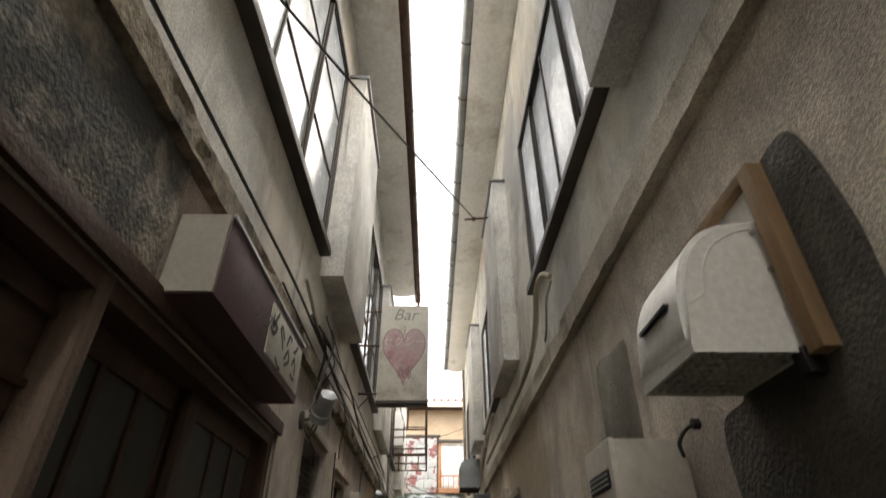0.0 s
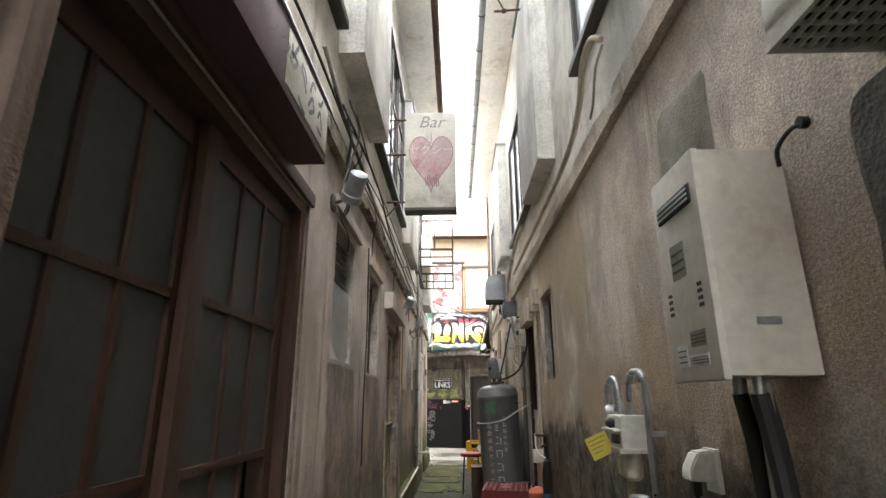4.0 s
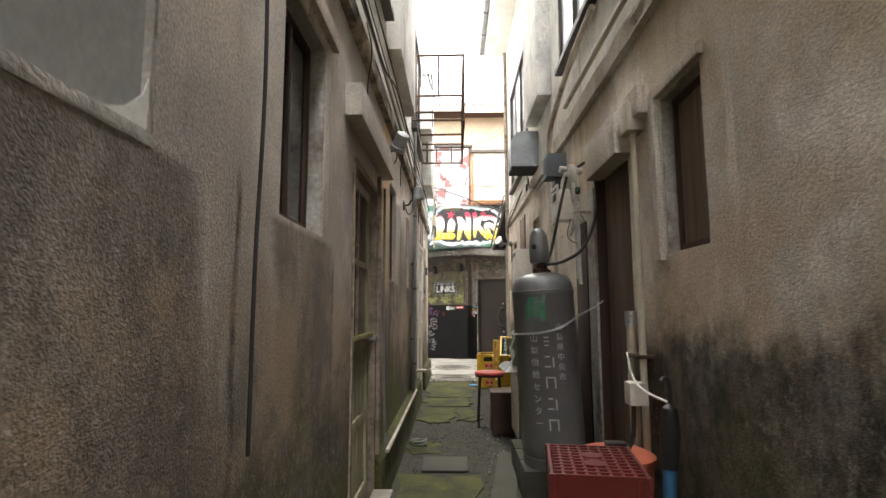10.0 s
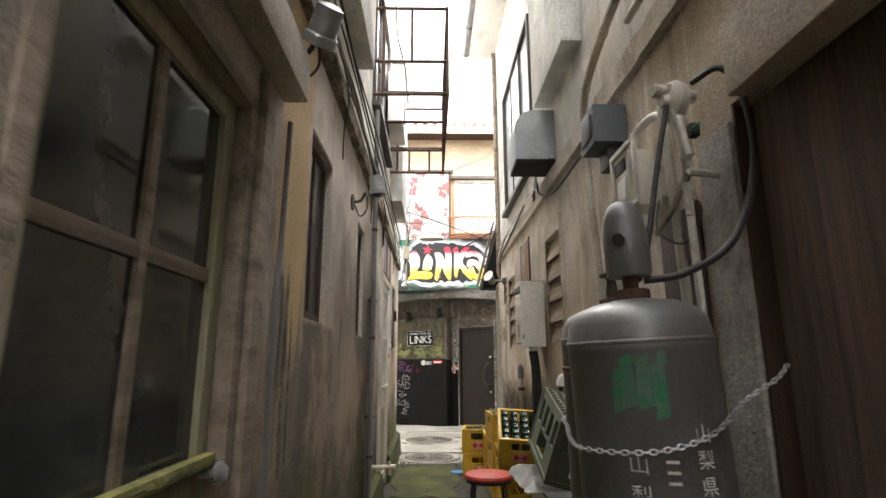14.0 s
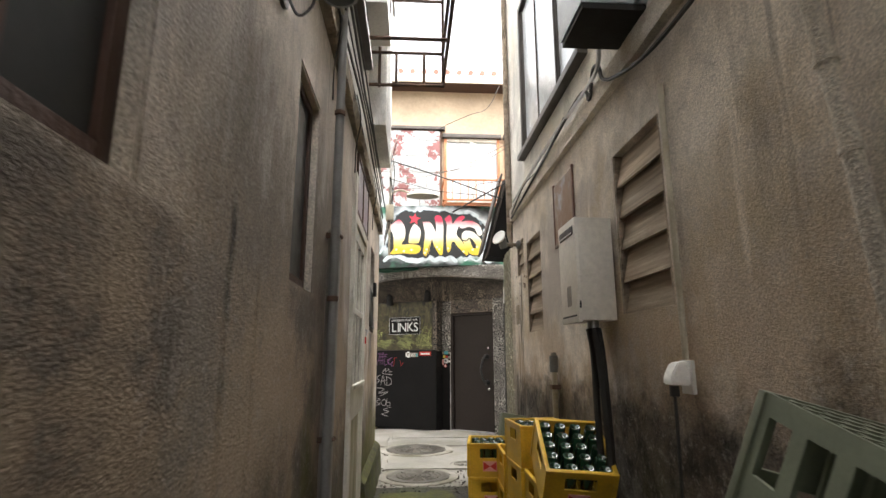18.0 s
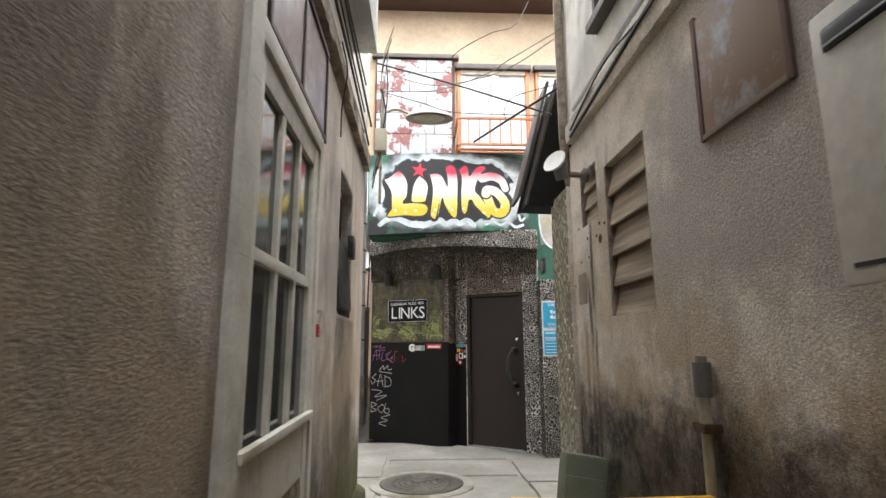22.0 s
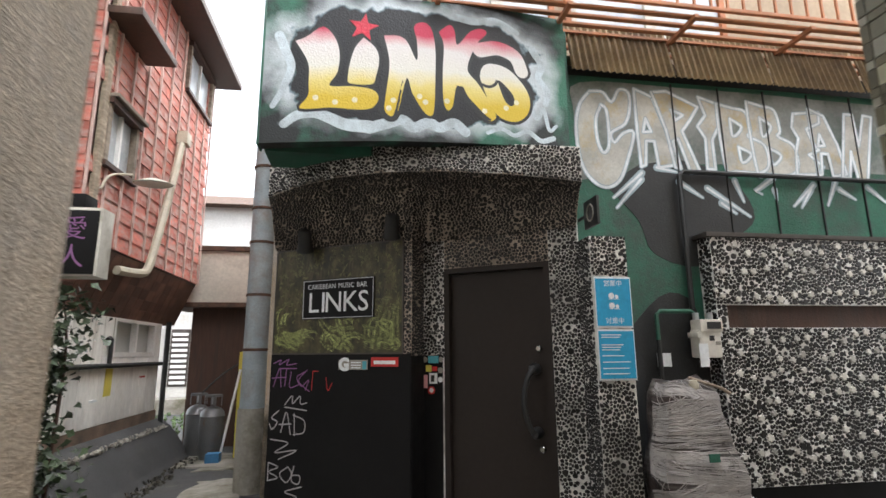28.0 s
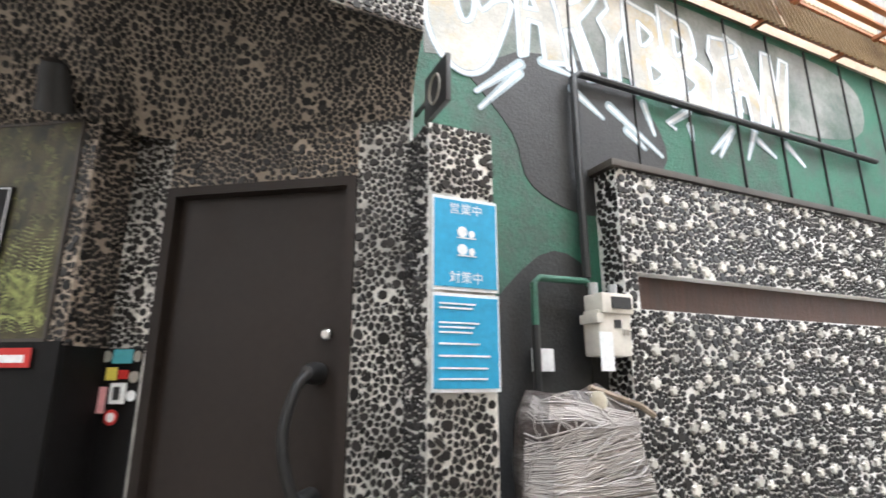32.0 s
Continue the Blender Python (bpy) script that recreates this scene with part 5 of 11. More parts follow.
# corrugated white strip beside the door
g = thing("siding_strip", (XL, 10.38, 0.45), "strip of narrow white ribbed siding beside the door", "siding")
zz = 0.45
while zz < 2.6:
    part("slat", bx(-0.7828, -0.775, 10.45, 10.556, zz, zz + 0.1185), "white_wood", g, smooth=0)
    zz += 0.12
g = thing("picture_transom", (XL, 11.0, 2.45), "violet picture glass panel above the white door", "window")
part("window_frame", bx(XL + 0.001, XL + 0.02, 10.62, 11.55, 2.362, 2.387, 0.003), "wood_dark", g)
part("window_frame", bx(XL + 0.001, XL + 0.02, 10.62, 11.55, 2.79, 2.815, 0.003), "wood_dark", g)
for a in (10.62, 11.05, 11.525):
    part("window_frame", bx(XL + 0.001, XL + 0.018, a, a + 0.025, 2.387, 2.79, 0.003), "wood_dark", g)
part("pane", bx(XL + 0.001, XL + 0.010, 10.645, 11.05, 2.387, 2.79), "stain_glass", g)
part("pane", bx(XL + 0.001, XL + 0.010, 11.075, 11.525, 2.387, 2.79), "stain_glass", g)
g = thing("padlock", (-0.77, 11.56, 1.5), "red tag and padlock hanging from a hasp on the wall", "padlock")
g.scale = (0.85, 0.85, 0.68)
g.location = (-0.77, 11.465, 1.492)
bm = B()
tube(bm, curve_pts([(-0.79, 11.52, 1.60), (-0.775, 11.52, 1.62), (-0.765, 11.52, 1.60), (-0.775, 11.52, 1.54)], 5), 0.008, 6)
part("hasp", bm, "galv", g)
part("body", bx(-0.792, -0.772, 11.495, 11.545, 1.45, 1.53, 0.006), "red_mark", g)
for z in (1.47, 1.495, 1.52):
    part("print", bx(-0.7725, -0.771, 11.505, 11.535, z - 0.005, z + 0.001), "poster_white", g)

# ---- openings of the right wall ----
wall_window("window_6", XR, 1, 5.14, 5.58, 1.63, 2.42, "wood_dark", "narrow dark window behind a brown screen with a chipped sill", mullions=0, pane="wood_brown_v", deep=0.06)
g = thing("door_4", (0.87, 6.4, 0.14), "brown door of rough upright boards behind the gas cylinder", "door", kind="structure")
for i in range(6):
    ya = 6.085 + i * 0.1222
    part("board", bx(0.86, 0.885, ya + 0.001, ya + 0.1212, 0.15, 2.315, 0.003), "wood_brown_v", g)
part("jamb", bx(0.772, 0.79, 6.822, 7.03, 0.08, 2.26, 0.006), "reveal", g)
part("jamb", bx(0.7905, 0.86, 6.805, 6.8185, 0.15, 2.31), "wood_dark", g)
# dark sheet stands in for the shaded gap beyond the jamb
part("side_board", bx(0.776, 0.7895, 7.09, 7.44, 0.10, 2.05, 0.004), "wood_dark", g)
part("jamb", bx(0.80, 0.86, 6.085, 6.10, 0.15, 2.31), "wood_dark", g)
tagged(part("trim_lintel_4", bx(XR - 0.11, XR, 5.98, 6.66, 2.265, 2.52, 0.012), "lintel"), kind="structure", category="lintel", label="mortar lintel over the board door")
tagged(part("trim_lintel_5", bx(XR - 0.07, XR, 5.7, 6.0, 2.40, 2.56, 0.01), "lintel"), kind="structure", category="lintel", label="stub of a mortar lintel")
g = thing("surround", (XR, 5.4, 1.63), "raised mortar surround of a window", "trim", kind="structure")
part("trim_bar", bx(XR - 0.03, XR + 0.001, 5.59, 5.66, 1.6, 2.48, 0.008), "lintel", g)
part("trim_bar", bx(XR - 0.028, XR + 0.001, 5.1, 5.59, 2.425, 2.48, 0.008), "lintel", g)


def louvre(name, y0, y1, z0, z1, n, label):
    g = thing(name, (XR + 0.02, (y0 + y1) / 2, z0), label, "louvre", kind="structure")
    # near-black sheet puts the shade behind the slats into colour
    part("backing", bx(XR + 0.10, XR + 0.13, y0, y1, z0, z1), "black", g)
    part("frame", bx(XR + 0.004, XR + 0.1, y1 - 0.02, y1 - 0.001, z0 + 0.001, z1 - 0.001), "wood_grey", g)
    part("frame", bx(XR + 0.004, XR + 0.1, y0 + 0.001, y0 + 0.02, z0 + 0.001, z1 - 0.001), "wood_grey", g)
    p = (z1 - z0) / n
    for i in range(n):
        part("slat", bx(-0.008, 0.008, y0 + 0.02, y1 - 0.02, -p * 0.58, p * 0.58, 0.003,
                        Matrix.Translation((XR + 0.042, 0, z0 + p * (i + 0.5))) @ Matrix.Rotation(radians(13), 4, "Y")), "wood_pale", g)
    return g


louvre("louvre_1", 9.29, 9.88, 1.585, 2.515, 5, "wide louvre of weathered grey-brown boards in the wall")
louvre("louvre_2", 11.65, 12.23, 1.59, 2.505, 5, "wide louvre of weathered grey-brown boards in the wall")
louvre("louvre_3", 12.36, 12.70, 2.22, 2.60, 3, "small louvre of weathered boards under the ledge")
g = thing("patch_panel", (XR, 10.85, 2.5), "rust-stained pale sheet screwed over an old opening", "panel")
part("sheet", bx(XR - 0.012, XR - 0.001, 10.62, 11.09, 2.24, 2.73, 0.003), "patch_tin", g)
part("batten", bx(XR - 0.016, XR - 0.001, 11.09, 11.118, 2.215, 2.75, 0.003), "brown_and_shaded_red", g)
part("batten", bx(XR - 0.016, XR - 0.001, 10.595, 10.62, 2.215, 2.75, 0.003), "brown_and_shaded_red", g)
part("batten", bx(XR - 0.02, XR - 0.001, 10.62, 11.09, 2.215, 2.238, 0.003), "wood_grey", g)

# ---- upper storey ----
def upper_window(name, x, side, y0, y1, z0, z1, n, pane, frame, label, rails=2):
    g = thing(name, (x, (y0 + y1) / 2, z0), label, "window", kind="structure")
    lo = lambda a, b: (min(a, b), max(a, b))
    xs = lo(x - side * 0.03, x + side * 0.05)
    f = 0.05
    part("window_frame", bx(*xs, y0, y0 + f, z0, z1, 0.004), frame, g)
    part("window_frame", bx(*xs, y1 - f, y1, z0, z1, 0.004), frame, g)
    part("window_frame", bx(*xs, y0 + f, y1 - f, z1 - f, z1, 0.004), frame, g)
    part("window_sill", bx(*lo(x - side * 0.075, x + side * 0.05), y0 - 0.02, y1 + 0.02, z0 - 0.05, z0 + 0.006, 0.005), frame, g)
    for i in range(n):
        a, b = y0 + f + (y1 - y0 - 2 * f) * i / n, y0 + f + (y1 - y0 - 2 * f) * (i + 1) / n
        xm = x + side * (0.0 if i % 2 else 0.02)
        part("pane", bx(xm - 0.004, xm + 0.004, a + 0.02, b - 0.02, z0 + 0.04, z1 - f - 0.02), pane, g)
        for c in (a, b - 0.02):
            part("sash_stile", bx(xm - 0.016, xm + 0.016, c, c + 0.02, z0 + 0.006, z1 - f, 0.003), frame, g)
        for k in range(rails + 1):
            zc = z0 + 0.006 + (z1 - z0 - f - 0.03) * k / rails
            part("sash_rail", bx(xm - 0.014, xm + 0.014, a + 0.02, b - 0.02, zc, zc + 0.022, 0.003), frame, g)
    return g


upper_window("window_7", XL, -1, 0.2, 3.05, 3.70, 5.55, 4, "glass_sky", "frame_dark", "upper window with dark timber frame and panes coloured as bright sky", 3)
upper_window("window_8", XL, -1, 4.45, 6.9, 3.70, 5.55, 4, "glass", "frame_dark", "upper window with dark frame behind the bar sign", 3)
upper_window("window_9", XL, -1, 9.4, 10.9, 3.7, 5.2, 2, "glass", "frame_dark", "upper window behind the iron balcony cage", 2)
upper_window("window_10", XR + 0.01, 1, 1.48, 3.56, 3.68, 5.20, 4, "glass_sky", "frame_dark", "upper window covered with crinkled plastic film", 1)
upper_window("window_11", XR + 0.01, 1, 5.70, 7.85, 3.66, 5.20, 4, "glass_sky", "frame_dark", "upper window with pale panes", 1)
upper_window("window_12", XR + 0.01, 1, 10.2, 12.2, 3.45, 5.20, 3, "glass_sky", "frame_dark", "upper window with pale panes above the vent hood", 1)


def shutter_box(x, side, y0, y1, z0, z1, deep, label):
    """Plastered box for storm shutters that stands out from the upper wall."""
    g = thing("shutter_box", (x, (y0 + y1) / 2, z0), label, "shutter box", "shutter boxes of the upper storey")
    lo = lambda a, b: (min(a, b), max(a, b))
    part("body", bx(*lo(x - side * deep, x - side * 0.0), y0, y1, z0, z1, 0.008), "shutter_box", g)
    part("cap", bx(*lo(x - side * (deep + 0.025), x), y0 - 0.02, y1 + 0.02, z1, z1 + 0.03, 0.004), "zinc", g)
    return g


shutter_box(XL, -1, 3.13, 4.32, 3.53, 5.62, 0.165, "pale streaked storm-shutter box on the upper wall")
shutter_box(XL, -1, 7.0, 8.5, 3.46, 5.6, 0.12, "pale streaked storm-shutter box on the upper wall")
shutter_box(XL, -1, 11.4, 12.5, 3.4, 5.3, 0.16, "weathered storm-shutter box near the street corner")
shutter_box(XR + 0.01, 1, 0.15, 1.44, 3.47, 5.62, 0.155, "pale plastered storm-shutter box above the vent hood")
shutter_box(XR + 0.01, 1, 4.545, 5.667, 3.475, 5.62, 0.155, "pale plastered storm-shutter box on the upper wall")
shutter_box(XR + 0.01, 1, 8.42, 9.45, 3.66, 5.62, 0.155, "pale plastered storm-shutter box above the zinc hood")

# ---- the bar at the end of the alley ----
def polyline(pts):
    """Length and place along a line of plan points."""
    p = [Vector(q) for q in pts]
    acc = [0.0]
    for a, b in zip(p, p[1:]):
        acc.append(acc[-1] + (b - a).length)

    def at(s):
        s = min(max(s, 0.0), acc[-1])
        for i in range(len(p) - 1):
            if s <= acc[i + 1] or i == len(p) - 2:
                t = (s - acc[i]) / (acc[i + 1] - acc[i])
                return p[i] + (p[i + 1] - p[i]) * t, (p[i + 1] - p[i]).normalized()
    return acc[-1], at


def flat(p0, p1, z0=0.0, out=0.0):
    """Surface of an upright wall from p0 to p1 in plan; v is the height, h stands off towards the street."""
    a, b = Vector((*p0, 0)), Vector((*p1, 0))
    d = (b - a).normalized()
    nrm = Vector((d.y, -d.x, 0))
    return (b - a).length, lambda u, v, h: a + d * u + nrm * (h + out) + Vector((0, 0, v + z0))


def cells(w, h, size, seed, jitter=0.5):
    """Irregular cells that fill a rectangle: every one is the ground nearest to its seed point."""
    rnd = random.Random(seed)
    nx, ny = max(2, int(w / size)), max(2, int(h / size))
    sx, sy = w / nx, h / ny
    pt = {}
    for i in range(-2, nx + 2):
        for j in range(-2, ny + 2):
            pt[i, j] = ((i + 0.5 + (j % 2) * 0.5 - 0.25 + rnd.uniform(-jitter, jitter)) * sx, (j + 0.5 + rnd.uniform(-jitter, jitter)) * sy)
    big = {k: (1.0 if rnd.random() < 0.07 else rnd.uniform(0, 0.3)) for k in pt}
    out = []
    for i in range(nx):
        for j in range(ny):
            cx, cy = pt[i, j]
            poly = [(cx - 2 * sx, cy - 2 * sy), (cx + 2 * sx, cy - 2 * sy), (cx + 2 * sx, cy + 2 * sy), (cx - 2 * sx, cy + 2 * sy)]
            for di in (-2, -1, 0, 1, 2):
                for dj in (-2, -1, 0, 1, 2):
                    if (di, dj) == (0, 0) or (i + di, j + dj) not in pt:
                        continue
                    qx, qy = pt[i + di, j + dj]
                    nx_, ny_ = qx - cx, qy - cy
                    k_ = 0.5 + 0.24 * (big[i, j] - big[i + di, j + dj])
                    mx, my = cx + nx_ * k_, cy + ny_ * k_
                    new_p = []
                    for k in range(len(poly)):
                        a, b = poly[k], poly[(k + 1) % len(poly)]
                        da, db = (a[0] - mx) * nx_ + (a[1] - my) * ny_, (b[0] - mx) * nx_ + (b[1] - my) * ny_
                        if da <= 0:
                            new_p.append(a)
                        if da * db < 0:
                            t = da / (da - db)
                            new_p.append((a[0] + (b[0] - a[0]) * t, a[1] + (b[1] - a[1]) * t))
                    poly = new_p
                    if len(poly) < 3:
                        break
                if len(poly) < 3:
                    break
            if len(poly) >= 3:
                out.append((cx, cy, poly))
    return out


def pebbled(name, w, h, fn, size, seed, parent, skip=None, gap=0.0021, flowers=0.0, apart=None):
    """Black pebbles set in white mortar: shrunken cells with a rounded back, one joined mesh."""
    rnd = random.Random(seed + 1)
    verts, faces, fv, ff = [], [], [], []
    found = cells(w, h, size, seed)
    big = [(c[0], c[1], size * rnd.uniform(0.55, 0.9)) for c in found if rnd.random() < 0.045]
    for cx, cy, rr in big:
        found.append((cx, cy, [(cx + rr * math.cos(0.785 * k) * (1 + 0.1 * (k % 3)), cy + rr * math.sin(0.785 * k)) for k in range(8)]))
    n_small = len(found) - len(big)
    for at_, (cx, cy, poly) in enumerate(found):
        mx, my = sum(p[0] for p in poly) / len(poly), sum(p[1] for p in poly) / len(poly)
        if not (0 < mx < w and 0 < my < h) or (skip and skip(mx, my)):
            continue
        if at_ < n_small and any(math.hypot(cx - p, cy - q) < r_ + size * 0.22 for p, q, r_ in big):
            continue
        g = gap * rnd.uniform(0.5, 1.1) + (size * rnd.uniform(0.02, 0.08) if rnd.random() < 0.12 else 0.0)
        V, F = (fv, ff) if rnd.random() < flowers else (verts, faces)
        alone = bool(apart and apart(mx, my))
        V, F = ([], []) if alone else (V, F)
        # rounded outline: cut every corner
        cut = []
        for k in range(len(poly)):
            a, b = poly[k], poly[(k + 1) % len(poly)]
            if math.hypot(a[0] - b[0], a[1] - b[1]) < size * 0.12:
                cut.append(((a[0] + b[0]) / 2, (a[1] + b[1]) / 2))
                continue
            cut += [(a[0] * 0.68 + b[0] * 0.32, a[1] * 0.68 + b[1] * 0.32), (a[0] * 0.32 + b[0] * 0.68, a[1] * 0.32 + b[1] * 0.68)]
        mean = sum(math.hypot(p - mx, q - my) for p, q in cut) / len(cut)
        cut = [(mx + (p - mx) * (0.7 + 0.3 * mean / max(math.hypot(p - mx, q - my), 1e-5)), my + (q - my) * (0.7 + 0.3 * mean / max(math.hypot(p - mx, q - my), 1e-5))) for p, q in cut]
        base = len(V)
        n = len(cut)
        top = 0.004 + rnd.uniform(0, 0.003)
        for lift, sh in ((0.0, g), (top, g + size * 0.13)):
            for u, v in cut:
                d = math.hypot(u - mx, v - my)
                k = max(0.25, 1 - sh / max(d, 1e-5))
                V.append(fn(min(max(mx + (u - mx) * k, 0.002), w - 0.002), min(max(my + (v - my) * k, 0.002), h - 0.002), lift))
        F += [(base + k, base + (k + 1) % n, base + n + (k + 1) % n, base + n + k) for k in range(n)]
        F.append(tuple(base + n + k for k in range(n)))
        if alone:
            me = bpy.data.meshes.new("pebble")
            me.from_pydata(V, [], F)
            me.materials.append(M["pebble"])
            ob = new("pebble", me)
            ob.parent = parent
            ob.matrix_parent_inverse = Matrix.Translation(-Vector(parent.location))
    for nm, V, F, mt in ((name, verts, faces, "pebble"), ("stone_flowers", fv, ff, "flower")):
        if not F:
            continue
        me = bpy.data.meshes.new(nm)
        me.from_pydata(V, [], F)
        me.materials.append(M[mt])
        ob = new(nm, me)
        ob["kind"] = "stuff"
        ob.parent = parent
        ob.matrix_parent_inverse = Matrix.Translation(-Vector(parent.location))


def sheet_on(fn, w, h, t=0.03, nu=1, nv=1):
    """A slab under a surface: the mortar that holds the pebbles."""
    bm = B()
    f = [[bm.verts.new(fn(w * i / nu, h * j / nv, 0)) for j in range(nv + 1)] for i in range(nu + 1)]
    b = [[bm.verts.new(fn(w * i / nu, h * j / nv, -t)) for j in range(nv + 1)] for i in range(nu + 1)]
    for i in range(nu):
        for j in range(nv):
            bm.faces.new((f[i][j], f[i + 1][j], f[i + 1][j + 1], f[i][j + 1]))
            bm.faces.new((b[i][j], b[i][j + 1], b[i + 1][j + 1], b[i + 1][j]))
    for i in range(nu):
        bm.faces.new((f[i][0], b[i][0], b[i + 1][0], f[i + 1][0]))
        bm.faces.new((f[i][nv], f[i + 1][nv], b[i + 1][nv], b[i][nv]))
    for j in range(nv):
        bm.faces.new((f[0][j], f[0][j + 1], b[0][j + 1], b[0][j]))
        bm.faces.new((f[nu][j], b[nu][j], b[nu][j + 1], f[nu][j + 1]))
    bmesh.ops.recalc_face_normals(bm, faces=bm.faces)
    return bm


BAR = thing("bar_front", (0.1, 16.5, GZ), "bar front clad in black pebbles set in white mortar", "facade", kind="structure")
A1, A2, C1, D1, D2, E1 = (-1.085, 17.226), (0.062, 16.499), (0.18, 16.686), (0.334, 16.579), (1.033, 16.093), (1.209, 15.970)
PEB = 0.025
# photo wall
w, fn = flat(A1, A2, GZ)
part("pier_wall", sheet_on(fn, w, 2.46, 0.12), "grout_dull", BAR)
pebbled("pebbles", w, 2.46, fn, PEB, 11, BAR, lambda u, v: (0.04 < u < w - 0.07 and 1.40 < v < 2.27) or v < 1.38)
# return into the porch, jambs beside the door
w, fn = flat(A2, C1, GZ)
part("return_wall", sheet_on(fn, w, 2.46, 0.05), "grout_dull", BAR)
pebbled("pebbles", w, 2.46, fn, PEB, 12, BAR, lambda u, v: v < 1.36)
w, fn = flat(C1, D1, GZ)
part("jamb_wall", sheet_on(fn, w, 2.46, 0.05), "grout", BAR)
pebbled("pebbles", w, 2.46, fn, PEB, 13, BAR, lambda u, v: v < 1.36)
w, fn = flat(D2, E1, GZ)
part("jamb_wall", sheet_on(fn, w, 2.46, 0.05), "grout", BAR)
pebbled("pebbles", w, 2.46, fn, PEB, 14, BAR)
w, fn = flat(D1, D2, GZ + 2.05)
part("over_door_wall", sheet_on(fn, w, 0.42, 0.05), "grout_dull", BAR)
pebbled("pebbles", w, 0.42, fn, PEB, 15, BAR)
# curved band and the cove under it
Lb, band = polyline([(-1.05, 16.53, 0), (-0.82, 16.31, 0), (-0.55, 16.11, 0), (-0.2, 15.95, 0), (0.2, 15.86, 0), (0.65, 15.81, 0), (1.19, 15.787, 0)])


def band_fn(u, v, h):
    p, d = band(u)
    sag = 0.05 * (1 - (2 * u / Lb - 0.9) ** 2)
    return p + Vector((d.y, -d.x, 0)) * h + Vector((0, 0, 2.655 + v * 1.0 + sag * (1 - v / 0.25)))


part("band", sheet_on(band_fn, Lb, 0.25, 0.10, 30, 2), "grout", BAR)
pebbled("pebbles", Lb, 0.25, band_fn, PEB, 16, BAR)
Lw, inner = polyline([(*A1, 0), (*A2, 0), (0.2, 16.60, 0), (*D1, 0), (*D2, 0), (*E1, 0)])


def cove_fn(u, v, h):
    s = u / Lb
    p, d = band(u)
    q, e = inner(s * Lw)
    t = v / 0.75
    sag = 0.05 * (1 - (2 * s - 0.9) ** 2)
    z0, z1 = 2.655 + sag, 2.36
    c = p.lerp(q, t)
    c.z = z0 + (z1 - z0) * (t * t * 0.75 + t * 0.25) - h
    return c


part("cove", sheet_on(cove_fn, Lb, 0.75, 0.02, 40, 10), "grout_dull", BAR)
pebbled("pebbles", Lb, 0.75, cove_fn, PEB, 17, BAR)
# pillar with posters
part("pillar", bx(1.205, 1.47, 15.765, 16.05, GZ - 0.05, 2.25, 0.006), "grout", BAR)
w, fn = flat((1.205, 15.765), (1.47, 15.765), GZ)
pebbled("pebbles", w, 2.17, fn, PEB, 18, BAR, lambda u, v: 1.20 < v < 1.90, apart=lambda u, v: v > 0.55)
w, fn = flat((1.205, 16.0), (1.205, 15.765), GZ)
pebbled("pebbles", w, 2.17, fn, PEB, 19, BAR)
# body behind
tagged(part("wall_bar_side", bx(-1.10, -1.0, 17.2, 22.0, -0.2, 6.2), "stucco_r"), kind="structure", category="wall", label="plain side wall of the bar building")
# added inner wall, its darkness painted in
tagged(part("wall_bar_back", bx(-1.0, 6.0, 17.3, 17.5, -0.2, 6.2), "black"), kind="structure", category="wall", label="added inner wall of the bar building, near-black for its unlit inside")

# lower black boards
g = thing("board", (-0.5, 16.88, GZ), "matt black board scrawled with chalk-pen tags", "board", kind="structure")
w, fn = flat(A1, A2, GZ, 0.012)
bm = sheet_on(lambda u, v, h: fn(u, v, h), w + 0.002, 1.385, 0.012)
part("panel", bm, "bar_black", g)
w2, fn2 = flat(A2, C1, GZ, 0.010)
part("panel", sheet_on(fn2, w2, 1.37, 0.010), "bar_black", g)
w3, fn3 = flat(C1, D1, GZ, 0.010)
part("panel", sheet_on(fn3, w3 - 0.02, 1.37, 0.010), "bar_black", g)
FN1 = fn


def scrawl(pts_list, r, mtl, lift=0.004):
    bm = B()
    for pts in pts_list:
        ribbon(bm, [(p.x, p.y) for p in curve_pts([(a, b, 0) for a, b in pts], 5)], r, FN1, lift)
    part("scrawl", bm, mtl, g)


rnd = random.Random(8)
scrawl([[(0.06, 1.31), (0.14, 1.34), (0.12, 1.30), (0.22, 1.345), (0.2, 1.3), (0.3, 1.31)], [(0.07, 1.12), (0.13, 1.27), (0.15, 1.12)], [(0.05, 1.19), (0.2, 1.20)],
        [(0.2, 1.27), (0.19, 1.13)], [(0.13, 1.27), (0.30, 1.27)], [(0.25, 1.24), (0.24, 1.12), (0.33, 1.14)], [(0.38, 1.24), (0.31, 1.2), (0.36, 1.13), (0.43, 1.18), (0.40, 1.1)],
        [(0.41, 1.26), (0.33, 1.17), (0.44, 1.09)]], 0.0045, "pen_p")
scrawl([[(0.2, 0.98), (0.27, 1.05), (0.28, 0.99), (0.35, 1.05), (0.36, 0.99), (0.42, 1.0)], [(0.2, 0.96), (0.42, 0.94)],
        [(0.14, 0.93), (0.07, 0.87), (0.13, 0.84), (0.08, 0.78), (0.05, 0.82)], [(0.17, 0.76), (0.22, 0.92), (0.27, 0.75)], [(0.15, 0.82), (0.27, 0.83)],
        [(0.3, 0.91), (0.31, 0.74)], [(0.29, 0.9), (0.4, 0.86), (0.4, 0.77), (0.3, 0.75)],
        [(0.07, 0.70), (0.25, 0.68), (0.12, 0.60), (0.34, 0.63), (0.16, 0.55)]], 0.005, "pen_w")
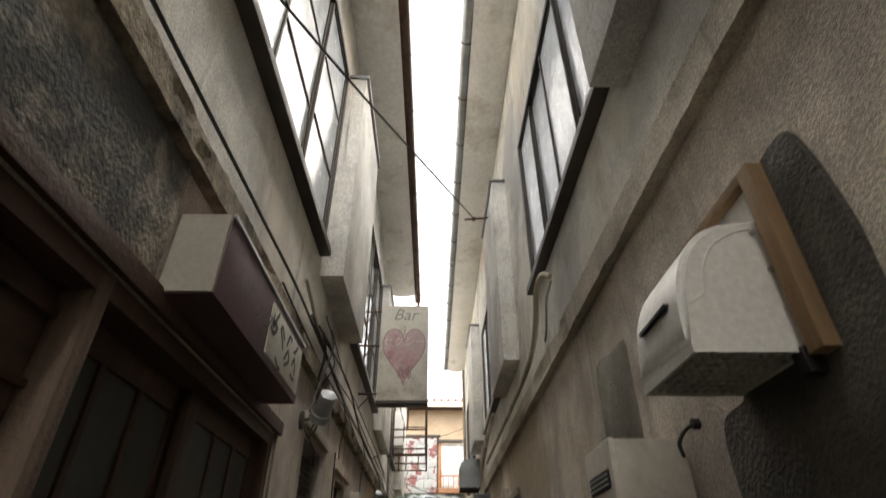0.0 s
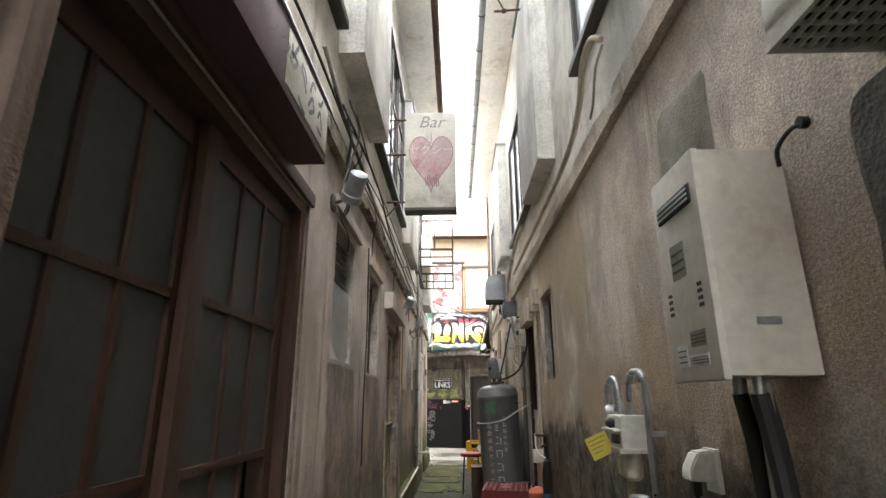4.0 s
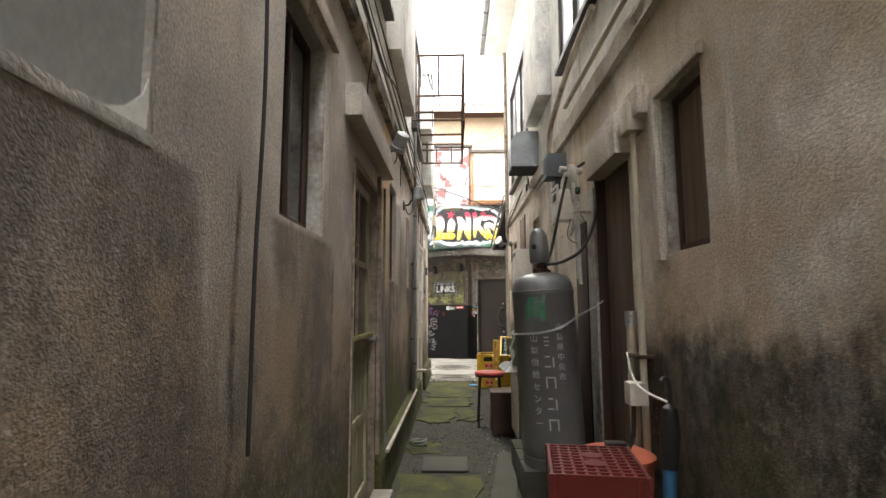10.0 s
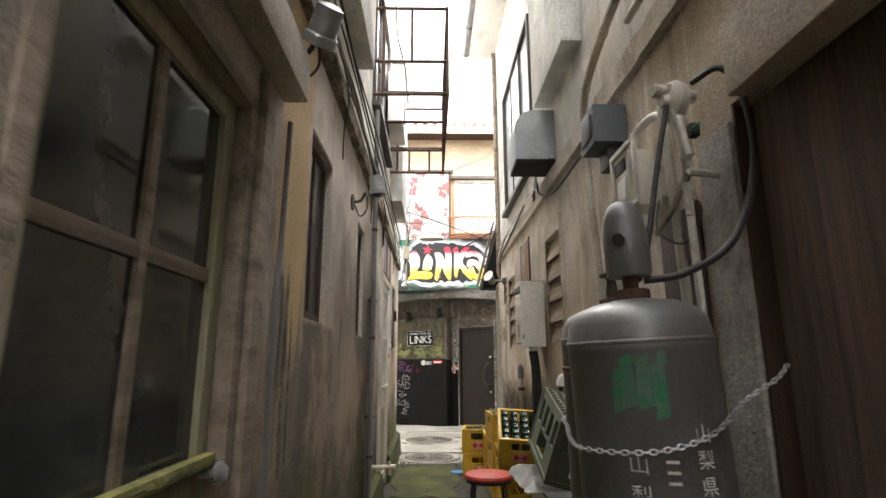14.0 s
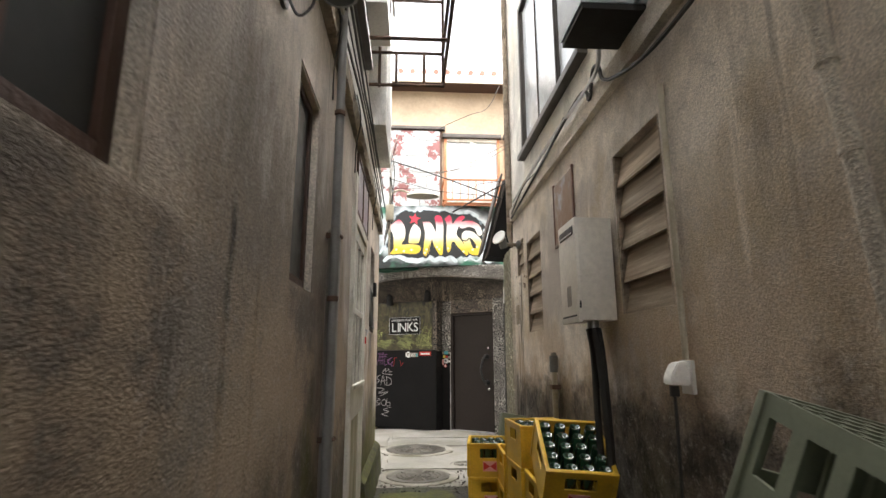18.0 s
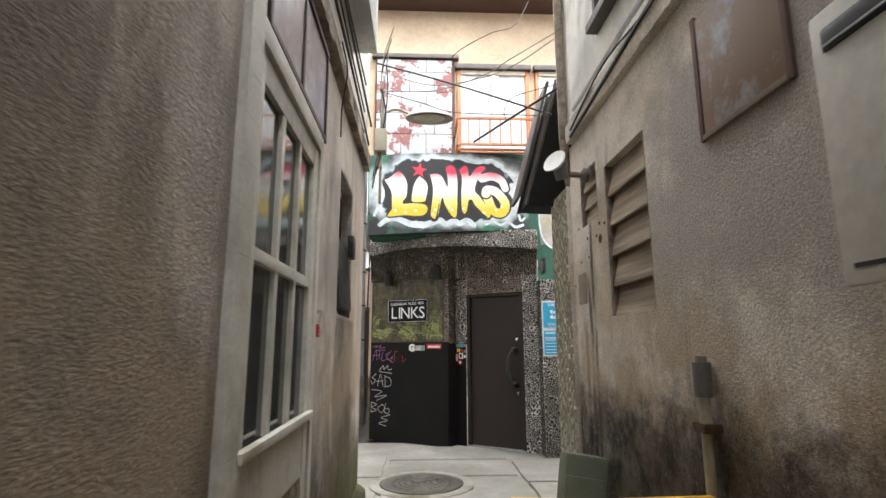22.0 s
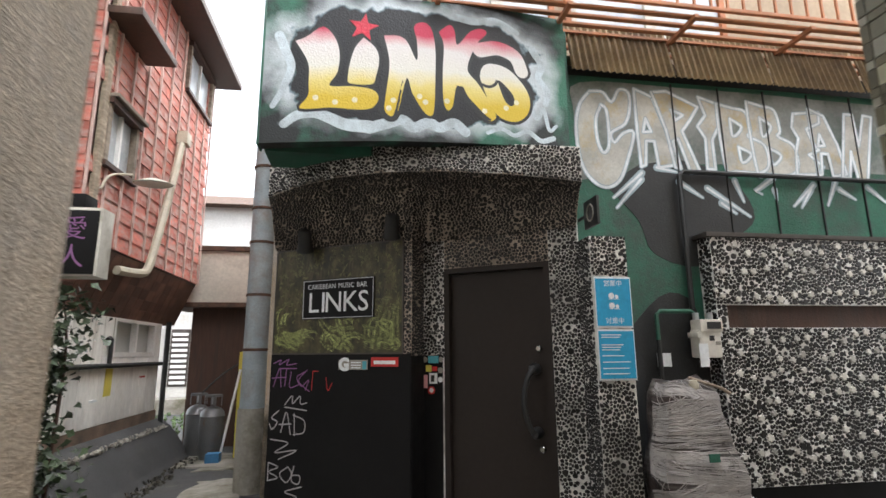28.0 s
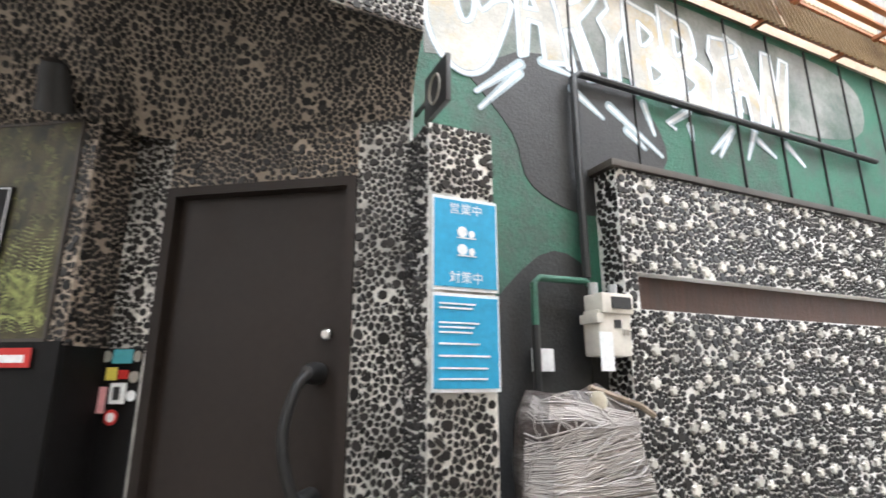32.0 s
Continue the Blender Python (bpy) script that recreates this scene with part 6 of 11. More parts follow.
scrawl([[(0.06, 0.52), (0.06, 0.38)], [(0.06, 0.52), (0.16, 0.49), (0.07, 0.45), (0.16, 0.41), (0.06, 0.38)], [(0.26, 0.50), (0.18, 0.44), (0.25, 0.38), (0.3, 0.45), (0.26, 0.50)],
        [(0.32, 0.51), (0.30, 0.40), (0.37, 0.38), (0.38, 0.44), (0.31, 0.44)], [(0.4, 0.36), (0.24, 0.31), (0.36, 0.28), (0.2, 0.23), (0.34, 0.2)]], 0.005, "pen_w")
scrawl([[(0.47, 1.25), (0.46, 1.1)], [(0.47, 1.25), (0.52, 1.25)], [(0.6, 1.2), (0.62, 1.1), (0.66, 1.16)]], 0.003, "red_mark")

# jungle photograph with its name board
g = thing("photo_panel", (-0.5, 16.87, 1.48), "framed jungle photograph with ferns behind a black name board", "picture")
w, fn = flat(A1, A2, GZ, 0.010)
P0, P1, Q0, Q1 = 0.045, w - 0.075, 1.395, 2.27
part("print", sheet_on(lambda u, v, h: fn(P0 + u, Q0 + v, h), P1 - P0, Q1 - Q0, 0.010), "jungle", g)
bm = B()
for i in range(11):
    u = rnd.uniform(P0 + 0.05, P1 - 0.05)
    lean = rnd.uniform(-0.12, 0.12)
    ribbon(bm, [(p.x, p.y) for p in curve_pts([(u, Q0 + rnd.uniform(0.25, 0.45), 0), (u + lean * 0.4, 1.95, 0), (max(P0, min(P1, u + lean)), Q1 - 0.02, 0)], 5)], rnd.uniform(0.005, 0.014), fn, 0.0012)
part("trunk_print", bm, "bark", g)["kind"] = "stuff"
bm = B()
for i in range(320):
    cu_, cv_ = rnd.uniform(P0 + 0.02, P1 - 0.02), Q0 + 0.86 * rnd.random() ** 0.7
    a = rnd.uniform(0, 6.28)
    for k in range(5):
        b_ = a + 0.55 * (k - 2)
        ln_ = rnd.uniform(0.018, 0.05)
        tip = (cu_ + math.cos(b_) * ln_, cv_ + math.sin(b_) * ln_)
        if P0 < tip[0] < P1 and Q0 < tip[1] < Q1 and Q0 < cv_ < Q1:
            mid_ = ((cu_ + tip[0]) / 2, (cv_ + tip[1]) / 2)
            q = [(cu_, cv_), (mid_[0] - 0.004 * math.sin(b_), mid_[1] + 0.004 * math.cos(b_)), tip, (mid_[0] + 0.004 * math.sin(b_), mid_[1] - 0.004 * math.cos(b_))]
            bm.faces.new([bm.verts.new(fn(u_, v_, 0.0014 + 0.0001 * (i % 5))) for u_, v_ in q])
part("leaf_print", bm, "fern_dim", g, smooth=0)["kind"] = "stuff"
bm = B()
for i in range(36):
    up_ = i < 5
    bu, bv = (P1 - 0.30 + 0.062 * i, Q0 + 0.02) if up_ else (rnd.uniform(P0 + 0.02, P1 - 0.02), Q0 + 0.01 + abs(rnd.gauss(0, 0.12)))
    ang = 1.45 + 0.07 * (i - 2) if up_ else rnd.uniform(0.25, 2.9)
    ln = rnd.uniform(0.36, 0.46) if up_ else rnd.uniform(0.18, 0.34)
    n_l = 26
    for k in range(n_l):
        t = k / n_l
        a = ang + (0.5 - t) * (0.15 if up_ else 0.5)
        cu_, cv_ = bu + math.cos(a) * ln * t, bv + math.sin(a) * ln * t - 0.10 * t * t * (not up_)
        wl_ = (0.055 if up_ else 0.045) * (1 - t) ** 0.7 + 0.006
        for sgn in (-1, 1):
            lean_ = a + sgn * 1.15
            tip = (cu_ + math.cos(lean_) * wl_, cv_ + math.sin(lean_) * wl_)
            if not (P0 < tip[0] < P1 and Q0 < tip[1] < Q1 and P0 < cu_ < P1 and Q0 < cv_ < Q1):
                continue
            q = [(cu_, cv_), ((cu_ + tip[0]) / 2 + 0.0028 * math.cos(a), (cv_ + tip[1]) / 2 + 0.0028 * math.sin(a)), tip,
                 ((cu_ + tip[0]) / 2 - 0.002 * math.cos(a), (cv_ + tip[1]) / 2 - 0.002 * math.sin(a))]
            bm.faces.new([bm.verts.new(fn(u_, v_, 0.002 + 0.0003 * (i % 6))) for u_, v_ in q])
part("fern_print", bm, "fern", g, smooth=0)["kind"] = "stuff"
for a, b, c, d in ((P0 - 0.008, P1 + 0.008, Q1, Q1 + 0.012), (P0 - 0.008, P1 + 0.008, Q0 - 0.012, Q0), (P0 - 0.012, P0, Q0, Q1), (P1, P1 + 0.012, Q0, Q1)):
    part("frame", sheet_on(lambda u, v, h: fn(a + u, c + v, h + 0.004), b - a, d - c, 0.014), "frame_dark", g)
g = thing("name_board", (-0.5, 16.86, 1.8), "black name board with white letters reading LINKS", "sign")
SU, SV, SW, SH = 0.345, 1.672, 0.690, 0.325
plate = part("plate", sheet_on(lambda u, v, h: fn(SU + u, SV + v, h + 0.016), SW, SH, 0.014), "bar_black", g)
for a, b, c, d in ((0.004, SW - 0.004, SH - 0.009, SH - 0.005), (0.004, SW - 0.004, 0.005, 0.009), (0.004, 0.008, 0.009, SH - 0.009), (SW - 0.008, SW - 0.004, 0.009, SH - 0.009)):
    part("line", sheet_on(lambda u, v, h: fn(SU + a + u, SV + c + v, h + 0.0185), b - a, d - c, 0.002), "poster_white", g)
for ch, du in zip("LINKS", (-0.235, -0.135, -0.035, 0.125, 0.25)):
    part("letter", lettering(ch, 0.235, lambda u, v, h: fn(SU + SW / 2 + du + u, SV + 0.055 + v, 0.0185), bold=0.001), "poster_white", plate)
for ch, du in zip(("CARIBBEAN", "MUSIC", "BAR"), (-0.155, 0.085, 0.235)):
    part("small_print", lettering(ch, 0.058, lambda u, v, h: fn(SU + SW / 2 + du + u, SV + 0.247 + v, 0.0185), squeeze=0.92), "poster_white", plate)

# stickers
def sticker(name, f, u, v, w_, h_, mtl, label, lift=0.014, rounded=False):
    bm = B()
    if rounded:
        prism(bm, [(u + w_ / 2 + w_ / 2 * math.cos(a), v + h_ / 2 + h_ / 2 * math.sin(a)) for a in [2 * math.pi * k / 20 for k in range(20)]], lambda p, q, h: f(p, q, h + lift - 0.002), 0.002)
    else:
        prism(bm, [(u, v), (u + w_, v), (u + w_, v + h_), (u, v + h_)], lambda p, q, h: f(p, q, h + lift - 0.002), 0.002)
    return solo(name, bm, mtl, label, "sticker", "stickers beside the bar door")


F_, F3 = FN1, fn3
s = sticker("sticker", F_, 0.72, 1.265, 0.27, 0.075, "cable_grey", "grey guide sticker with a round white mark")
part("print", lettering("G", 0.13, lambda u, v, h: F_(0.725 + u, 1.262 + v, 0.016), align="LEFT", bold=0.008), "poster_white", s)
for k in range(3):
    part("print", sheet_on(lambda u, v, h: F_(0.84 + u, 1.275 + k * 0.02 + v, 0.0155 + h), 0.09, 0.008, 0.001), "poster_white", s)
part("print", sheet_on(lambda u, v, h: F_(0.945 + u, 1.27 + v, 0.0155 + h), 0.035, 0.06, 0.001), "stk_teal", s)
s = sticker("sticker", F_, 1.02, 1.29, 0.24, 0.07, "red_mark", "red sticker with a white bar of print")
part("print", sheet_on(lambda u, v, h: F_(1.045 + u, 1.307 + v, 0.0155 + h), 0.19, 0.028, 0.001), "poster_white", s)
for (u, v, a, b, m, r) in ((0.00, 1.315, 0.045, 0.045, "cable_grey", True), (0.05, 1.31, 0.09, 0.055, "stk_teal", False), (0.145, 1.315, 0.035, 0.045, "cable_grey", True),
                           (0.03, 1.245, 0.05, 0.05, "yellow_tag", False), (0.085, 1.25, 0.045, 0.035, "red_mark", False), (0.135, 1.235, 0.045, 0.045, "cable_grey", True),
                           (0.06, 1.155, 0.07, 0.08, "poster_white", False), (0.075, 1.17, 0.03, 0.05, "plast_black", False), (0.0, 1.12, 0.045, 0.10, "stk_pink", False),
                           (0.135, 1.165, 0.042, 0.042, "poster_white", True), (0.05, 1.075, 0.06, 0.06, "red_mark", True), (0.062, 1.087, 0.036, 0.036, "poster_white", True)):
    sticker("sticker", F3, u, v, a, b, m, "small printed sticker on the black board", 0.0125 + (0.0015 if (a < 0.04) else 0), r)

# door
g = thing("door_bar", (0.68, 16.34, GZ), "dark brown steel door with a long bow handle", "door", kind="structure")
w, fn = flat(D1, D2, GZ)
leaf = part("leaf", sheet_on(lambda u, v, h: fn(0.045 + u, 0.02 + v, h - 0.035), w - 0.09, 1.985, 0.04), "bar_door", g)
for a, b, c, d in ((0, 0.042, 0, 2.048), (w - 0.042, w, 0, 2.048), (0.042, w - 0.042, 2.008, 2.048)):
    part("frame", sheet_on(lambda u, v, h: fn(a + u, c + v, h + 0.012), b - a, d - c, 0.08), "bar_door", g)
part("threshold", sheet_on(lambda u, v, h: fn(u, v, h + 0.02), w, 0.02, 0.08), "galv", g)
hu = w - 0.14
bm = B()
tube(bm, curve_pts([fn(hu, 1.27, 0.055), fn(hu - 0.03, 1.2, 0.09), fn(hu - 0.055, 1.05, 0.105), fn(hu - 0.03, 0.9, 0.09), fn(hu, 0.83, 0.055)], 6), 0.019, 10)
part("handle", bm, "plast_black", leaf, "black bow handle")
for v in (1.27, 0.83):
    part("handle_base", lathe(B(), [(0.042, -0.036), (0.042, 0.012), (0.034, 0.03), (0.026, 0.065), (0.005, 0.07)], 16, axis(fn(hu, v, 0.0), fn(hu, v, 0.1))[0]), "plast_black", leaf)
for v in (1.415, 0.72):
    part("lock", lathe(B(), [(0.024, -0.036), (0.024, -0.02), (0.016, -0.012), (0.002, -0.012)], 16, axis(fn(w - 0.11, v, 0.0), fn(w - 0.11, v, 0.1))[0]), "chrome", leaf)

# spot lamps under the cove
for (x, y, z) in ((-0.80, 16.95, 2.46), (-0.10, 16.50, 2.50)):
    g = thing("spot_lamp", (x, y, z), "small black spot lamp under the pebbled cove", "lamp", "spot lamps over the photograph")
    m = Matrix.Translation((x, y - 0.06, z - 0.05)) @ Matrix.Rotation(radians(35), 4, "X")
    part("head", lathe(B(), [(0.02, 0.10), (0.045, 0.085), (0.055, 0.05), (0.06, -0.06), (0.075, -0.10), (0.07, -0.10), (0.05, -0.04), (0.002, -0.03)], 18, m), "plast_black", g)
    part("arm", tube(B(), [(x, y - 0.05, z - 0.03), (x, y, z), (x, y + 0.05, z + 0.0)], 0.010, 6), "plast_black", g)

# posters on the pillar
for z0, z1, lab in ((1.625, 1.965, "blue notice with white pictures of hand washing"), (1.285, 1.615, "blue notice with lines of white print")):
    g = thing("poster", (1.34, 15.755, z0), lab, "poster", "blue notices on the pillar")
    part("border", bx(1.215, 1.475, 15.752, 15.756, z0, z1), "poster_white", g)
    sh = part("sheet", bx(1.222, 1.468, 15.749, 15.7525, z0 + 0.012, z1 - 0.012), "blue_poster", g)
    f = lambda u, v, h: Vector((1.345 + u, 15.7475, v))
    if z0 > 1.5:
        part("print", lettering("営業中", 0.045, lambda u, v, h: f(u, v + 1.905, h)), "poster_white", sh)
        part("print", lettering("対策中", 0.045, lambda u, v, h: f(u, v + 1.655, h)), "poster_white", sh)
        for zc in (1.825, 1.76):
            bm = B()
            box(bm, 1.31, 1.385, 15.7465, 15.7485, zc - 0.012, zc - 0.008)
            prism(bm, [(0.02 * math.cos(a) - 0.015, 0.02 * math.sin(a)) for a in [2 * math.pi * k / 12 for k in range(12)]], lambda u, v, h: Vector((1.345 + u, 15.7485 - h, zc + 0.012 + v)), 0.002)
            prism(bm, [(0.012 * math.cos(a) + 0.022, 0.014 * math.sin(a)) for a in [2 * math.pi * k / 12 for k in range(12)]], lambda u, v, h: Vector((1.345 + u, 15.7485 - h, zc + 0.006 + v)), 0.002)
            part("pictogram", bm, "poster_white", sh)
    else:
        r2 = random.Random(4)
        for k, zc in enumerate((1.575, 1.56, 1.51, 1.495, 1.478, 1.44, 1.40, 1.36, 1.325)):
            part("print", bx(1.24, 1.24 + r2.uniform(0.12, 0.2), 15.7465, 15.7485, zc, zc + 0.006), "poster_white", sh)

# ---- painted wall to the right of the porch ----
tagged(part("wall_painted", bx(1.19, 6.0, 16.05, 16.2, -0.1, 3.62), "green_paint"), kind="structure", category="wall", label="rough green wall painted with graffiti")
g = thing("graffiti_ground", (2.0, 16.05, 1.0), "black and grey spray-paint areas of the graffiti wall", "graffiti", kind="structure")
WF = lambda u, v, h: Vector((u, 16.05 - h, v))
prism(bm := B(), [(p.x, p.y) for p in curve_pts([(1.48, 1.45, 0), (1.6, 1.62, 0), (1.95, 1.9, 0), (2.2, 1.6, 0), (2.2, 0.1, 0), (1.48, 0.1, 0)], 4)], WF, 0.003)
part("paint", bm, "black_paint", g)
prism(bm := B(), [(p.x, p.y) for p in curve_pts([(1.30, 2.75, 0), (1.28, 3.3, 0), (1.34, 3.56, 0), (2.2, 3.58, 0), (3.4, 3.57, 0), (4.7, 3.5, 0), (4.8, 3.1, 0), (4.2, 2.93, 0), (3.2, 2.95, 0), (2.2, 2.92, 0), (1.7, 2.82, 0)], 4)], WF, 0.0018)
part("paint", bm, "haze_grey", g)
prism(bm := B(), [(p.x, p.y) for p in curve_pts([(1.5, 2.72, 0), (1.75, 2.45, 0), (1.85, 2.2, 0), (2.2, 2.1, 0), (2.5, 2.3, 0), (2.75, 2.5, 0), (2.6, 2.8, 0), (2.2, 2.95, 0), (1.8, 2.9, 0)], 4)], WF, 0.003)
part("paint", bm, "black_paint", g)

for i in range(9):
    x0 = 2.12 + 0.42 * i
    part("wall_groove", bx(x0, x0 + 0.010, 16.038, 16.052, 1.0, 3.6), "black_paint", bpy.data.objects["wall_painted"])

# graffiti word on the painted wall: wildstyle letters, grey and tan fill, white outlines and sprayed rays
# each letter: outline and counters as offsets in centimetres from its lower left corner
GLYPH = {
    "C": ("round", [(13, 79), (4, 67), (0, 48), (2, 22), (9, 7), (21, 0), (33, 6), (41, 23), (48, 46), (39, 45), (31, 37), (29, 45), (41, 53), (46, 66), (46, 80), (38, 82), (31, 71), (24, 79)], [[(22, 68), (17, 56), (17, 39), (21, 28), (26, 33), (27, 48), (26, 64)]]),
    "A": ("sharp", [(0, 66), (15, 60), (25, 31), (30, 3), (16, 0), (14, 22), (7, 22), (5, 2), (1, 0), (0, 32)], [[(8, 41), (5, 29), (12, 30)]]),
    "R": ("sharp", [(0, 67), (13, 69), (40, 57), (32, 45), (24, 35), (36, 2), (28, 0), (20, 28), (15, 26), (20, 3), (15, 4), (10, 35)], [[(16, 53), (19, 44), (26, 49)]]),
    "I": ("sharp", [(3, 62), (19, 57), (19, 37), (12, 25), (12, 0), (5, 0), (6, 26), (0, 36), (8, 46)], []),
    "B": ("round", [(0, 60), (14, 57), (26, 54), (29, 37), (26, 32), (40, 25), (42, 8), (33, 0), (11, 0), (3, 0), (0, 34)], [[(11, 47), (12, 31), (21, 40)], [(16, 22), (18, 8), (27, 16)]]),
    "E": ("sharp", [(4, 54), (29, 57), (28, 47), (15, 41), (19, 29), (24, 23), (14, 18), (26, 8), (19, 1), (0, 0), (2, 20), (6, 32), (1, 42)], []),
    "N": ("sharp", [(11, 59), (19, 59), (21, 31), (30, 59), (38, 58), (24, 0), (15, 0), (12, 25), (7, 1), (0, 2)], []),
}
g = thing("graffiti_word", (2.6, 16.04, 3.1), "spray-painted word in grey and tan letters with white outlines", "graffiti", kind="structure")
lift = 0.0


def stroke(pts, shape, closed=True):
    pts = list(pts) + ([pts[0]] if closed else [])
    return [(p.x, p.y) for p in curve_pts([(a, b, 0) for a, b in pts], 4)] if shape == "round" else pts


for ch, u0, v0, sx, sy in (("C", 1.29, 2.70, 1, 1), ("A", 1.80, 2.88, 1, 1), ("R", 1.95, 2.85, 1, 1), ("I", 2.33, 2.89, 1, 1), ("B", 2.52, 2.88, 1, 0.97),
                           ("B", 2.80, 2.87, 0.98, 1.05), ("E", 3.19, 2.88, 1, 1), ("A", 3.38, 2.88, 0.95, 0.9), ("N", 3.62, 2.86, 1, 1)):
    shape, outline, counters = GLYPH[ch]
    put_ = lambda pts: [(u0 + a * 0.01 * sx, v0 + b * 0.01 * sy) for a, b in pts]
    lift += 0.0005
    bm = B()
    prism(bm, stroke(put_(outline), shape)[:-1], WF, 0.0032 + lift)
    fill = part("letter", bm, "tan_fill", g, smooth=0)
    bm = B()
    for c in counters:
        prism(bm, stroke(put_(c), shape)[:-1], WF, 0.0036 + lift)
    if counters:
        part("counter", bm, "haze_grey", fill, smooth=0)
    for r_, hh, mt in ((0.017, 0.0038, "mist_blue"), (0.010, 0.0041, "white_glow")):
        bm = B()
        for c in [outline] + counters:
            q = stroke(put_(c), shape)
            if shape == "round":
                ribbon(bm, q, r_, WF, hh + lift)
            else:
                for k, (a, b) in enumerate(zip(q, q[1:])):
                    ribbon(bm, [a, b], r_, WF, hh + lift + 0.00003 * k)
        part("outline", bm, mt, fill, smooth=0)
for k, pts in enumerate(([(181, 283), (156, 262)], [(180, 278), (158, 254)], [(194, 288), (211, 285)], [(212, 277), (231, 265)], [(236, 273), (271, 251)], [(247, 261), (259, 253)], [(261, 280), (267, 263)],
                         [(296, 284), (278, 272), (284, 270)], [(296, 274), (297, 266)], [(333, 280), (312, 261)], [(330, 276), (319, 260)], [(354, 283), (344, 263)], [(357, 277), (371, 269)], [(385, 280), (400, 268)])):
    q = [(a * 0.01, b * 0.01) for a, b in pts]
    bm = B()
    ribbon(bm, q, 0.030, WF, 0.0042 + 0.00004 * k, 0.014)
    part("spray_ray", bm, "mist_blue", g, smooth=0)
    bm = B()
    ribbon(bm, q, 0.011, WF, 0.0050 + 0.00004 * k, 0.005)
    part("spray_ray", bm, "white_glow", g, smooth=0)

# ---- mural board over the porch ----
MX0, MX1 = -1.02, 1.15


def mural_fn(u, v, h):
    t = (u - MX0) / (MX1 - MX0)
    bow = 0.09 * (2 * t - 1) ** 2
    return Vector((u, 15.775 + bow - h, v))


MUR = thing("mural_board", (0.0, 15.8, 2.85), "curved board with a spray-painted LINKS in red, white and yellow", "mural", kind="structure")
part("board", sheet_on(lambda u, v, h: mural_fn(MX0 + u, 2.835 + 0.035 * (MX0 + u + 1) + v * (1 - 0.035 * (u / 2.17)), h), MX1 - MX0, 1.09, 0.10, 24, 1), "mural", MUR)


def sprayed(outline, lift):
    """A flat painted shape on the board, outline in centimetres over a base line at 3 m, with softly rounded corners."""
    bm = B()
    pts = [(p.x, p.y) for p in curve_pts([(a * 0.01, 3.0 + b * 0.01, 0) for a, b in outline + outline[:1]], 4)][:-1]
    bm.faces.new([bm.verts.new((u, v, 0)) for u, v in pts])
    for _ in range(4):
        bmesh.ops.triangulate(bm, faces=bm.faces[:])
        bmesh.ops.subdivide_edges(bm, edges=[e for e in bm.edges if e.calc_length() > 0.07], cuts=1)
    bmesh.ops.triangulate(bm, faces=bm.faces[:])
    for v in bm.verts:
        v.co = mural_fn(v.co.x, v.co.y, lift)
    bmesh.ops.recalc_face_normals(bm, faces=bm.faces)
    return bm, pts


# fat bubble letters: one outline each
FAT = {
    "L": [(-81, 58), (-74, 61), (-63, 69), (-55, 62), (-51, 50), (-52, 35), (-57, 25), (-42, 25), (-28, 23), (-24, 17), (-28, 10), (-37, 8), (-55, 9), (-76, 8), (-71, 17), (-71, 28), (-72, 42)],
    "I": [(-35, 62), (-27, 55), (-24, 46), (-26, 33), (-29, 27), (-43, 27), (-45, 32), (-43, 46), (-40, 55)],
    "N": [(-23, 64), (-12, 65), (-5, 61), (2, 47), (2, 62), (0, 73), (6, 77), (12, 73), (15, 58), (15, 37), (14, 11), (11, 6), (6, 10), (-1, 22), (-5, 33), (-10, 11), (-13, 3), (-18, 3), (-22, 9), (-21, 22), (-19, 44)],
    "K": [(16, 69), (25, 77), (29, 73), (31, 62), (40, 73), (48, 77), (53, 74), (45, 64), (38, 44), (46, 33), (58, 12), (55, 6), (50, 8), (37, 21), (32, 29), (29, 14), (24, 9), (19, 15), (18, 37), (19, 60)],
}
S_TOP = [(48, 60), (61, 63), (74, 58), (79, 47)]
S_RING = [(53, 39), (61, 18), (71, 13), (78, 19), (77, 30), (66, 42), (55, 44), (53, 39)]
for k, (ch, outline) in enumerate(FAT.items()):
    bm, pts = sprayed(outline, 0.0022)
    fill = part("letter", bm, "letters", MUR, smooth=0)
    bm = B()
    ribbon(bm, pts + pts[:1], 0.021, mural_fn, 0.0012 + 0.00015 * k)
    part("letter_shadow", bm, "black_paint", fill, smooth=0)
bk, bf = B(), B()
for k, (pts, r0, r1) in enumerate(((S_TOP, 0.058, 0.05), (S_RING, 0.06, 0.06))):
    pp = [(p.x, p.y) for p in curve_pts([(a * 0.01, 3.0 + b * 0.01, 0) for a, b in pts], 6)]
    ribbon(bk, pp, r0 + 0.022, mural_fn, 0.0020, r1 + 0.022)
    ribbon(bf, pp, r0, mural_fn, 0.0024, r1)
fill = part("letter", bf, "letters", MUR, smooth=0)
part("letter_shadow", bk, "black_paint", fill, smooth=0)
for u, v in ((-0.53, 3.13), (-0.66, 3.16), (-0.40, 3.15), (-0.17, 3.10), (0.08, 3.16), (0.04, 3.20), (0.23, 3.18), (0.50, 3.13), (0.66, 3.17), (0.74, 3.22), (-0.14, 3.16)):
    bm = B()
    prism(bm, [(u + 0.02 * math.cos(2 * math.pi * k / 12), v + 0.02 * math.sin(2 * math.pi * k / 12)) for k in range(12)], lambda p, q, h: mural_fn(p, q, 0.0030 + h * 0.0003), 1.0)
    part("spray_dot", bm, "spray_dot", MUR, smooth=0)
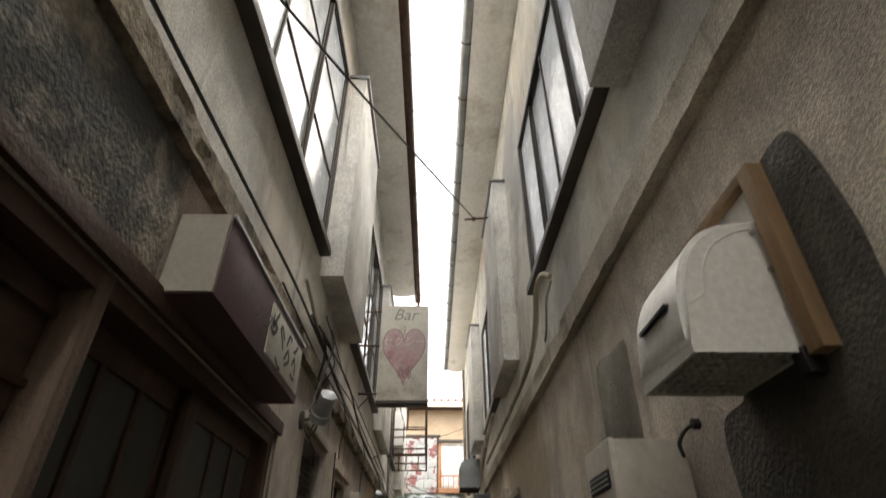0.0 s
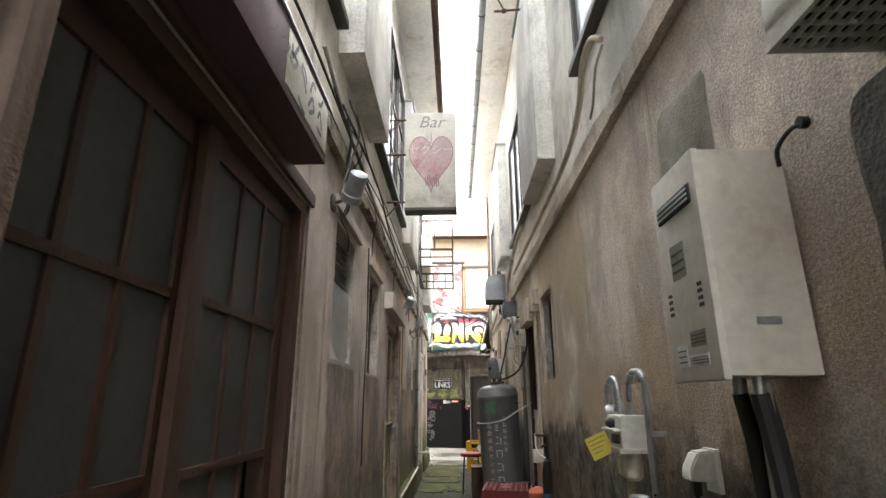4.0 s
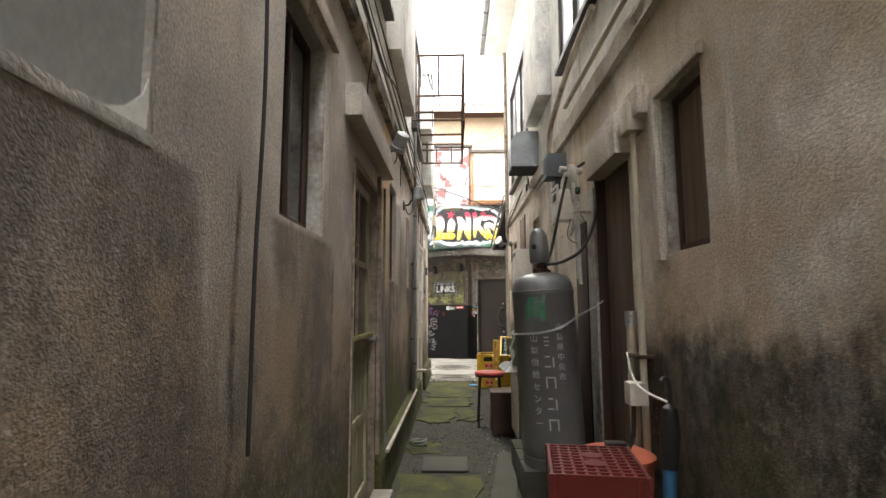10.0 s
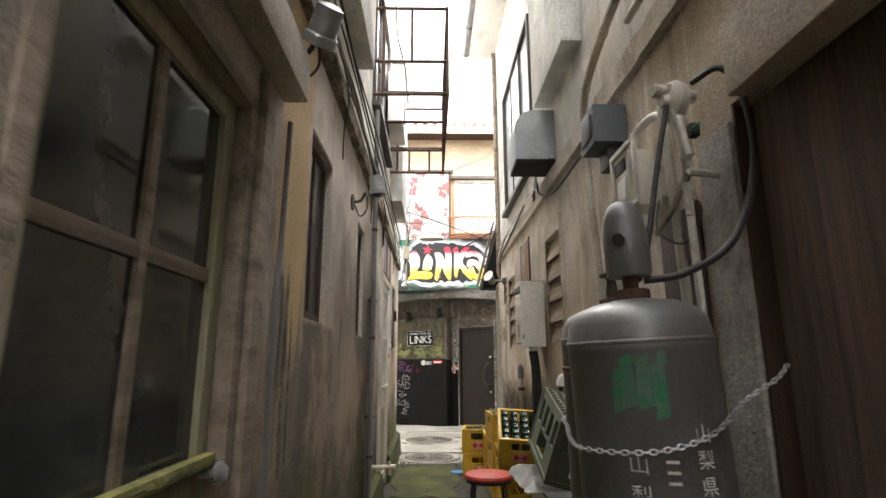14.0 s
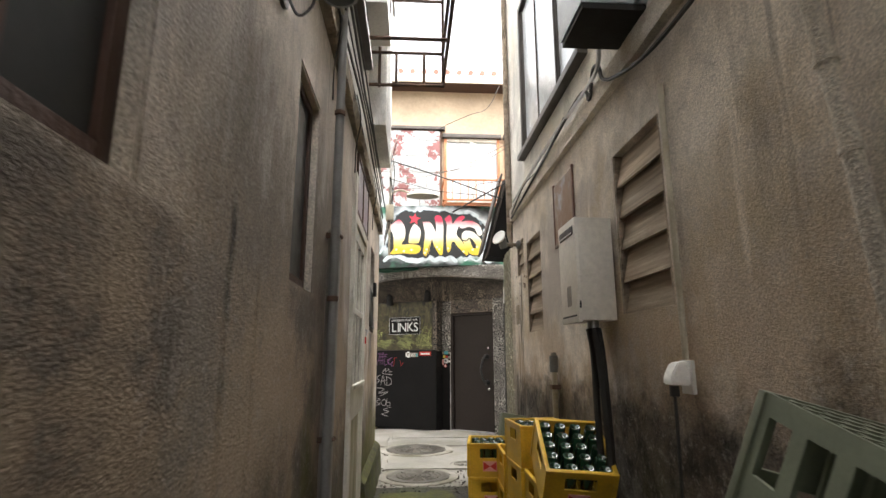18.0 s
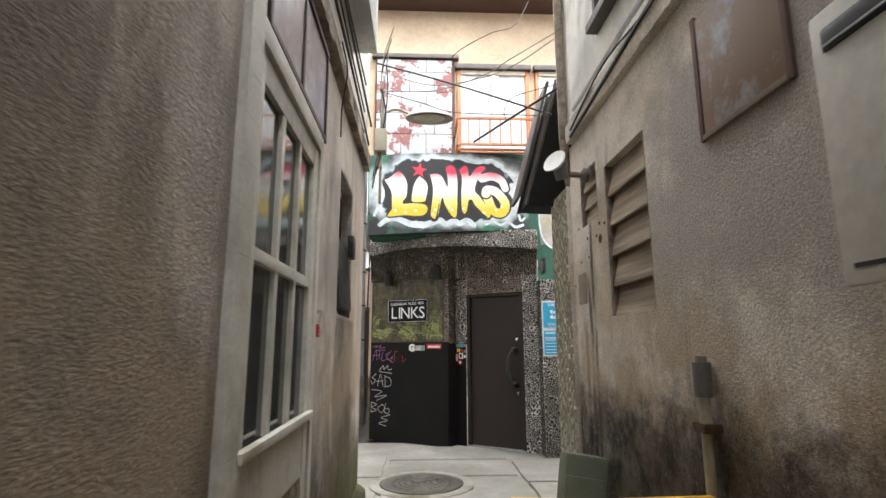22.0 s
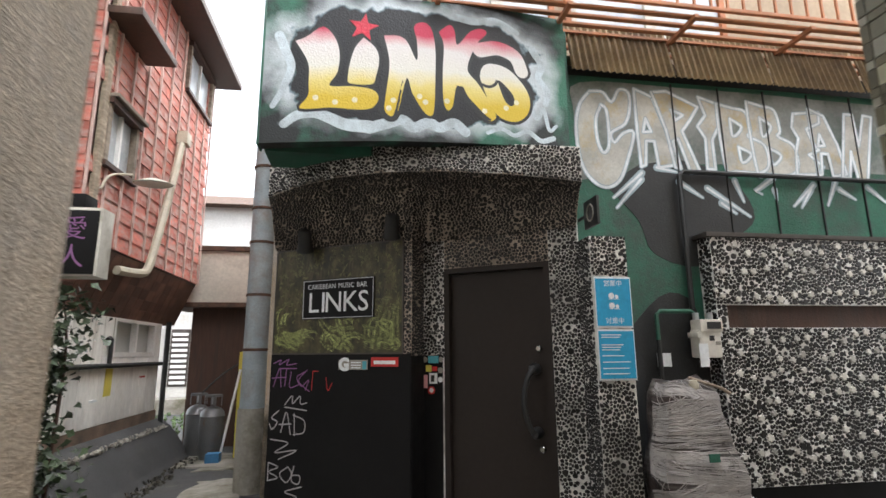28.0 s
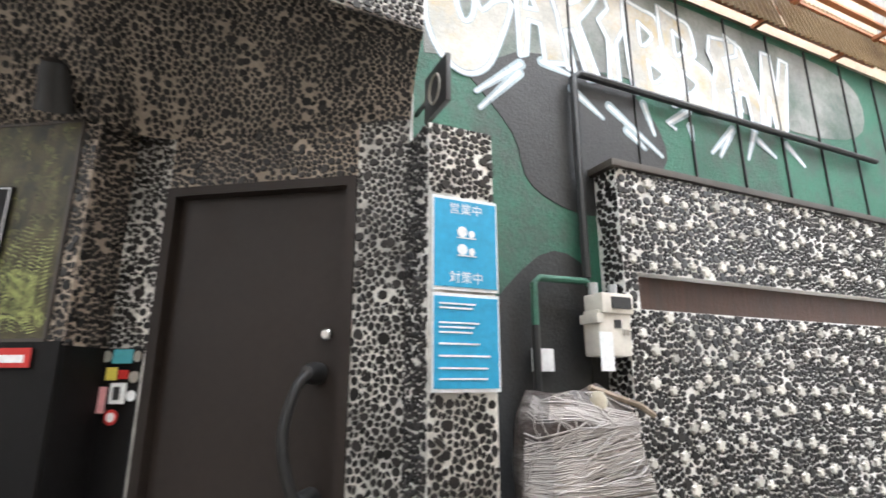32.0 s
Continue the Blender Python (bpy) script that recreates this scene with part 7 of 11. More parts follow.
# curls of pale mist sprayed beside and under the letters
for k, (pts, r0, r1) in enumerate(([[(-92, 62), (-87, 50), (-83, 38), (-88, 22), (-94, 10)], 0.035, 0.02], [[(-86, -3), (-78, 3), (-66, 5), (-55, 1), (-45, -3), (-30, -4)], 0.03, 0.045],
                                   [[(-30, -5), (-18, -1), (-8, 2), (0, -3), (10, 1), (18, -2), (28, 2), (36, -4)], 0.04, 0.035], [[(52, -3), (62, 1), (72, -3), (82, 1), (92, -5), (102, -2)], 0.014, 0.02],
                                   [[(84, 22), (90, 12), (95, 20), (99, 4), (105, 8)], 0.022, 0.012], [[(88, 66), (95, 54), (92, 44), (99, 34), (97, 24)], 0.03, 0.022], [[(30, 84), (44, 82), (60, 85), (76, 78)], 0.03, 0.022])):
    bm = B()
    ribbon(bm, [(p.x, p.y) for p in curve_pts([(a * 0.01, 3.0 + b * 0.01, 0) for a, b in pts], 6)], r0, mural_fn, 0.0009 + 0.00003 * k, r1)
    part("mist_curl", bm, "mist_spray", MUR, smooth=0)
bm = B()
prism(bm, [((0.11 if k % 2 == 0 else 0.045) * math.sin(math.pi * k / 5 + 0.15) - 0.352, 3.70 + (0.11 if k % 2 == 0 else 0.045) * math.cos(math.pi * k / 5 + 0.15)) for k in range(10)],
      lambda u, v, h: mural_fn(u, v, 0.0027 + h), 0.0005)
part("star", bm, "star_red", MUR, "red painted star", 0)
part("side_trim", bx(MX0 - 0.012, MX0 + 0.004, 15.86, 16.0, 2.83, 3.95, 0.003), "green_paint", MUR)
part("backing", bx(MX0 + 0.02, 1.22, 15.98, 16.3, 2.83, 3.95), "green_paint", MUR)

# corrugated fascia
def corrugated(x0, x1, za, ya, zb, yb, pitch, amp, mtl, name, label):
    bm = B()
    n = int((x1 - x0) / pitch * 6)
    rows = []
    for t in (0, 1):
        rows.append([bm.verts.new((x0 + (x1 - x0) * i / n, (ya if t == 0 else yb) - amp * math.sin(2 * math.pi * i / 6), za if t == 0 else zb)) for i in range(n + 1)])
    for i in range(n):
        bm.faces.new((rows[0][i], rows[0][i + 1], rows[1][i + 1], rows[1][i]))
    bmesh.ops.solidify(bm, geom=bm.faces[:], thickness=0.004)
    return part("sheet", bm, mtl, name)


g = thing("corrugated_fascia", (3.4, 15.98, 3.6), "rust-brown corrugated metal fascia under the balcony", "cladding")
for k in range(5):
    corrugated(1.235 + 0.88 * k, 1.235 + 0.88 * (k + 1) - 0.004, 3.60, 15.93 - 0.003 * (k % 2), 4.05, 16.03 - 0.003 * (k % 2), 0.055, 0.012, "corr", g, "")

# planter-like pebbled panel with a slot
g = thing("pebble_panel", (3.8, 15.95, 0.55), "projecting wall panel of black pebbles and pale stone flowers with a slot", "wall panel", kind="structure")
for (x0, x1, z0, z1) in ((2.22, 5.6, 1.80, 2.30), (2.22, 2.30, 1.632, 1.80), (2.22, 5.6, 0.55, 1.632)):
    part("mortar", bx(x0, x1, 15.90, 16.05, z0, z1), "grout_bright", g)
part("slot_back", bx(2.30, 5.6, 15.97, 16.05, 1.632, 1.80), "wood_dark", g)
part("cap", bx(2.18, 5.6, 15.875, 16.05, 2.30, 2.335, 0.004), "frame_dark", g)
part("plinth", bx(2.24, 5.6, 15.93, 16.05, 0.0, 0.55), "bar_black", g)
for (x0, x1, z0, z1, sd) in ((2.22, 4.9, 1.80, 2.30, 31), (2.22, 2.30, 1.632, 1.80, 32), (2.22, 4.9, 0.55, 1.632, 33)):
    w, fn = flat((x0, 15.90), (x1, 15.90), z0)
    pebbled("pebbles", w, z1 - z0, fn, 0.029, sd, g, None, 0.0016, 0.0)
    r2 = random.Random(sd)
    bm = B()
    for cx, cy, poly in cells(w, z1 - z0, 0.125, sd + 7, 0.3):
        if 0.04 < cx < w - 0.03 and 0.035 < cy < z1 - z0 - 0.03:
            a0, rr = r2.uniform(0, 1), r2.uniform(0.026, 0.034)
            prism(bm, [(cx + rr * (1 if k % 2 else 0.72) * math.cos(a0 + math.pi * k / 6), cy + rr * (1 if k % 2 else 0.72) * math.sin(a0 + math.pi * k / 6)) for k in range(12)],
                  lambda u, v, h: fn(u, v, 0.004 + h), 0.012, 0.006)
    ob = part("stone_flowers", bm, "flower", g, "pale flower-shaped stones", 0)
    ob["kind"] = "stuff"
w, fn = flat((2.22, 16.04), (2.22, 15.90), 0.55)
pebbled("pebbles", w, 1.75, fn, 0.029, 35, g)

# pipes, meter and wrapped bundle on the painted wall
bm = B()
tube(bm, [(4.8, 16.01, 2.845), (2.14, 16.01, 2.845), (2.10, 16.01, 2.81), (2.10, 16.01, 1.78)], 0.020, 8)
solo("gas_pipe", bm, "black_paint", "black-painted pipe along the graffiti wall down to the meter", "pipe")
bm = B()
tube(bm, [(1.80, 16.0, 1.55), (1.80, 16.0, 1.73), (1.83, 16.0, 1.755), (2.06, 15.98, 1.755), (2.1, 15.97, 1.72)], 0.016, 8)
solo("gas_pipe", bm, "green_paint", "thin green pipe bent towards the meter", "pipe")
bm = B()
tube(bm, [(1.80, 16.0, 1.55), (1.80, 16.0, 0.6)], 0.018, 8)
solo("gas_pipe", bm, "plast_black", "black sleeve of a pipe on the dark wall", "pipe")
g = thing("gas_meter", (2.13, 15.94, 1.4), "beige gas meter with two screw joints beside the pebble panel", "gas meter")
part("body", bx(2.04, 2.215, 15.88, 15.99, 1.42, 1.62, 0.02), "heater", g)
part("head", bx(2.05, 2.225, 15.865, 15.985, 1.60, 1.69, 0.012), "heater", g)
part("display", bx(2.10, 2.205, 15.858, 15.866, 1.622, 1.672), "plast_black", g)
part("flange", bx(2.025, 2.06, 15.875, 15.99, 1.56, 1.60, 0.004), "heater", g)
part("display", bx(2.12, 2.155, 15.875, 15.882, 1.54, 1.575), "plast_black", g)
part("label", bx(2.165, 2.20, 15.876, 15.882, 1.51, 1.535), "cable_grey", g)
part("joint", rod(B(), (2.07, 15.94, 1.69), (2.07, 15.94, 1.74), 0.022), "galv", g)
part("joint", rod(B(), (2.18, 15.94, 1.69), (2.18, 15.94, 1.74), 0.022), "galv", g)
part("tag", bx(2.02, 2.09, 15.862, 15.866, 1.36, 1.52, 0, Matrix.Rotation(0, 4, "X")), "poster_white", g)
solo("notice", bx(1.80, 1.90, 16.02, 16.04, 1.36, 1.455), "poster_white", "small white notice on the black wall", "notice")
g = thing("wall_lantern", (1.30, 15.98, 2.55), "small black square bracket sign on the wall", "sign")
part("plate", bx(1.255, 1.275, 15.72, 15.93, 2.33, 2.53, 0.004), "plast_black", g)
part("ring", tube(B(), [(1.253, 15.825 + 0.05 * math.cos(2 * math.pi * k / 16), 2.43 + 0.06 * math.sin(2 * math.pi * k / 16)) for k in range(17)], 0.006, 5), "cable_grey", g)
part("arm", bx(1.26, 1.27, 15.93, 16.05, 2.42, 2.44), "plast_black", g)

g = thing("wrapped_bundle", (1.9, 15.72, GZ), "bulky bundle wound in grey stretch film beside the pillar", "bundle")
bm = B()
r2 = random.Random(12)


def bundle_at(a, z):
    """Lumpy outline of the bundle: narrow shoulders, a belly to one side."""
    k = (z - 0.5) / 0.78
    sq = 1 / max(abs(math.cos(a)), abs(math.sin(a))) ** 0.7
    rx = (0.275 - 0.05 * k + 0.03 * math.sin(6 * k)) * sq * (1 if k < 0.88 else 1 - 2.2 * (k - 0.88))
    ry = (0.16 - 0.03 * k) * sq * (1 if k < 0.85 else 1 - 2.0 * (k - 0.85))
    lump = noise.noise(Vector((a * 1.3, z * 5, 2)))
    return Vector((1.82 - 0.06 * k + (rx + 0.03 * lump) * math.cos(a), 15.74 + (ry + 0.03 * lump) * math.sin(a), z + (0.05 * noise.noise(Vector((a, 3.1, 9))) if k > 0.8 else 0.0)))


rings = [[bm.verts.new(bundle_at(2 * math.pi * k / 26, 0.5 + 0.78 * j / 17)) for k in range(26)] for j in range(18)]
for s, t in zip(rings, rings[1:]):
    for k in range(26):
        bm.faces.new((s[k], s[(k + 1) % 26], t[(k + 1) % 26], t[k]))
bm.faces.new(rings[0][::-1])
bm.faces.new(rings[-1])
part("film", bm, "wrap", g, smooth=70)
bm = B()
for k in range(520):
    zc = 0.52 + 0.72 * r2.random()
    band = math.floor(zc * 6)
    slope = 0.07 * math.sin(band * 2.4 + 0.6) + r2.gauss(0, 0.018)
    if 0.86 < zc < 0.90 and r2.random() < 0.8:
        continue
    a0, a1 = (math.pi * 0.98, math.pi * 2.02) if r2.random() < 0.6 else sorted((r2.uniform(math.pi, 2 * math.pi), r2.uniform(math.pi, 2 * math.pi)))
    out_ = r2.uniform(1.004, 1.02)
    pts = []
    for q in range(9):
        a = a0 + (a1 - a0) * q / 8
        p = bundle_at(a, min(max(zc + slope * (q / 4 - 1), 0.5), 1.275))
        pts.append((1.79 + (p.x - 1.79) * out_, 15.74 + (p.y - 15.74) * (out_ + 0.02), p.z + r2.gauss(0, 0.0015)))
    tube(bm, pts, r2.uniform(0.0012, 0.0034), 4)
part("film_strand", bm, "film", g)["kind"] = "stuff"
part("stick", tube(B(), [(1.78, 15.66, 1.30), (1.98, 15.63, 1.235), (2.05, 15.64, 1.20)], 0.012, 6), "wood_grey", g)
part("knob", lathe(B(), [(0.03, 0), (0.04, 0.02), (0.042, 0.06), (0.03, 0.085), (0.002, 0.09)], 14, Matrix.Translation((1.80, 15.66, 1.20))), "pvc", g)
part("green_tape", bx(1.80, 1.87, 15.553, 15.563, 0.80, 0.85, 0.003), "green_paint", g)
for x in (1.70, 2.10):
    part("canister", lathe(B(), [(0.10, 0), (0.13, 0.02), (0.135, 0.38), (0.11, 0.45), (0.04, 0.47)], 18, Matrix.Translation((x, 15.74, GZ + 0.01))), "plast_white", g)

# ---- storey above the bar ----
tagged(part("wall_bar_upper", wall(B(), (16.30, 16.45), -1.1, 6.0, 3.95, 6.45, [(0.20, 1.26, 4.16, 5.42), (1.36, 2.9, 4.16, 5.42)], along="x"), "beige_wall"), kind="structure", category="wall", label="beige rendered upper wall over the bar")
g = thing("peeling_panels", (-0.3, 16.25, 4.1), "white sheet-metal panels with peeling paint over rust red", "cladding", kind="structure")
rows_z = [4.02, 4.40, 4.72, 5.05, 5.36, 5.56]
cols = [-0.98, -0.62, -0.26, 0.12]
for j in range(5):
    for i in range(3):
        off = 0.12 if j % 2 else 0.0
        x0, x1 = cols[i] + (off if i else 0), cols[i + 1] + (off if i < 2 else 0)
        part("panel", bx(x0 + 0.004, x1 - 0.004, 16.235 + 0.003 * ((i + j) % 2), 16.262, rows_z[j] + 0.004, rows_z[j + 1] - 0.004, 0.003), "peel", g)
part("backing", bx(-1.0, 0.16, 16.262, 16.299, 4.0, 5.58), "rust", g)
part("top_trim", bx(-1.05, 0.22, 16.20, 16.299, 5.58, 5.64, 0.005), "frame_dark", g)
for n_, (x0, x1) in enumerate(((0.20, 1.26), (1.36, 2.9))):
    g = thing("window_%d" % (13 + n_), (x0, 16.3, 4.16), "sliding window with pale curtains and brown frame over the bar", "window", kind="structure")
    for a, b, c, d in ((x0, x0 + 0.05, 4.16, 5.42), (x1 - 0.05, x1, 4.16, 5.42), (x0 + 0.05, x1 - 0.05, 5.36, 5.42), (x0 + 0.05, x1 - 0.05, 4.16, 4.22), ((x0 + x1) / 2 - 0.03, (x0 + x1) / 2 + 0.03, 4.22, 5.36)):
        part("window_frame", bx(a, b, 16.26, 16.34, c, d, 0.004), "white_wood" if a > x0 + 0.01 and b < x1 - 0.01 else "rail", g)
    for a, b in ((x0 + 0.05, (x0 + x1) / 2 - 0.03), ((x0 + x1) / 2 + 0.03, x1 - 0.05)):
        part("sash", bx(a, a + 0.055, 16.28, 16.31, 4.22, 5.36, 0.003), "white_wood", g)
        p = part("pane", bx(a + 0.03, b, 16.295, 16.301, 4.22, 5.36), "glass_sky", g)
        bm = B()
        n = 30
        cr = [[bm.verts.new((a + (b - a) * i / n, 16.36 + 0.012 * math.sin(i * 1.3), z)) for z in (4.2, 5.38)] for i in range(n + 1)]
        for s, t in zip(cr, cr[1:]):
            bm.faces.new((s[0], t[0], t[1], s[1]))
        bmesh.ops.solidify(bm, geom=bm.faces[:], thickness=0.003)
        part("curtain", bm, "curtain", g)
    part("head", bx(x0 - 0.03, x1 + 0.03, 16.2, 16.3, 5.425, 5.50, 0.005), "frame_dark", g)
# balcony rail
g = thing("balcony_rail", (2.0, 15.7, 3.97), "rust-orange painted balcony railing with a slatted floor", "railing", kind="structure")
for z in (4.02, 4.385):
    part("rail", bx(0.14, 5.6, 15.63, 15.66, z - 0.015, z + 0.015, 0.003), "rail", g)
x = 0.15
k = 0
while x < 5.6:
    part("baluster", bx(x, x + 0.016, 15.637, 15.653, 4.035, 4.37), "rail", g)
    x += 0.14
for k in range(6):
    part("floor_slat", bx(0.14, 5.6, 15.67 + 0.105 * k, 15.71 + 0.105 * k, 3.955, 3.975), "rail", g)
for x in (0.15, 1.1, 2.1, 3.1, 4.1, 5.1):
    part("bearer", bx(x, x + 0.035, 15.63, 16.3, 3.925, 3.954), "rail", g)
for z in (4.02, 4.385):
    part("rail", bx(0.14, 0.165, 15.66, 16.3, z - 0.014, z + 0.014), "rail", g)
# roof edge
g = thing("bar_roof", (1.0, 16.0, 6.4), "low tiled roof edge over the bar", "roof", kind="structure")
part("soffit", bx(-1.4, 6.0, 15.95, 16.6, 6.40, 6.46), "wood_dark", g)
part("fascia", bx(-1.4, 6.0, 15.92, 15.96, 6.40, 6.57, 0.004), "far_cream", g)
for i in range(34):
    x = -1.4 + 0.22 * i
    bm = B()
    tube(bm, [(x + 0.11, 15.9, 6.60), (x + 0.11, 17.5, 7.0)], 0.05, 8)
    part("roof_tile", bm, "tiles_roof", g)
part("deck", bx(-1.4, 6.0, 15.95, 17.6, 6.5, 6.56, 0, Matrix.Translation((0, 15.95, 6.5)) @ Matrix.Rotation(radians(14), 4, "X") @ Matrix.Translation((0, -15.95, -6.5))), "tiles_roof", g)

# ---- things on the left wall ----
g = thing("light_box_sign", (-0.71, 1.85, 2.41), "faded purple light-box sign with a handwritten white name plate", "sign")
part("box", bx(XL + 0.0, -0.635, 1.33, 2.39, 2.415, 2.70, 0.006), "signpurple", g)
part("end_plate", bx(XL + 0.002, -0.64, 1.322, 1.331, 2.42, 2.695), "sign_end", g)
part("face_trim", bx(-0.636, -0.628, 1.33, 2.39, 2.69, 2.703), "galv", g)
part("name_plate", bx(-0.636, -0.630, 1.84, 2.36, 2.445, 2.655, 0.002), "signwhite", g)
SF = lambda u, v, h: Vector((-0.6285, 1.33 + u, 2.415 + v))
bm = B()
r2 = random.Random(2)
for u0, chs in ((0.56, 4),):
    for k in range(chs):
        c = u0 + 0.115 * k
        for s in range(3):
            a = r2.uniform(0.05, 0.20)
            ribbon(bm, [(p.x, p.y) for p in curve_pts([(c - 0.03 + r2.uniform(-0.01, 0.01), a, 0), (c + r2.uniform(-0.02, 0.03), a + r2.uniform(-0.05, 0.05), 0), (c + 0.035, a + r2.uniform(-0.06, 0.05), 0)], 4)], 0.009, SF, 0)
part("script", bm, "plast_black", g, "illegible black brush writing", 0)
part("lettering", lettering("スナック", 0.115, lambda u, v, h: SF(0.06 + u, 0.10 + v, h), align="LEFT", shear=0.2), "plast_black", g)

g = thing("bar_sign", (-0.33, 5.46, 3.33), "hanging white bar sign with a faded pink heart", "sign")
part("cabinet", bx(-0.60, -0.065, 5.42, 5.55, 3.36, 4.47, 0.006), "signwhite", g)
part("base_rail", bx(-0.605, -0.06, 5.40, 5.57, 3.33, 3.362, 0.004), "frame_dark", g)
SB = lambda u, v, h: Vector((-0.33 + u, 5.42 - h, 3.36 + v))
heart = []
for k in range(48):
    a = 2 * math.pi * k / 48
    heart.append((0.0150 * 16 * math.sin(a) ** 3 * 0.98, 0.55 + 0.0225 * (13 * math.cos(a) - 5 * math.cos(2 * a) - 2 * math.cos(3 * a) - math.cos(4 * a))))
bm = B()
prism(bm, heart, SB, 0.003)
part("heart", bm, "heart", g, "faded pink heart")
bm = B()
ribbon(bm, [heart[k] for k in range(49 - 1)] + [heart[0]], 0.004, SB, 0.0042)
ribbon(bm, [(0.0, 0.86), (0.005, 0.79), (-0.01, 0.74)], 0.004, SB, 0.0044)
for k in range(7):
    u = -0.06 + 0.022 * k
    ribbon(bm, [(u, 0.33 + 0.02 * (k % 3)), (u + 0.01, 0.25 - 0.015 * (k % 2))], 0.006, SB, 0.0046 + 0.0001 * k)
part("worn_outline", bm, "heartdark", g, smooth=0)
part("lettering", lettering("Bar", 0.20, lambda u, v, h: SB(u, 0.93 + v, 0.002), shear=0.3), "cable_grey", g)
part("lettering", lettering("セクシー", 0.12, lambda u, v, h: SB(u, 0.62 + v, 0.0048)), "signwhite", g)
for z in (3.45, 4.0, 4.42):
    part("bracket", tube(B(), [(XL, 5.48, z), (-0.60, 5.48, z)], 0.012, 6), "rust", g)
    part("bracket", tube(B(), [(XL, 5.48, z - 0.16), (-0.66, 5.48, z)], 0.008, 6), "rust", g)


def wall_spot(x, y, z, head, label):
    g = thing("spotlight", (x, y, z), label, "spotlight", "floodlights on the left wall")
    part("plate", lathe(B(), [(0.055, 0), (0.055, 0.012), (0.02, 0.02), (0.002, 0.02)], 16, axis((x, y, z), (x + 0.1, y, z))[0]), "frame_dark", g)
    part("arm", tube(B(), curve_pts([(x + 0.01, y, z), (x + 0.06, y - 0.01, z + 0.01), (x + 0.09, y - 0.02, z + 0.06)], 4), 0.010, 6), "frame_dark", g)
    a, b = Vector(head[0]), Vector(head[1])
    m, L = axis(a, b)
    part("head", lathe(B(), [(0.02, 0), (0.05, 0.012), (0.054, L * 0.72), (0.062, L * 0.76), (0.062, L), (0.052, L), (0.05, L * 0.8), (0.003, L * 0.78)], 20, m), "zinc", g)
    part("wire", tube(B(), curve_pts([(x + 0.02, y, z - 0.02), (x + 0.06, y - 0.02, z - 0.10), (x + 0.1, y - 0.01, z - 0.05), (x + 0.10, y - 0.02, z + 0.04)], 5), 0.005, 5), "cable", g)


wall_spot(XL, 3.20, 2.56, ((-0.61, 3.02, 2.67), (-0.68, 3.14, 2.55)), "grey cylindrical floodlight on the mortar wall")
wall_spot(XL, 6.93, 2.57, ((-0.63, 6.78, 2.68), (-0.69, 6.86, 2.57)), "grey cylindrical floodlight above the old door")
wall_spot(XL, 8.45, 2.46, ((-0.655, 8.60, 2.70), (-0.645, 8.60, 2.56)), "grey bucket-shaped lamp hanging from a wall plate")

# cables along the left wall
def cable(pts, r=0.006, mtl="cable", label="thin black cable slung along the wall", n=8):
    return solo("cable", tube(B(), curve_pts(pts, n), r, 5), mtl, label, "cable", "cables along the alley")


r2 = random.Random(21)
for k in range(5):
    z0 = 2.99 + 0.045 * k
    pts = []
    y = -0.5 if k == 1 else 2.3 + 0.25 * k
    while y < 13.2:
        pts.append((XL + 0.03 + 0.012 * k + r2.uniform(0, 0.02), y, z0 + r2.uniform(-0.035, 0.035) - (0.12 if k == 3 and 5 < y < 7 else 0)))
        y += r2.uniform(0.7, 1.3)
    cable(pts, 0.005 + 0.0025 * (k % 2), "cable")
cable([(-0.765, 2.7, 3.25), (-0.76, 3.4, 3.10), (-0.75, 4.6, 3.02), (-0.75, 6.2, 3.05), (-0.74, 8.4, 2.98), (-0.74, 9.3, 3.0)], 0.011, "cable_grey", "thick grey cable slung along the upper wall")
cable([(-0.77, 3.35, 3.2), (-0.74, 3.36, 3.05), (-0.765, 3.38, 2.85), (-0.745, 3.37, 2.62), (-0.77, 3.36, 2.55)], 0.010, "cable", "black cables bunched at a wall hook")
cable([(-0.76, 3.33, 3.32), (-0.70, 3.40, 3.12), (-0.735, 3.35, 2.9), (-0.76, 3.22, 2.62)], 0.006)
cable([(-0.77, 3.42, 3.18), (-0.69, 3.46, 3.02), (-0.76, 3.47, 2.86)], 0.005)
cable([(-0.77, 3.28, 2.5), (-0.74, 3.4, 2.42), (-0.77, 3.55, 2.36)], 0.004)
for yy in (4.4, 5.9, 7.8, 9.2, 10.2, 11.8):
    cable([(-0.765, yy, 3.05), (-0.74, yy + 0.05, 2.9), (-0.77, yy + 0.1, 2.72), (-0.775, yy + 0.12, 2.55)], 0.0045)
cable([(-0.775, 4.35, 2.62), (-0.77, 4.37, 2.0), (-0.775, 4.36, 1.5), (-0.775, 4.36, 1.0)], 0.006, "cable", "thin dark cable running down the wall")
# wire across the alley
cable([(XL, 1.1, 3.86), (-0.45, 2.15, 4.24), (0.0, 3.5, 4.78), (0.47, 5.02, 5.45)], 0.008, "cable", "black wire strung across the alley between the houses")
bm = B()
tube(bm, [(0.36, 5.0, 5.42), (0.81, 5.08, 5.52)], 0.012, 6)
tube(bm, [(0.46, 5.0, 5.42), (0.48, 5.06, 5.48)], 0.024, 6)
solo("wire_hook", bm, "rust", "rusty iron hook holding the wire", "hook")

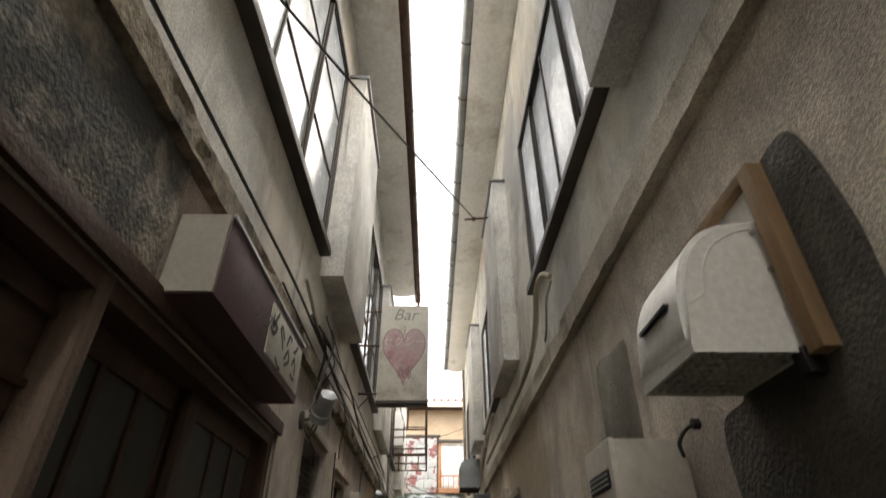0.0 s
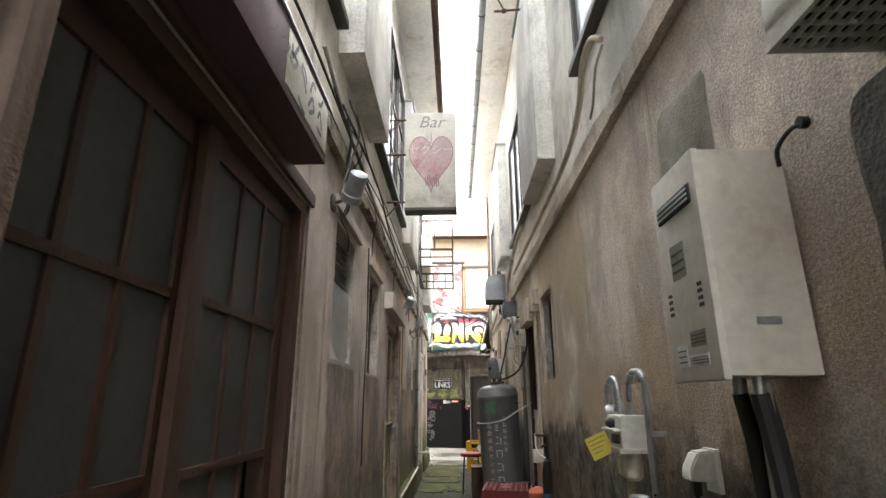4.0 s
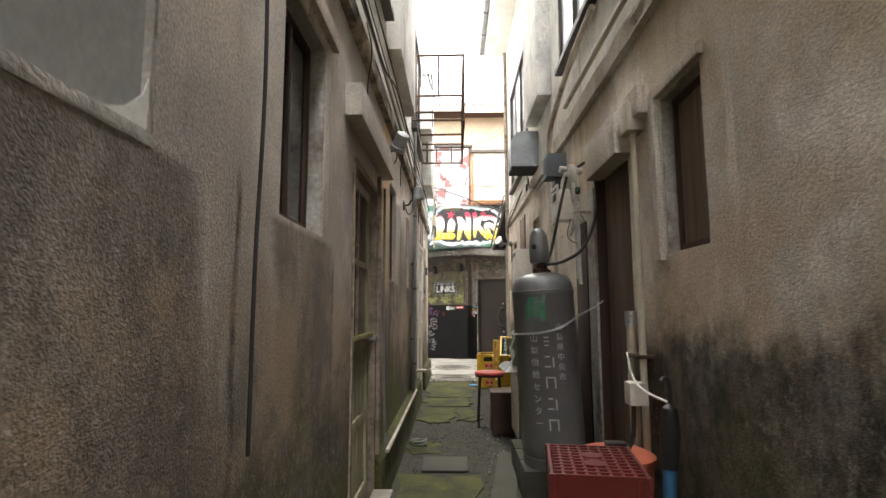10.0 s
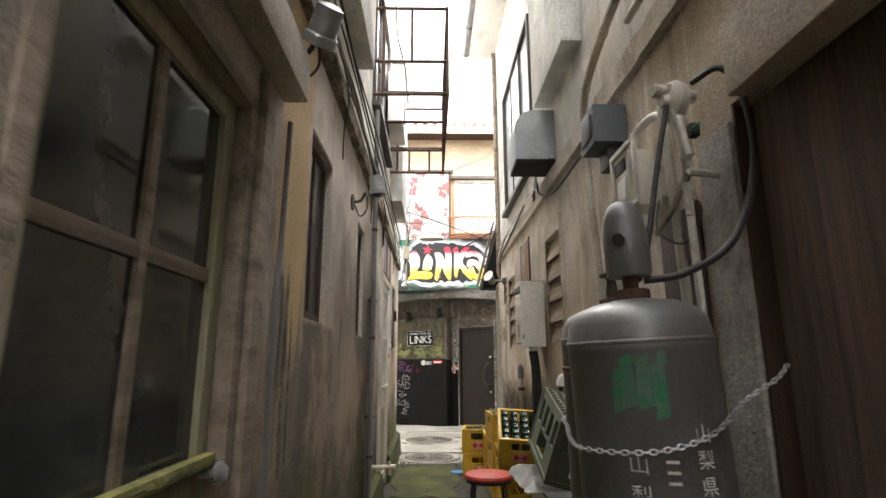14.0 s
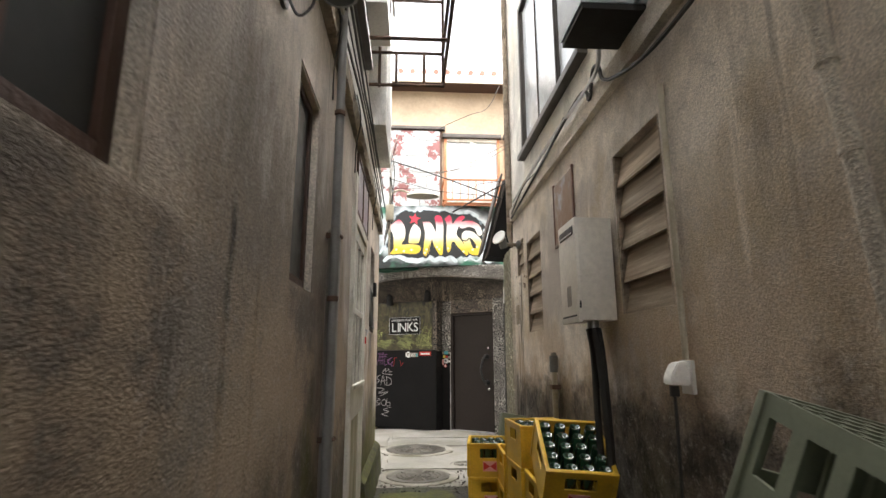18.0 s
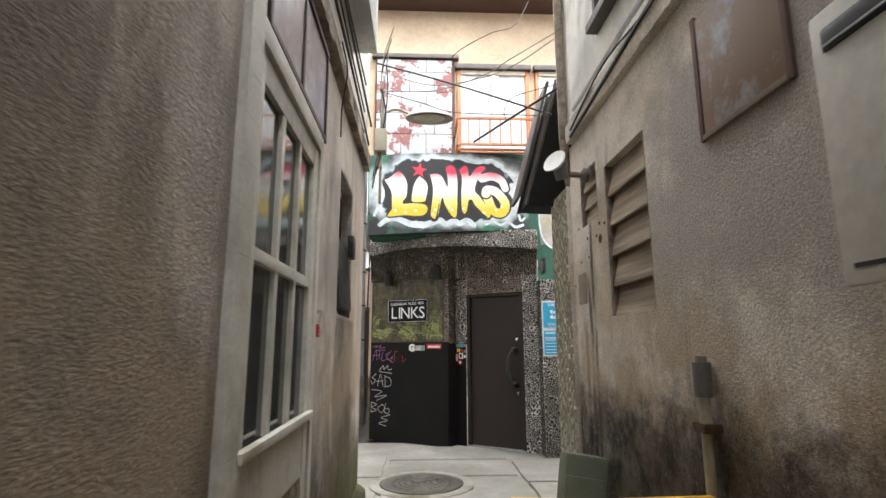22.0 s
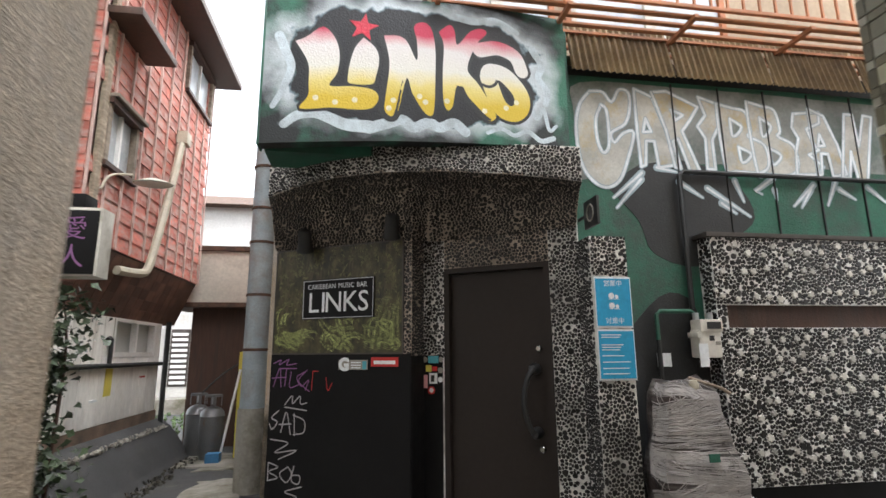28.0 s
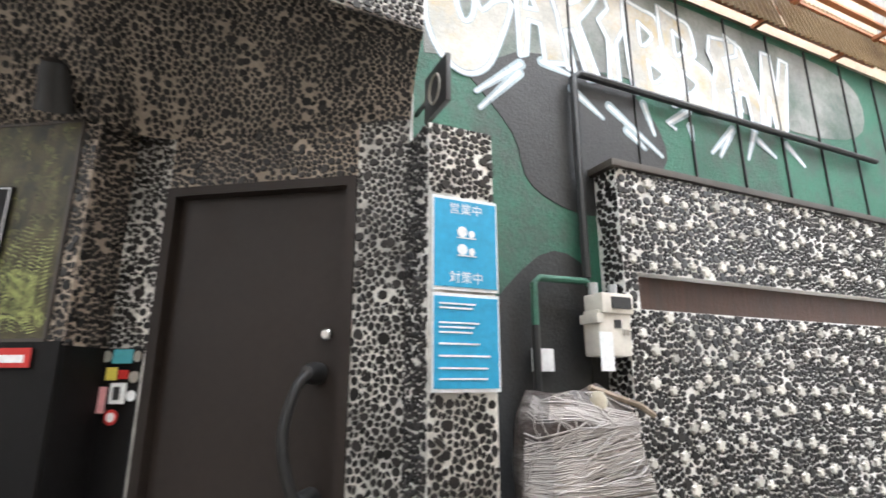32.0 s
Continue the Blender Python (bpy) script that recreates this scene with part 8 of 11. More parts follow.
# iron balcony cage
g = thing("balcony_cage", (-0.42, 10.4, 3.75), "rusty iron frame of a small balcony cage, empty", "balcony")
X0, X1, Y0, Y1 = -0.79, -0.13, 9.35, 11.3
bars = []
for x in (-0.70, X1):
    for y in (Y0, Y1):
        bars.append(((x, y, 3.72), (x, y, 4.62)))
for z in (3.74, 4.06, 4.60):
    bars += [((X0, Y0, z), (X1, Y0, z)), ((X0, Y1, z), (X1, Y1, z)), ((X1, Y0, z), (X1, Y1, z))]
bars += [((X0, 9.9, 3.74), (X1, 9.9, 3.74)), ((X0, 10.6, 3.74), (X1, 10.6, 3.74)), ((X0, 9.9, 4.06), (X1, 9.9, 4.06)), ((-0.45, Y0, 4.06), (-0.45, Y0, 4.6)), ((-0.3, Y1, 3.74), (-0.3, Y1, 4.06)), ((-0.55, Y1, 3.74), (-0.55, Y1, 4.06))]
for a, b in bars:
    part("bar", tube(B(), [a, b], 0.015, 6), "rust", g)
bm = B()
tube(bm, curve_pts([(-0.62, 9.5, 4.9), (-0.6, 9.6, 4.5), (-0.55, 9.7, 4.3)], 4), 0.008, 5)
solo("cable", bm, "cable", "cable dropping into the balcony cage", "cable", "cables along the alley")
g = thing("outdoor_unit", (-0.68, 11.0, 4.08), "pale box of an outdoor unit standing on the balcony cage", "outdoor unit")
part("body", bx(-0.775, -0.60, 10.65, 11.25, 4.085, 4.75, 0.012), "plast_white", g)
part("grille", lathe(B(), [(0.2, 0), (0.2, 0.008), (0.02, 0.012)], 20, axis((-0.60, 10.95, 4.42), (-0.5, 10.95, 4.42))[0]), "plast_black", g)

# ---- right wall, first stretch ----
g = thing("vent_hood", (0.66, 1.12, 2.1), "white plastic vent hood with a square-mesh grille underneath", "vent hood")
xs, ya, yb = 0.775, 0.985, 1.275
prof = [(0.775, 2.13), (0.530, 2.13)]
for k in range(13):
    a = math.pi / 2 * k / 12
    prof.append((0.765 - 0.240 * math.cos(a) ** 0.72, 2.145 + 0.295 * math.sin(a) ** 0.9))
prof.append((0.775, 2.436))
bm = B()
A_ = [bm.verts.new((x, ya, z)) for x, z in prof]
B_ = [bm.verts.new((x, yb, z)) for x, z in prof]
n = len(prof)
for k in range(0, n - 1):
    bm.faces.new((A_[k], A_[k + 1], B_[k + 1], B_[k]))
bm.faces.new(A_[::-1])
bm.faces.new(B_)
bm.faces.new((A_[-1], A_[0], B_[0], B_[-1]))
bmesh.ops.recalc_face_normals(bm, faces=bm.faces)
bmesh.ops.bevel(bm, geom=[e for e in bm.edges if abs(e.verts[0].co.y - e.verts[1].co.y) < 1e-4 and min(v.co.z for v in e.verts) > 2.135 and max(v.co.x for v in e.verts) < 0.77], offset=0.014, segments=3, affect="EDGES")
part("shell", bm, "plast_white", g, smooth=50)
part("side_bead", tube(B(), curve_pts([(0.755, ya, 2.41), (0.71, ya, 2.405), (0.64, ya, 2.365), (0.60, ya, 2.30), (0.59, ya, 2.245), (0.55, ya, 2.215)], 6), 0.003, 6), "plast_white", g)
part("front_slot", bx(0.521, 0.545, ya + 0.06, yb - 0.06, 2.235, 2.245, 0.003), "plast_black", g)
part("flange", bx(0.768, 0.785, ya - 0.02, yb + 0.02, 2.11, 2.53, 0.004), "plast_white", g)
# near-black plate in place of the shaded hollow over the mesh
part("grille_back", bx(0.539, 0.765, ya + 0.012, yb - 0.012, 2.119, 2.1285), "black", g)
bm = B()
for i in range(11):
    x = 0.539 + 0.226 * i / 10
    box(bm, x - 0.0018, x + 0.0018, ya + 0.004, yb - 0.004, 2.108, 2.1187)
for j in range(9):
    y = ya + 0.008 + (yb - ya - 0.016) * j / 8
    box(bm, 0.538, 0.77, y - 0.0018, y + 0.0018, 2.1085, 2.1185)
part("grille", bm, "plast_white", g)
part("rim", bx(0.528, 0.5375, ya, yb, 2.104, 2.1295), "plast_white", g)
part("rim", bx(0.5375, 0.77, ya, ya + 0.004, 2.104, 2.1295), "plast_white", g)
part("rim", bx(0.5375, 0.77, yb - 0.004, yb, 2.104, 2.1295), "plast_white", g)
part("bracket", bx(0.745, 0.79, ya - 0.012, ya + 0.03, 2.06, 2.115, 0.004), "plast_black", g)
for (y, x, z) in ((ya - 0.001, 0.745, 2.40), (ya - 0.001, 0.755, 2.3)):
    part("screw", lathe(B(), [(0.008, 0), (0.008, 0.005), (0.002, 0.006)], 8, axis((x, y, z), (x, y - 0.1, z))[0]), "galv", g)
g = thing("hood_frame", (XR, 1.15, 2.3), "raw wooden mounting frame round the vent", "frame")
for a, b, c, d in ((0.915, 0.962, 2.09, 2.56), (1.298, 1.33, 2.15, 2.56), (0.962, 1.298, 2.532, 2.56)):
    part("batten", bx(XR - 0.045, XR, a, b, c, d, 0.003), "wood_raw", g)
bm = B()
prism(bm, [(p.x, p.y) for p in curve_pts([(0.96, 2.55, 0), (0.88, 2.58, 0), (0.80, 2.54, 0), (0.765, 2.3, 0), (0.77, 2.1, 0), (0.74, 1.62, 0), (1.0, 1.585, 0), (1.40, 1.60, 0), (1.43, 1.8, 0), (1.43, 2.06, 0), (1.30, 2.10, 0)], 5)], lambda u, v, h: Vector((XR - h * 0.6, u, v)), 0.012, 0.01)
solo("mortar_patch", bm, "dark_cement", "dark cement patch smeared beside the vent", "patch", kind="structure")
bm = B()
prism(bm, [(p.x, p.y) for p in curve_pts([(1.99, 2.29, 0), (1.99, 2.45, 0), (2.0, 2.575, 0), (2.2, 2.59, 0), (2.40, 2.6, 0), (2.42, 2.35, 0), (2.42, 2.05, 0), (2.2, 2.03, 0), (2.0, 2.04, 0)], 3)], lambda u, v, h: Vector((XR - h, u, v)), 0.006, 0.01)
solo("mortar_patch", bm, "concrete", "grey cement patch above the water heater", "patch", kind="structure")
solo("mortar_patch", bx(XR - 0.004, XR + 0.002, 12.66, 12.83, 1.70, 1.91, 0.002), "patch_mortar", "brown mortar patch over an old bracket hole", "patch", kind="structure")


def heater(y0, y1, z0, z1, x0, label, old):
    """Wall-hung gas water heater: casing, cover, flue slot, labels, valves and pipes."""
    g = thing("water_heater", ((x0 + XR) / 2, (y0 + y1) / 2, z0), label, "water heater")
    part("casing", bx(x0 + 0.02, XR - 0.012, y0, y1, z0 + 0.01, z1, 0.006), "heater", g)
    cover = part("cover", bx(x0, x0 + 0.021, y0 - 0.003, y1 + 0.003, z0, z1 + 0.003, 0.008), "heater", g)
    zz = z1 - (0.11 if old else 0.07)
    yc = (y0 + y1) / 2
    slot = part("flue_slot", bx(x0 - 0.006, x0 + 0.01, y0 + 0.03, y1 - 0.03, zz - 0.028, zz + 0.028, 0.012), "plast_black", g)
    for k in range(3 if old else 1):
        part("flue_fin", bx(x0 - 0.009, x0, y0 + 0.04, y1 - 0.04, zz - 0.018 + 0.014 * k, zz - 0.013 + 0.014 * k), "galv", slot)
    if old:
        for cx in (y0 + 0.05, y1 - 0.05):
            for i in range(2):
                for j in range(4):
                    part("vent_hole", lathe(B(), [(0.006, 0), (0.006, 0.002)], 8, axis((x0 - 0.001, cx + 0.014 * (i - 0.5), z0 + 0.19 + 0.018 * j), (x0 - 0.1, cx + 0.014 * (i - 0.5), z0 + 0.19 + 0.018 * j))[0]), "plast_black", g)
        for (a, b, c, d, m) in ((yc - 0.03, yc + 0.06, z0 + 0.28, z0 + 0.38, "cable_grey"), (yc - 0.09, yc + 0.0, z0 + 0.09, z0 + 0.13, "cable_grey"), (yc - 0.09, yc + 0.02, z0 + 0.04, z0 + 0.07, "poster_white"), (yc + 0.03, yc + 0.09, z0 + 0.04, z0 + 0.10, "poster_white")):
            lab = part("label", bx(x0 - 0.0015, x0 + 0.002, a, b, c, d), m, g)
            for q in range(3):
                part("print", bx(x0 - 0.0025, x0 - 0.001, a + 0.006, b - 0.006, c + (d - c) * (0.2 + 0.25 * q), c + (d - c) * (0.26 + 0.25 * q)), "frame_dark", lab)
        part("side_label", bx(x0 + 0.1, x0 + 0.16, y0 - 0.0015, y0 + 0.001, z0 + 0.13, z0 + 0.15), "galv", g)
    else:
        part("slot", bx(x0 - 0.002, x0 + 0.002, y0 + 0.03, y1 - 0.03, z0 + 0.035, z0 + 0.045), "plast_black", g)
        part("label", bx(x0 - 0.0015, x0 + 0.002, yc - 0.05, yc + 0.03, z0 + 0.1, z0 + 0.22), "cable_grey", g)
        part("catch", bx(x0 + 0.008, x0 + 0.018, y0 - 0.006, y0, z0 + 0.08, z0 + 0.12), "plast_black", g)
    for k, (dy, r, m) in enumerate(((0.04, 0.022, "cable"), (0.085, 0.026, "plast_black"), (0.13, 0.02, "cable"), (0.175, 0.016, "cable_grey"))):
        y = y0 + dy
        xx = x0 + 0.10 + 0.03 * (k % 2)
        part("valve", rod(B(), (xx, y, z0 + 0.012), (xx, y, z0 - 0.05), 0.014, 10), "galv", g)
        part("pipe", tube(B(), curve_pts([(xx, y, z0 - 0.03), (xx + 0.02, y + 0.004, z0 - 0.2), (xx + 0.04 - 0.01 * k, y - 0.006, z0 - 0.6), (xx + 0.05, y, max(0.2, z0 - 1.3))], 5), r, 8), m, g)
    return g


heater(1.66, 1.945, 1.495, 2.095, 0.54, "beige wall-hung gas water heater with slotted flue and stickers", True)
heater(9.93, 10.26, 1.547, 2.16, 0.555, "plain beige gas water heater hung beside the louvre", False)
g = bpy.data.objects["water_heater"]
part("flex_hose", tube(B(), [(0.66, 1.72, 1.49 - 0.012 * k) for k in range(28)], 0.02, 8), "cable_grey", g, "ribbed grey hose")
bm = B()
tube(bm, curve_pts([(0.765, 1.655, 2.04), (0.745, 1.62, 2.07), (0.755, 1.575, 2.10), (0.785, 1.561, 2.113)], 5), 0.006, 6)
tube(bm, [(0.77, 1.561, 2.113), (0.795, 1.561, 2.113)], 0.016, 10)
solo("heater_cable", bm, "cable", "short cable from the heater into the wall", "cable")


def outlet(y, z, label, drop):
    g = thing("outdoor_socket", (XR, y, z), label, "socket")
    part("back_plate", bx(XR - 0.02, XR, y - 0.045, y + 0.045, z - 0.07, z + 0.07, 0.006), "plast_white", g)
    bm = B()
    P = [(XR - 0.02, z + 0.065), (XR - 0.07, z + 0.06), (XR - 0.10, z + 0.01), (XR - 0.105, z - 0.03), (XR - 0.02, z - 0.035)]
    a = [bm.verts.new((p[0], y - 0.038, p[1])) for p in P]
    b = [bm.verts.new((p[0], y + 0.038, p[1])) for p in P]
    bm.faces.new(a)
    bm.faces.new(b[::-1])
    for k in range(5):
        bm.faces.new((a[k], b[k], b[(k + 1) % 5], a[(k + 1) % 5]))
    bmesh.ops.recalc_face_normals(bm, faces=bm.faces)
    bmesh.ops.bevel(bm, geom=bm.edges[:], offset=0.006, segments=2, affect="EDGES")
    part("cover", bm, "plast_white", g)
    part("plug", bx(XR - 0.09, XR - 0.06, y - 0.015, y + 0.015, z - 0.08, z - 0.034, 0.005), "plast_black", g)
    part("cord", tube(B(), curve_pts(drop, 6), 0.007, 6), "cable", g)


outlet(2.31, 1.22, "beige outdoor socket with a black plug", [(0.715, 2.31, 1.15), (0.71, 2.29, 1.02), (0.72, 2.24, 0.95), (0.74, 2.14, 0.9)])
outlet(9.22, 1.27, "beige outdoor socket under a hood with a black cord", [(0.715, 9.22, 1.2), (0.71, 9.22, 0.9), (0.71, 9.24, 0.55), (0.70, 9.22, 0.15)])
bm = B()
tube(bm, [(XR - 0.018, 9.21, 2.62), (XR - 0.018, 9.21, 1.34)], 0.014, 8)
solo("conduit", bm, "pvc", "beige conduit running down to the socket", "pipe")

# gas meter with its steel pipes
g = thing("gas_meter", (0.68, 2.75, 1.2), "white gas meter on steel pipes with a yellow tag", "gas meter")
body = part("body", bx(0.615, 0.735, 2.60, 2.80, 1.28, 1.42, 0.015), "plast_white", g)
part("flange", bx(0.60, 0.745, 2.585, 2.815, 1.262, 1.282, 0.005), "heater", g)
for yy in (2.66, 2.745):
    part("chamber", lathe(B(), [(0.022, 0), (0.038, 0.015), (0.042, 0.06), (0.040, 0.10), (0.03, 0.115)], 16, Matrix.Translation((0.675, yy, 1.148))), "heater", g)
part("dial", bx(0.60, 0.617, 2.62, 2.70, 1.30, 1.34, 0.003), "plast_black", body)
part("dial", lathe(B(), [(0.02, 0), (0.022, 0.02), (0.012, 0.035)], 12, axis((0.615, 2.69, 1.385), (0.5, 2.69, 1.385))[0]), "plast_black", body)
part("elbow", tube(B(), curve_pts([(0.665, 2.76, 1.41), (0.665, 2.763, 1.53), (0.66, 2.78, 1.575), (0.65, 2.81, 1.575), (0.642, 2.825, 1.53), (0.64, 2.826, 1.41)], 5), 0.0165, 12), "galv", g)
part("elbow", tube(B(), curve_pts([(0.68, 2.66, 1.41), (0.685, 2.655, 1.52), (0.69, 2.64, 1.585), (0.70, 2.60, 1.605), (0.715, 2.555, 1.59), (0.72, 2.545, 1.52), (0.72, 2.545, 1.3), (0.72, 2.545, 1.1), (0.72, 2.545, 1.0), (0.722, 2.52, 0.965), (0.725, 2.3, 0.955), (0.73, 1.9, 0.95), (0.73, 1.2, 0.95)], 5), 0.0148, 12), "galv", g)
for p, q in (((0.665, 2.772, 1.42), (0.665, 2.772, 1.46)), ((0.68, 2.66, 1.42), (0.68, 2.66, 1.455)), ((0.72, 2.545, 1.47), (0.72, 2.545, 1.52)), ((0.72, 2.545, 1.04), (0.72, 2.545, 1.09))):
    part("collar", rod(B(), p, q, 0.0205, 12), "galv", g)
part("clamp", bx(0.72, 0.79, 2.525, 2.565, 1.335, 1.355, 0.003), "galv", g)
part("valve", lathe(B(), [(0.016, 0), (0.02, 0.02), (0.02, 0.06), (0.012, 0.075)], 10, axis((0.69, 2.545, 1.09), (0.6, 2.60, 1.09))[0]), "galv", g)
part("down_pipe", tube(B(), [(0.68, 2.72, 1.15), (0.69, 2.72, 0.9), (0.69, 2.72, 0.15)], 0.024, 12), "pvc", g, "beige plastic pipe")
tg = part("tag", bx(-0.051, 0.051, -0.001, 0.001, -0.049, 0.049, 0, Matrix.Translation((0.549, 2.715, 1.286)) @ Matrix.Rotation(radians(-23.6), 4, "Y")), "yellow_tag", g, "yellow card tag")
for k in range(4):
    part("print", bx(-0.04, 0.04 - 0.012 * k, -0.0018, -0.0008, 0.03 - 0.018 * k, 0.034 - 0.018 * k, 0, Matrix.Translation((0.549, 2.715, 1.286)) @ Matrix.Rotation(radians(-23.6), 4, "Y")), "wood_raw", tg)
part("tag_wire", tube(B(), [(0.60, 2.70, 1.30), (0.605, 2.66, 1.31)], 0.003, 5), "galv", g)
for k, (p, q) in enumerate((((0.662, 2.78, 1.56), (0.655, 2.80, 1.585)), ((0.645, 2.818, 1.56), (0.641, 2.827, 1.52)), ((0.688, 2.645, 1.56), (0.694, 2.628, 1.595)), ((0.708, 2.575, 1.603), (0.717, 2.552, 1.57)))):
    part("fitting", rod(B(), p, q, 0.0205, 12), "galv", g)
part("regulator_cap", lathe(B(), [(0.03, 0), (0.034, 0.01), (0.03, 0.045), (0.012, 0.055)], 14, axis((0.66, 2.80, 1.43), (0.56, 2.83, 1.44))[0]), "galv", g)
part("counter_plate", bx(0.585, 0.66, 2.61, 2.80, 1.352, 1.362, 0.002), "plast_white", g)
g.location = (0.685, 2.935, 1.165)

# bamboo-coloured pipe and poles along the wall foot
solo("waste_pipe", tube(B(), curve_pts([(0.62, 2.6, 0.42), (0.64, 3.6, 0.44), (0.66, 4.8, 0.42), (0.68, 5.9, 0.40), (0.70, 6.9, 0.36)], 5), 0.036, 12), "cream", "stained yellow-grey waste pipe lying along the wall foot", "pipe")
solo("pole", tube(B(), [(0.50, 2.8, 0.20), (0.62, 5.4, 0.42)], 0.013, 8), "plast_white", "thin white pole lying beside the crates", "pole")
solo("pole", tube(B(), [(0.45, 2.9, 0.18), (0.60, 5.3, 0.38)], 0.010, 8), "galv", "thin steel pole lying beside the crates", "pole")
solo("vine_tie", tube(B(), curve_pts([(0.66, 5.2, 0.44), (0.62, 5.0, 0.58), (0.60, 4.9, 0.45), (0.58, 4.7, 0.3)], 5), 0.008, 6), "leaf", "green plastic cord looped over the pipe", "cord")
g = thing("steel_bracket", (0.72, 3.8, 0.62), "folded steel angle bracket leaning at the wall", "bracket")
part("leg", tube(B(), [(0.76, 3.72, 0.86), (0.60, 4.05, 0.585)], 0.012, 4), "galv", g)
part("leg", tube(B(), [(0.76, 3.72, 0.86), (0.775, 3.76, 0.60)], 0.012, 4), "galv", g)
part("foot", tube(B(), [(0.60, 4.05, 0.585), (0.775, 3.76, 0.60)], 0.012, 4), "galv", g)
# wooden duckboard under the crates, cinder block
g = thing("duckboard", (0.4, 4.9, GZ), "rotten dark wooden duckboard on the wet floor", "duckboard")
for k in range(4):
    part("plank", bx(0.13 + 0.12 * k, 0.235 + 0.12 * k, 3.6, 6.1, GZ + 0.03, GZ + 0.06, 0.005), "wood_dark", g)
for y in (3.8, 4.9, 5.9):
    part("bearer", bx(0.13, 0.60, y, y + 0.06, GZ - 0.01, GZ + 0.03), "wood_dark", g)

# ---- crates ----
def crate(mtl, label, w=0.365, d=0.45, h=0.29, mark=None, flip=False, cols=4, rows=5, lattice=False, grid_holes=False):
    """Plastic bottle crate with hand holes, ribs, rim and bottom lattice, standing at the origin."""
    g = thing("bottle_crate", (0, 0, 0), label, "crate", "plastic bottle crates")
    t = 0.012
    fh = [(-0.10, 0.10, h * 0.50, h * 0.86)] if grid_holes else [(-0.085, 0.085, h * 0.56, h * 0.84)]
    sh = [(-0.09, 0.09, h * 0.56, h * 0.84)]
    if lattice:
        fh += [(-w * 0.40 + 0.125 * k, -w * 0.40 + 0.125 * k + 0.075, h * 0.14, h * 0.5) for k in range(3) if -w * 0.40 + 0.125 * k + 0.075 < w * 0.45]
        sh += [(-d * 0.42 + 0.11 * k, -d * 0.42 + 0.11 * k + 0.07, h * 0.14, h * 0.52) for k in range(4)]
    for y in (-d / 2, d / 2):
        bm = B()
        wall(bm, (y - t / 2, y + t / 2), -w / 2, w / 2, 0, h - 0.02, fh, along="x")
        part("side", bm, mtl, g, local=True, smooth=30)
    for x in (-w / 2, w / 2):
        bm = B()
        wall(bm, (x - t / 2, x + t / 2), -d / 2 + t / 2, d / 2 - t / 2, 0, h - 0.02, sh)
        part("side", bm, mtl, g, local=True, smooth=30)
    r = 0.012
    bm = B()
    for (a, b, c, e) in ((-w / 2 - r, w / 2 + r, -d / 2 - r, -d / 2 + r), (-w / 2 - r, w / 2 + r, d / 2 - r, d / 2 + r), (-w / 2 - r, -w / 2 + r, -d / 2 + r, d / 2 - r), (w / 2 - r, w / 2 + r, -d / 2 + r, d / 2 - r)):
        box(bm, a, b, c, e, h - 0.026, h, 0.004)
    part("rim", bm, mtl, g, local=True)
    for x, y in ((-w / 2, -d / 2), (w / 2, -d / 2), (w / 2, d / 2), (-w / 2, d / 2)):
        part("corner_post", bx(x - 0.012, x + 0.012, y - 0.012, y + 0.012, 0, h - 0.027, 0.005), mtl, g, local=True)
    bm = B()
    for i in range(1, 2 * cols):
        x = -w / 2 + w * i / (2 * cols)
        box(bm, x - 0.006, x + 0.006, -d / 2 + t, d / 2 - t, 0.002, 0.012)
    for j in range(1, 2 * rows):
        y = -d / 2 + d * j / (2 * rows)
        box(bm, -w / 2 + t, w / 2 - t, y - 0.006, y + 0.006, 0.0, 0.010)
    part("bottom_grid", bm, mtl, g, local=True)["kind"] = "stuff"
    if grid_holes:
        for y in (-0.06, 0.06):
            part("hole_ring", lathe(B(), [(0.036, -0.002), (0.046, -0.002), (0.046, 0.014), (0.036, 0.014)], 18, Matrix.Translation((0, y, 0))), mtl, g, local=True)
        for y in (-d / 2 - 0.005, d / 2 + 0.005):
            part("panel_rib", bx(-w / 2 + 0.03, w / 2 - 0.03, y - 0.004, y + 0.004, h * 0.42, h * 0.45), mtl, g, local=True)
            for x in (-w / 2 + 0.035, w / 2 - 0.035):
                part("panel_rib", bx(x - 0.005, x + 0.005, y - 0.004, y + 0.004, 0.01, h - 0.03), mtl, g, local=True)
    bm = B()
    for i in range(1, cols):
        x = -w / 2 + w * i / cols
        box(bm, x - 0.002, x + 0.002, -d / 2 + t, d / 2 - t, 0.012, h * 0.5)
    for j in range(1, rows):
        y = -d / 2 + d * j / rows
        box(bm, -w / 2 + t, w / 2 - t, y - 0.002, y + 0.002, 0.013, h * 0.49)
    part("dividers", bm, mtl, g, local=True)["kind"] = "stuff"
    if mark:
        for y, s in ((-d / 2 - t / 2, -1), (d / 2 + t / 2, 1)):
            plate = part("mark_plate", bx(-0.06, 0.06, min(y, y + s * 0.003), max(y, y + s * 0.003), h * 0.17, h * 0.47), "stk_pink", g, local=True)
            bm = B()
            for sg in (-1, 1):
                prism(bm, [(0.0, h * 0.32), (0.055 * sg, h * 0.45), (0.055 * sg, h * 0.19)][::sg], lambda u, v, hh: Vector((u, y + s * (0.0032 + hh), v)), 0.002)
            part("mark", bm, "red_mark", plate, local=True)
    return g


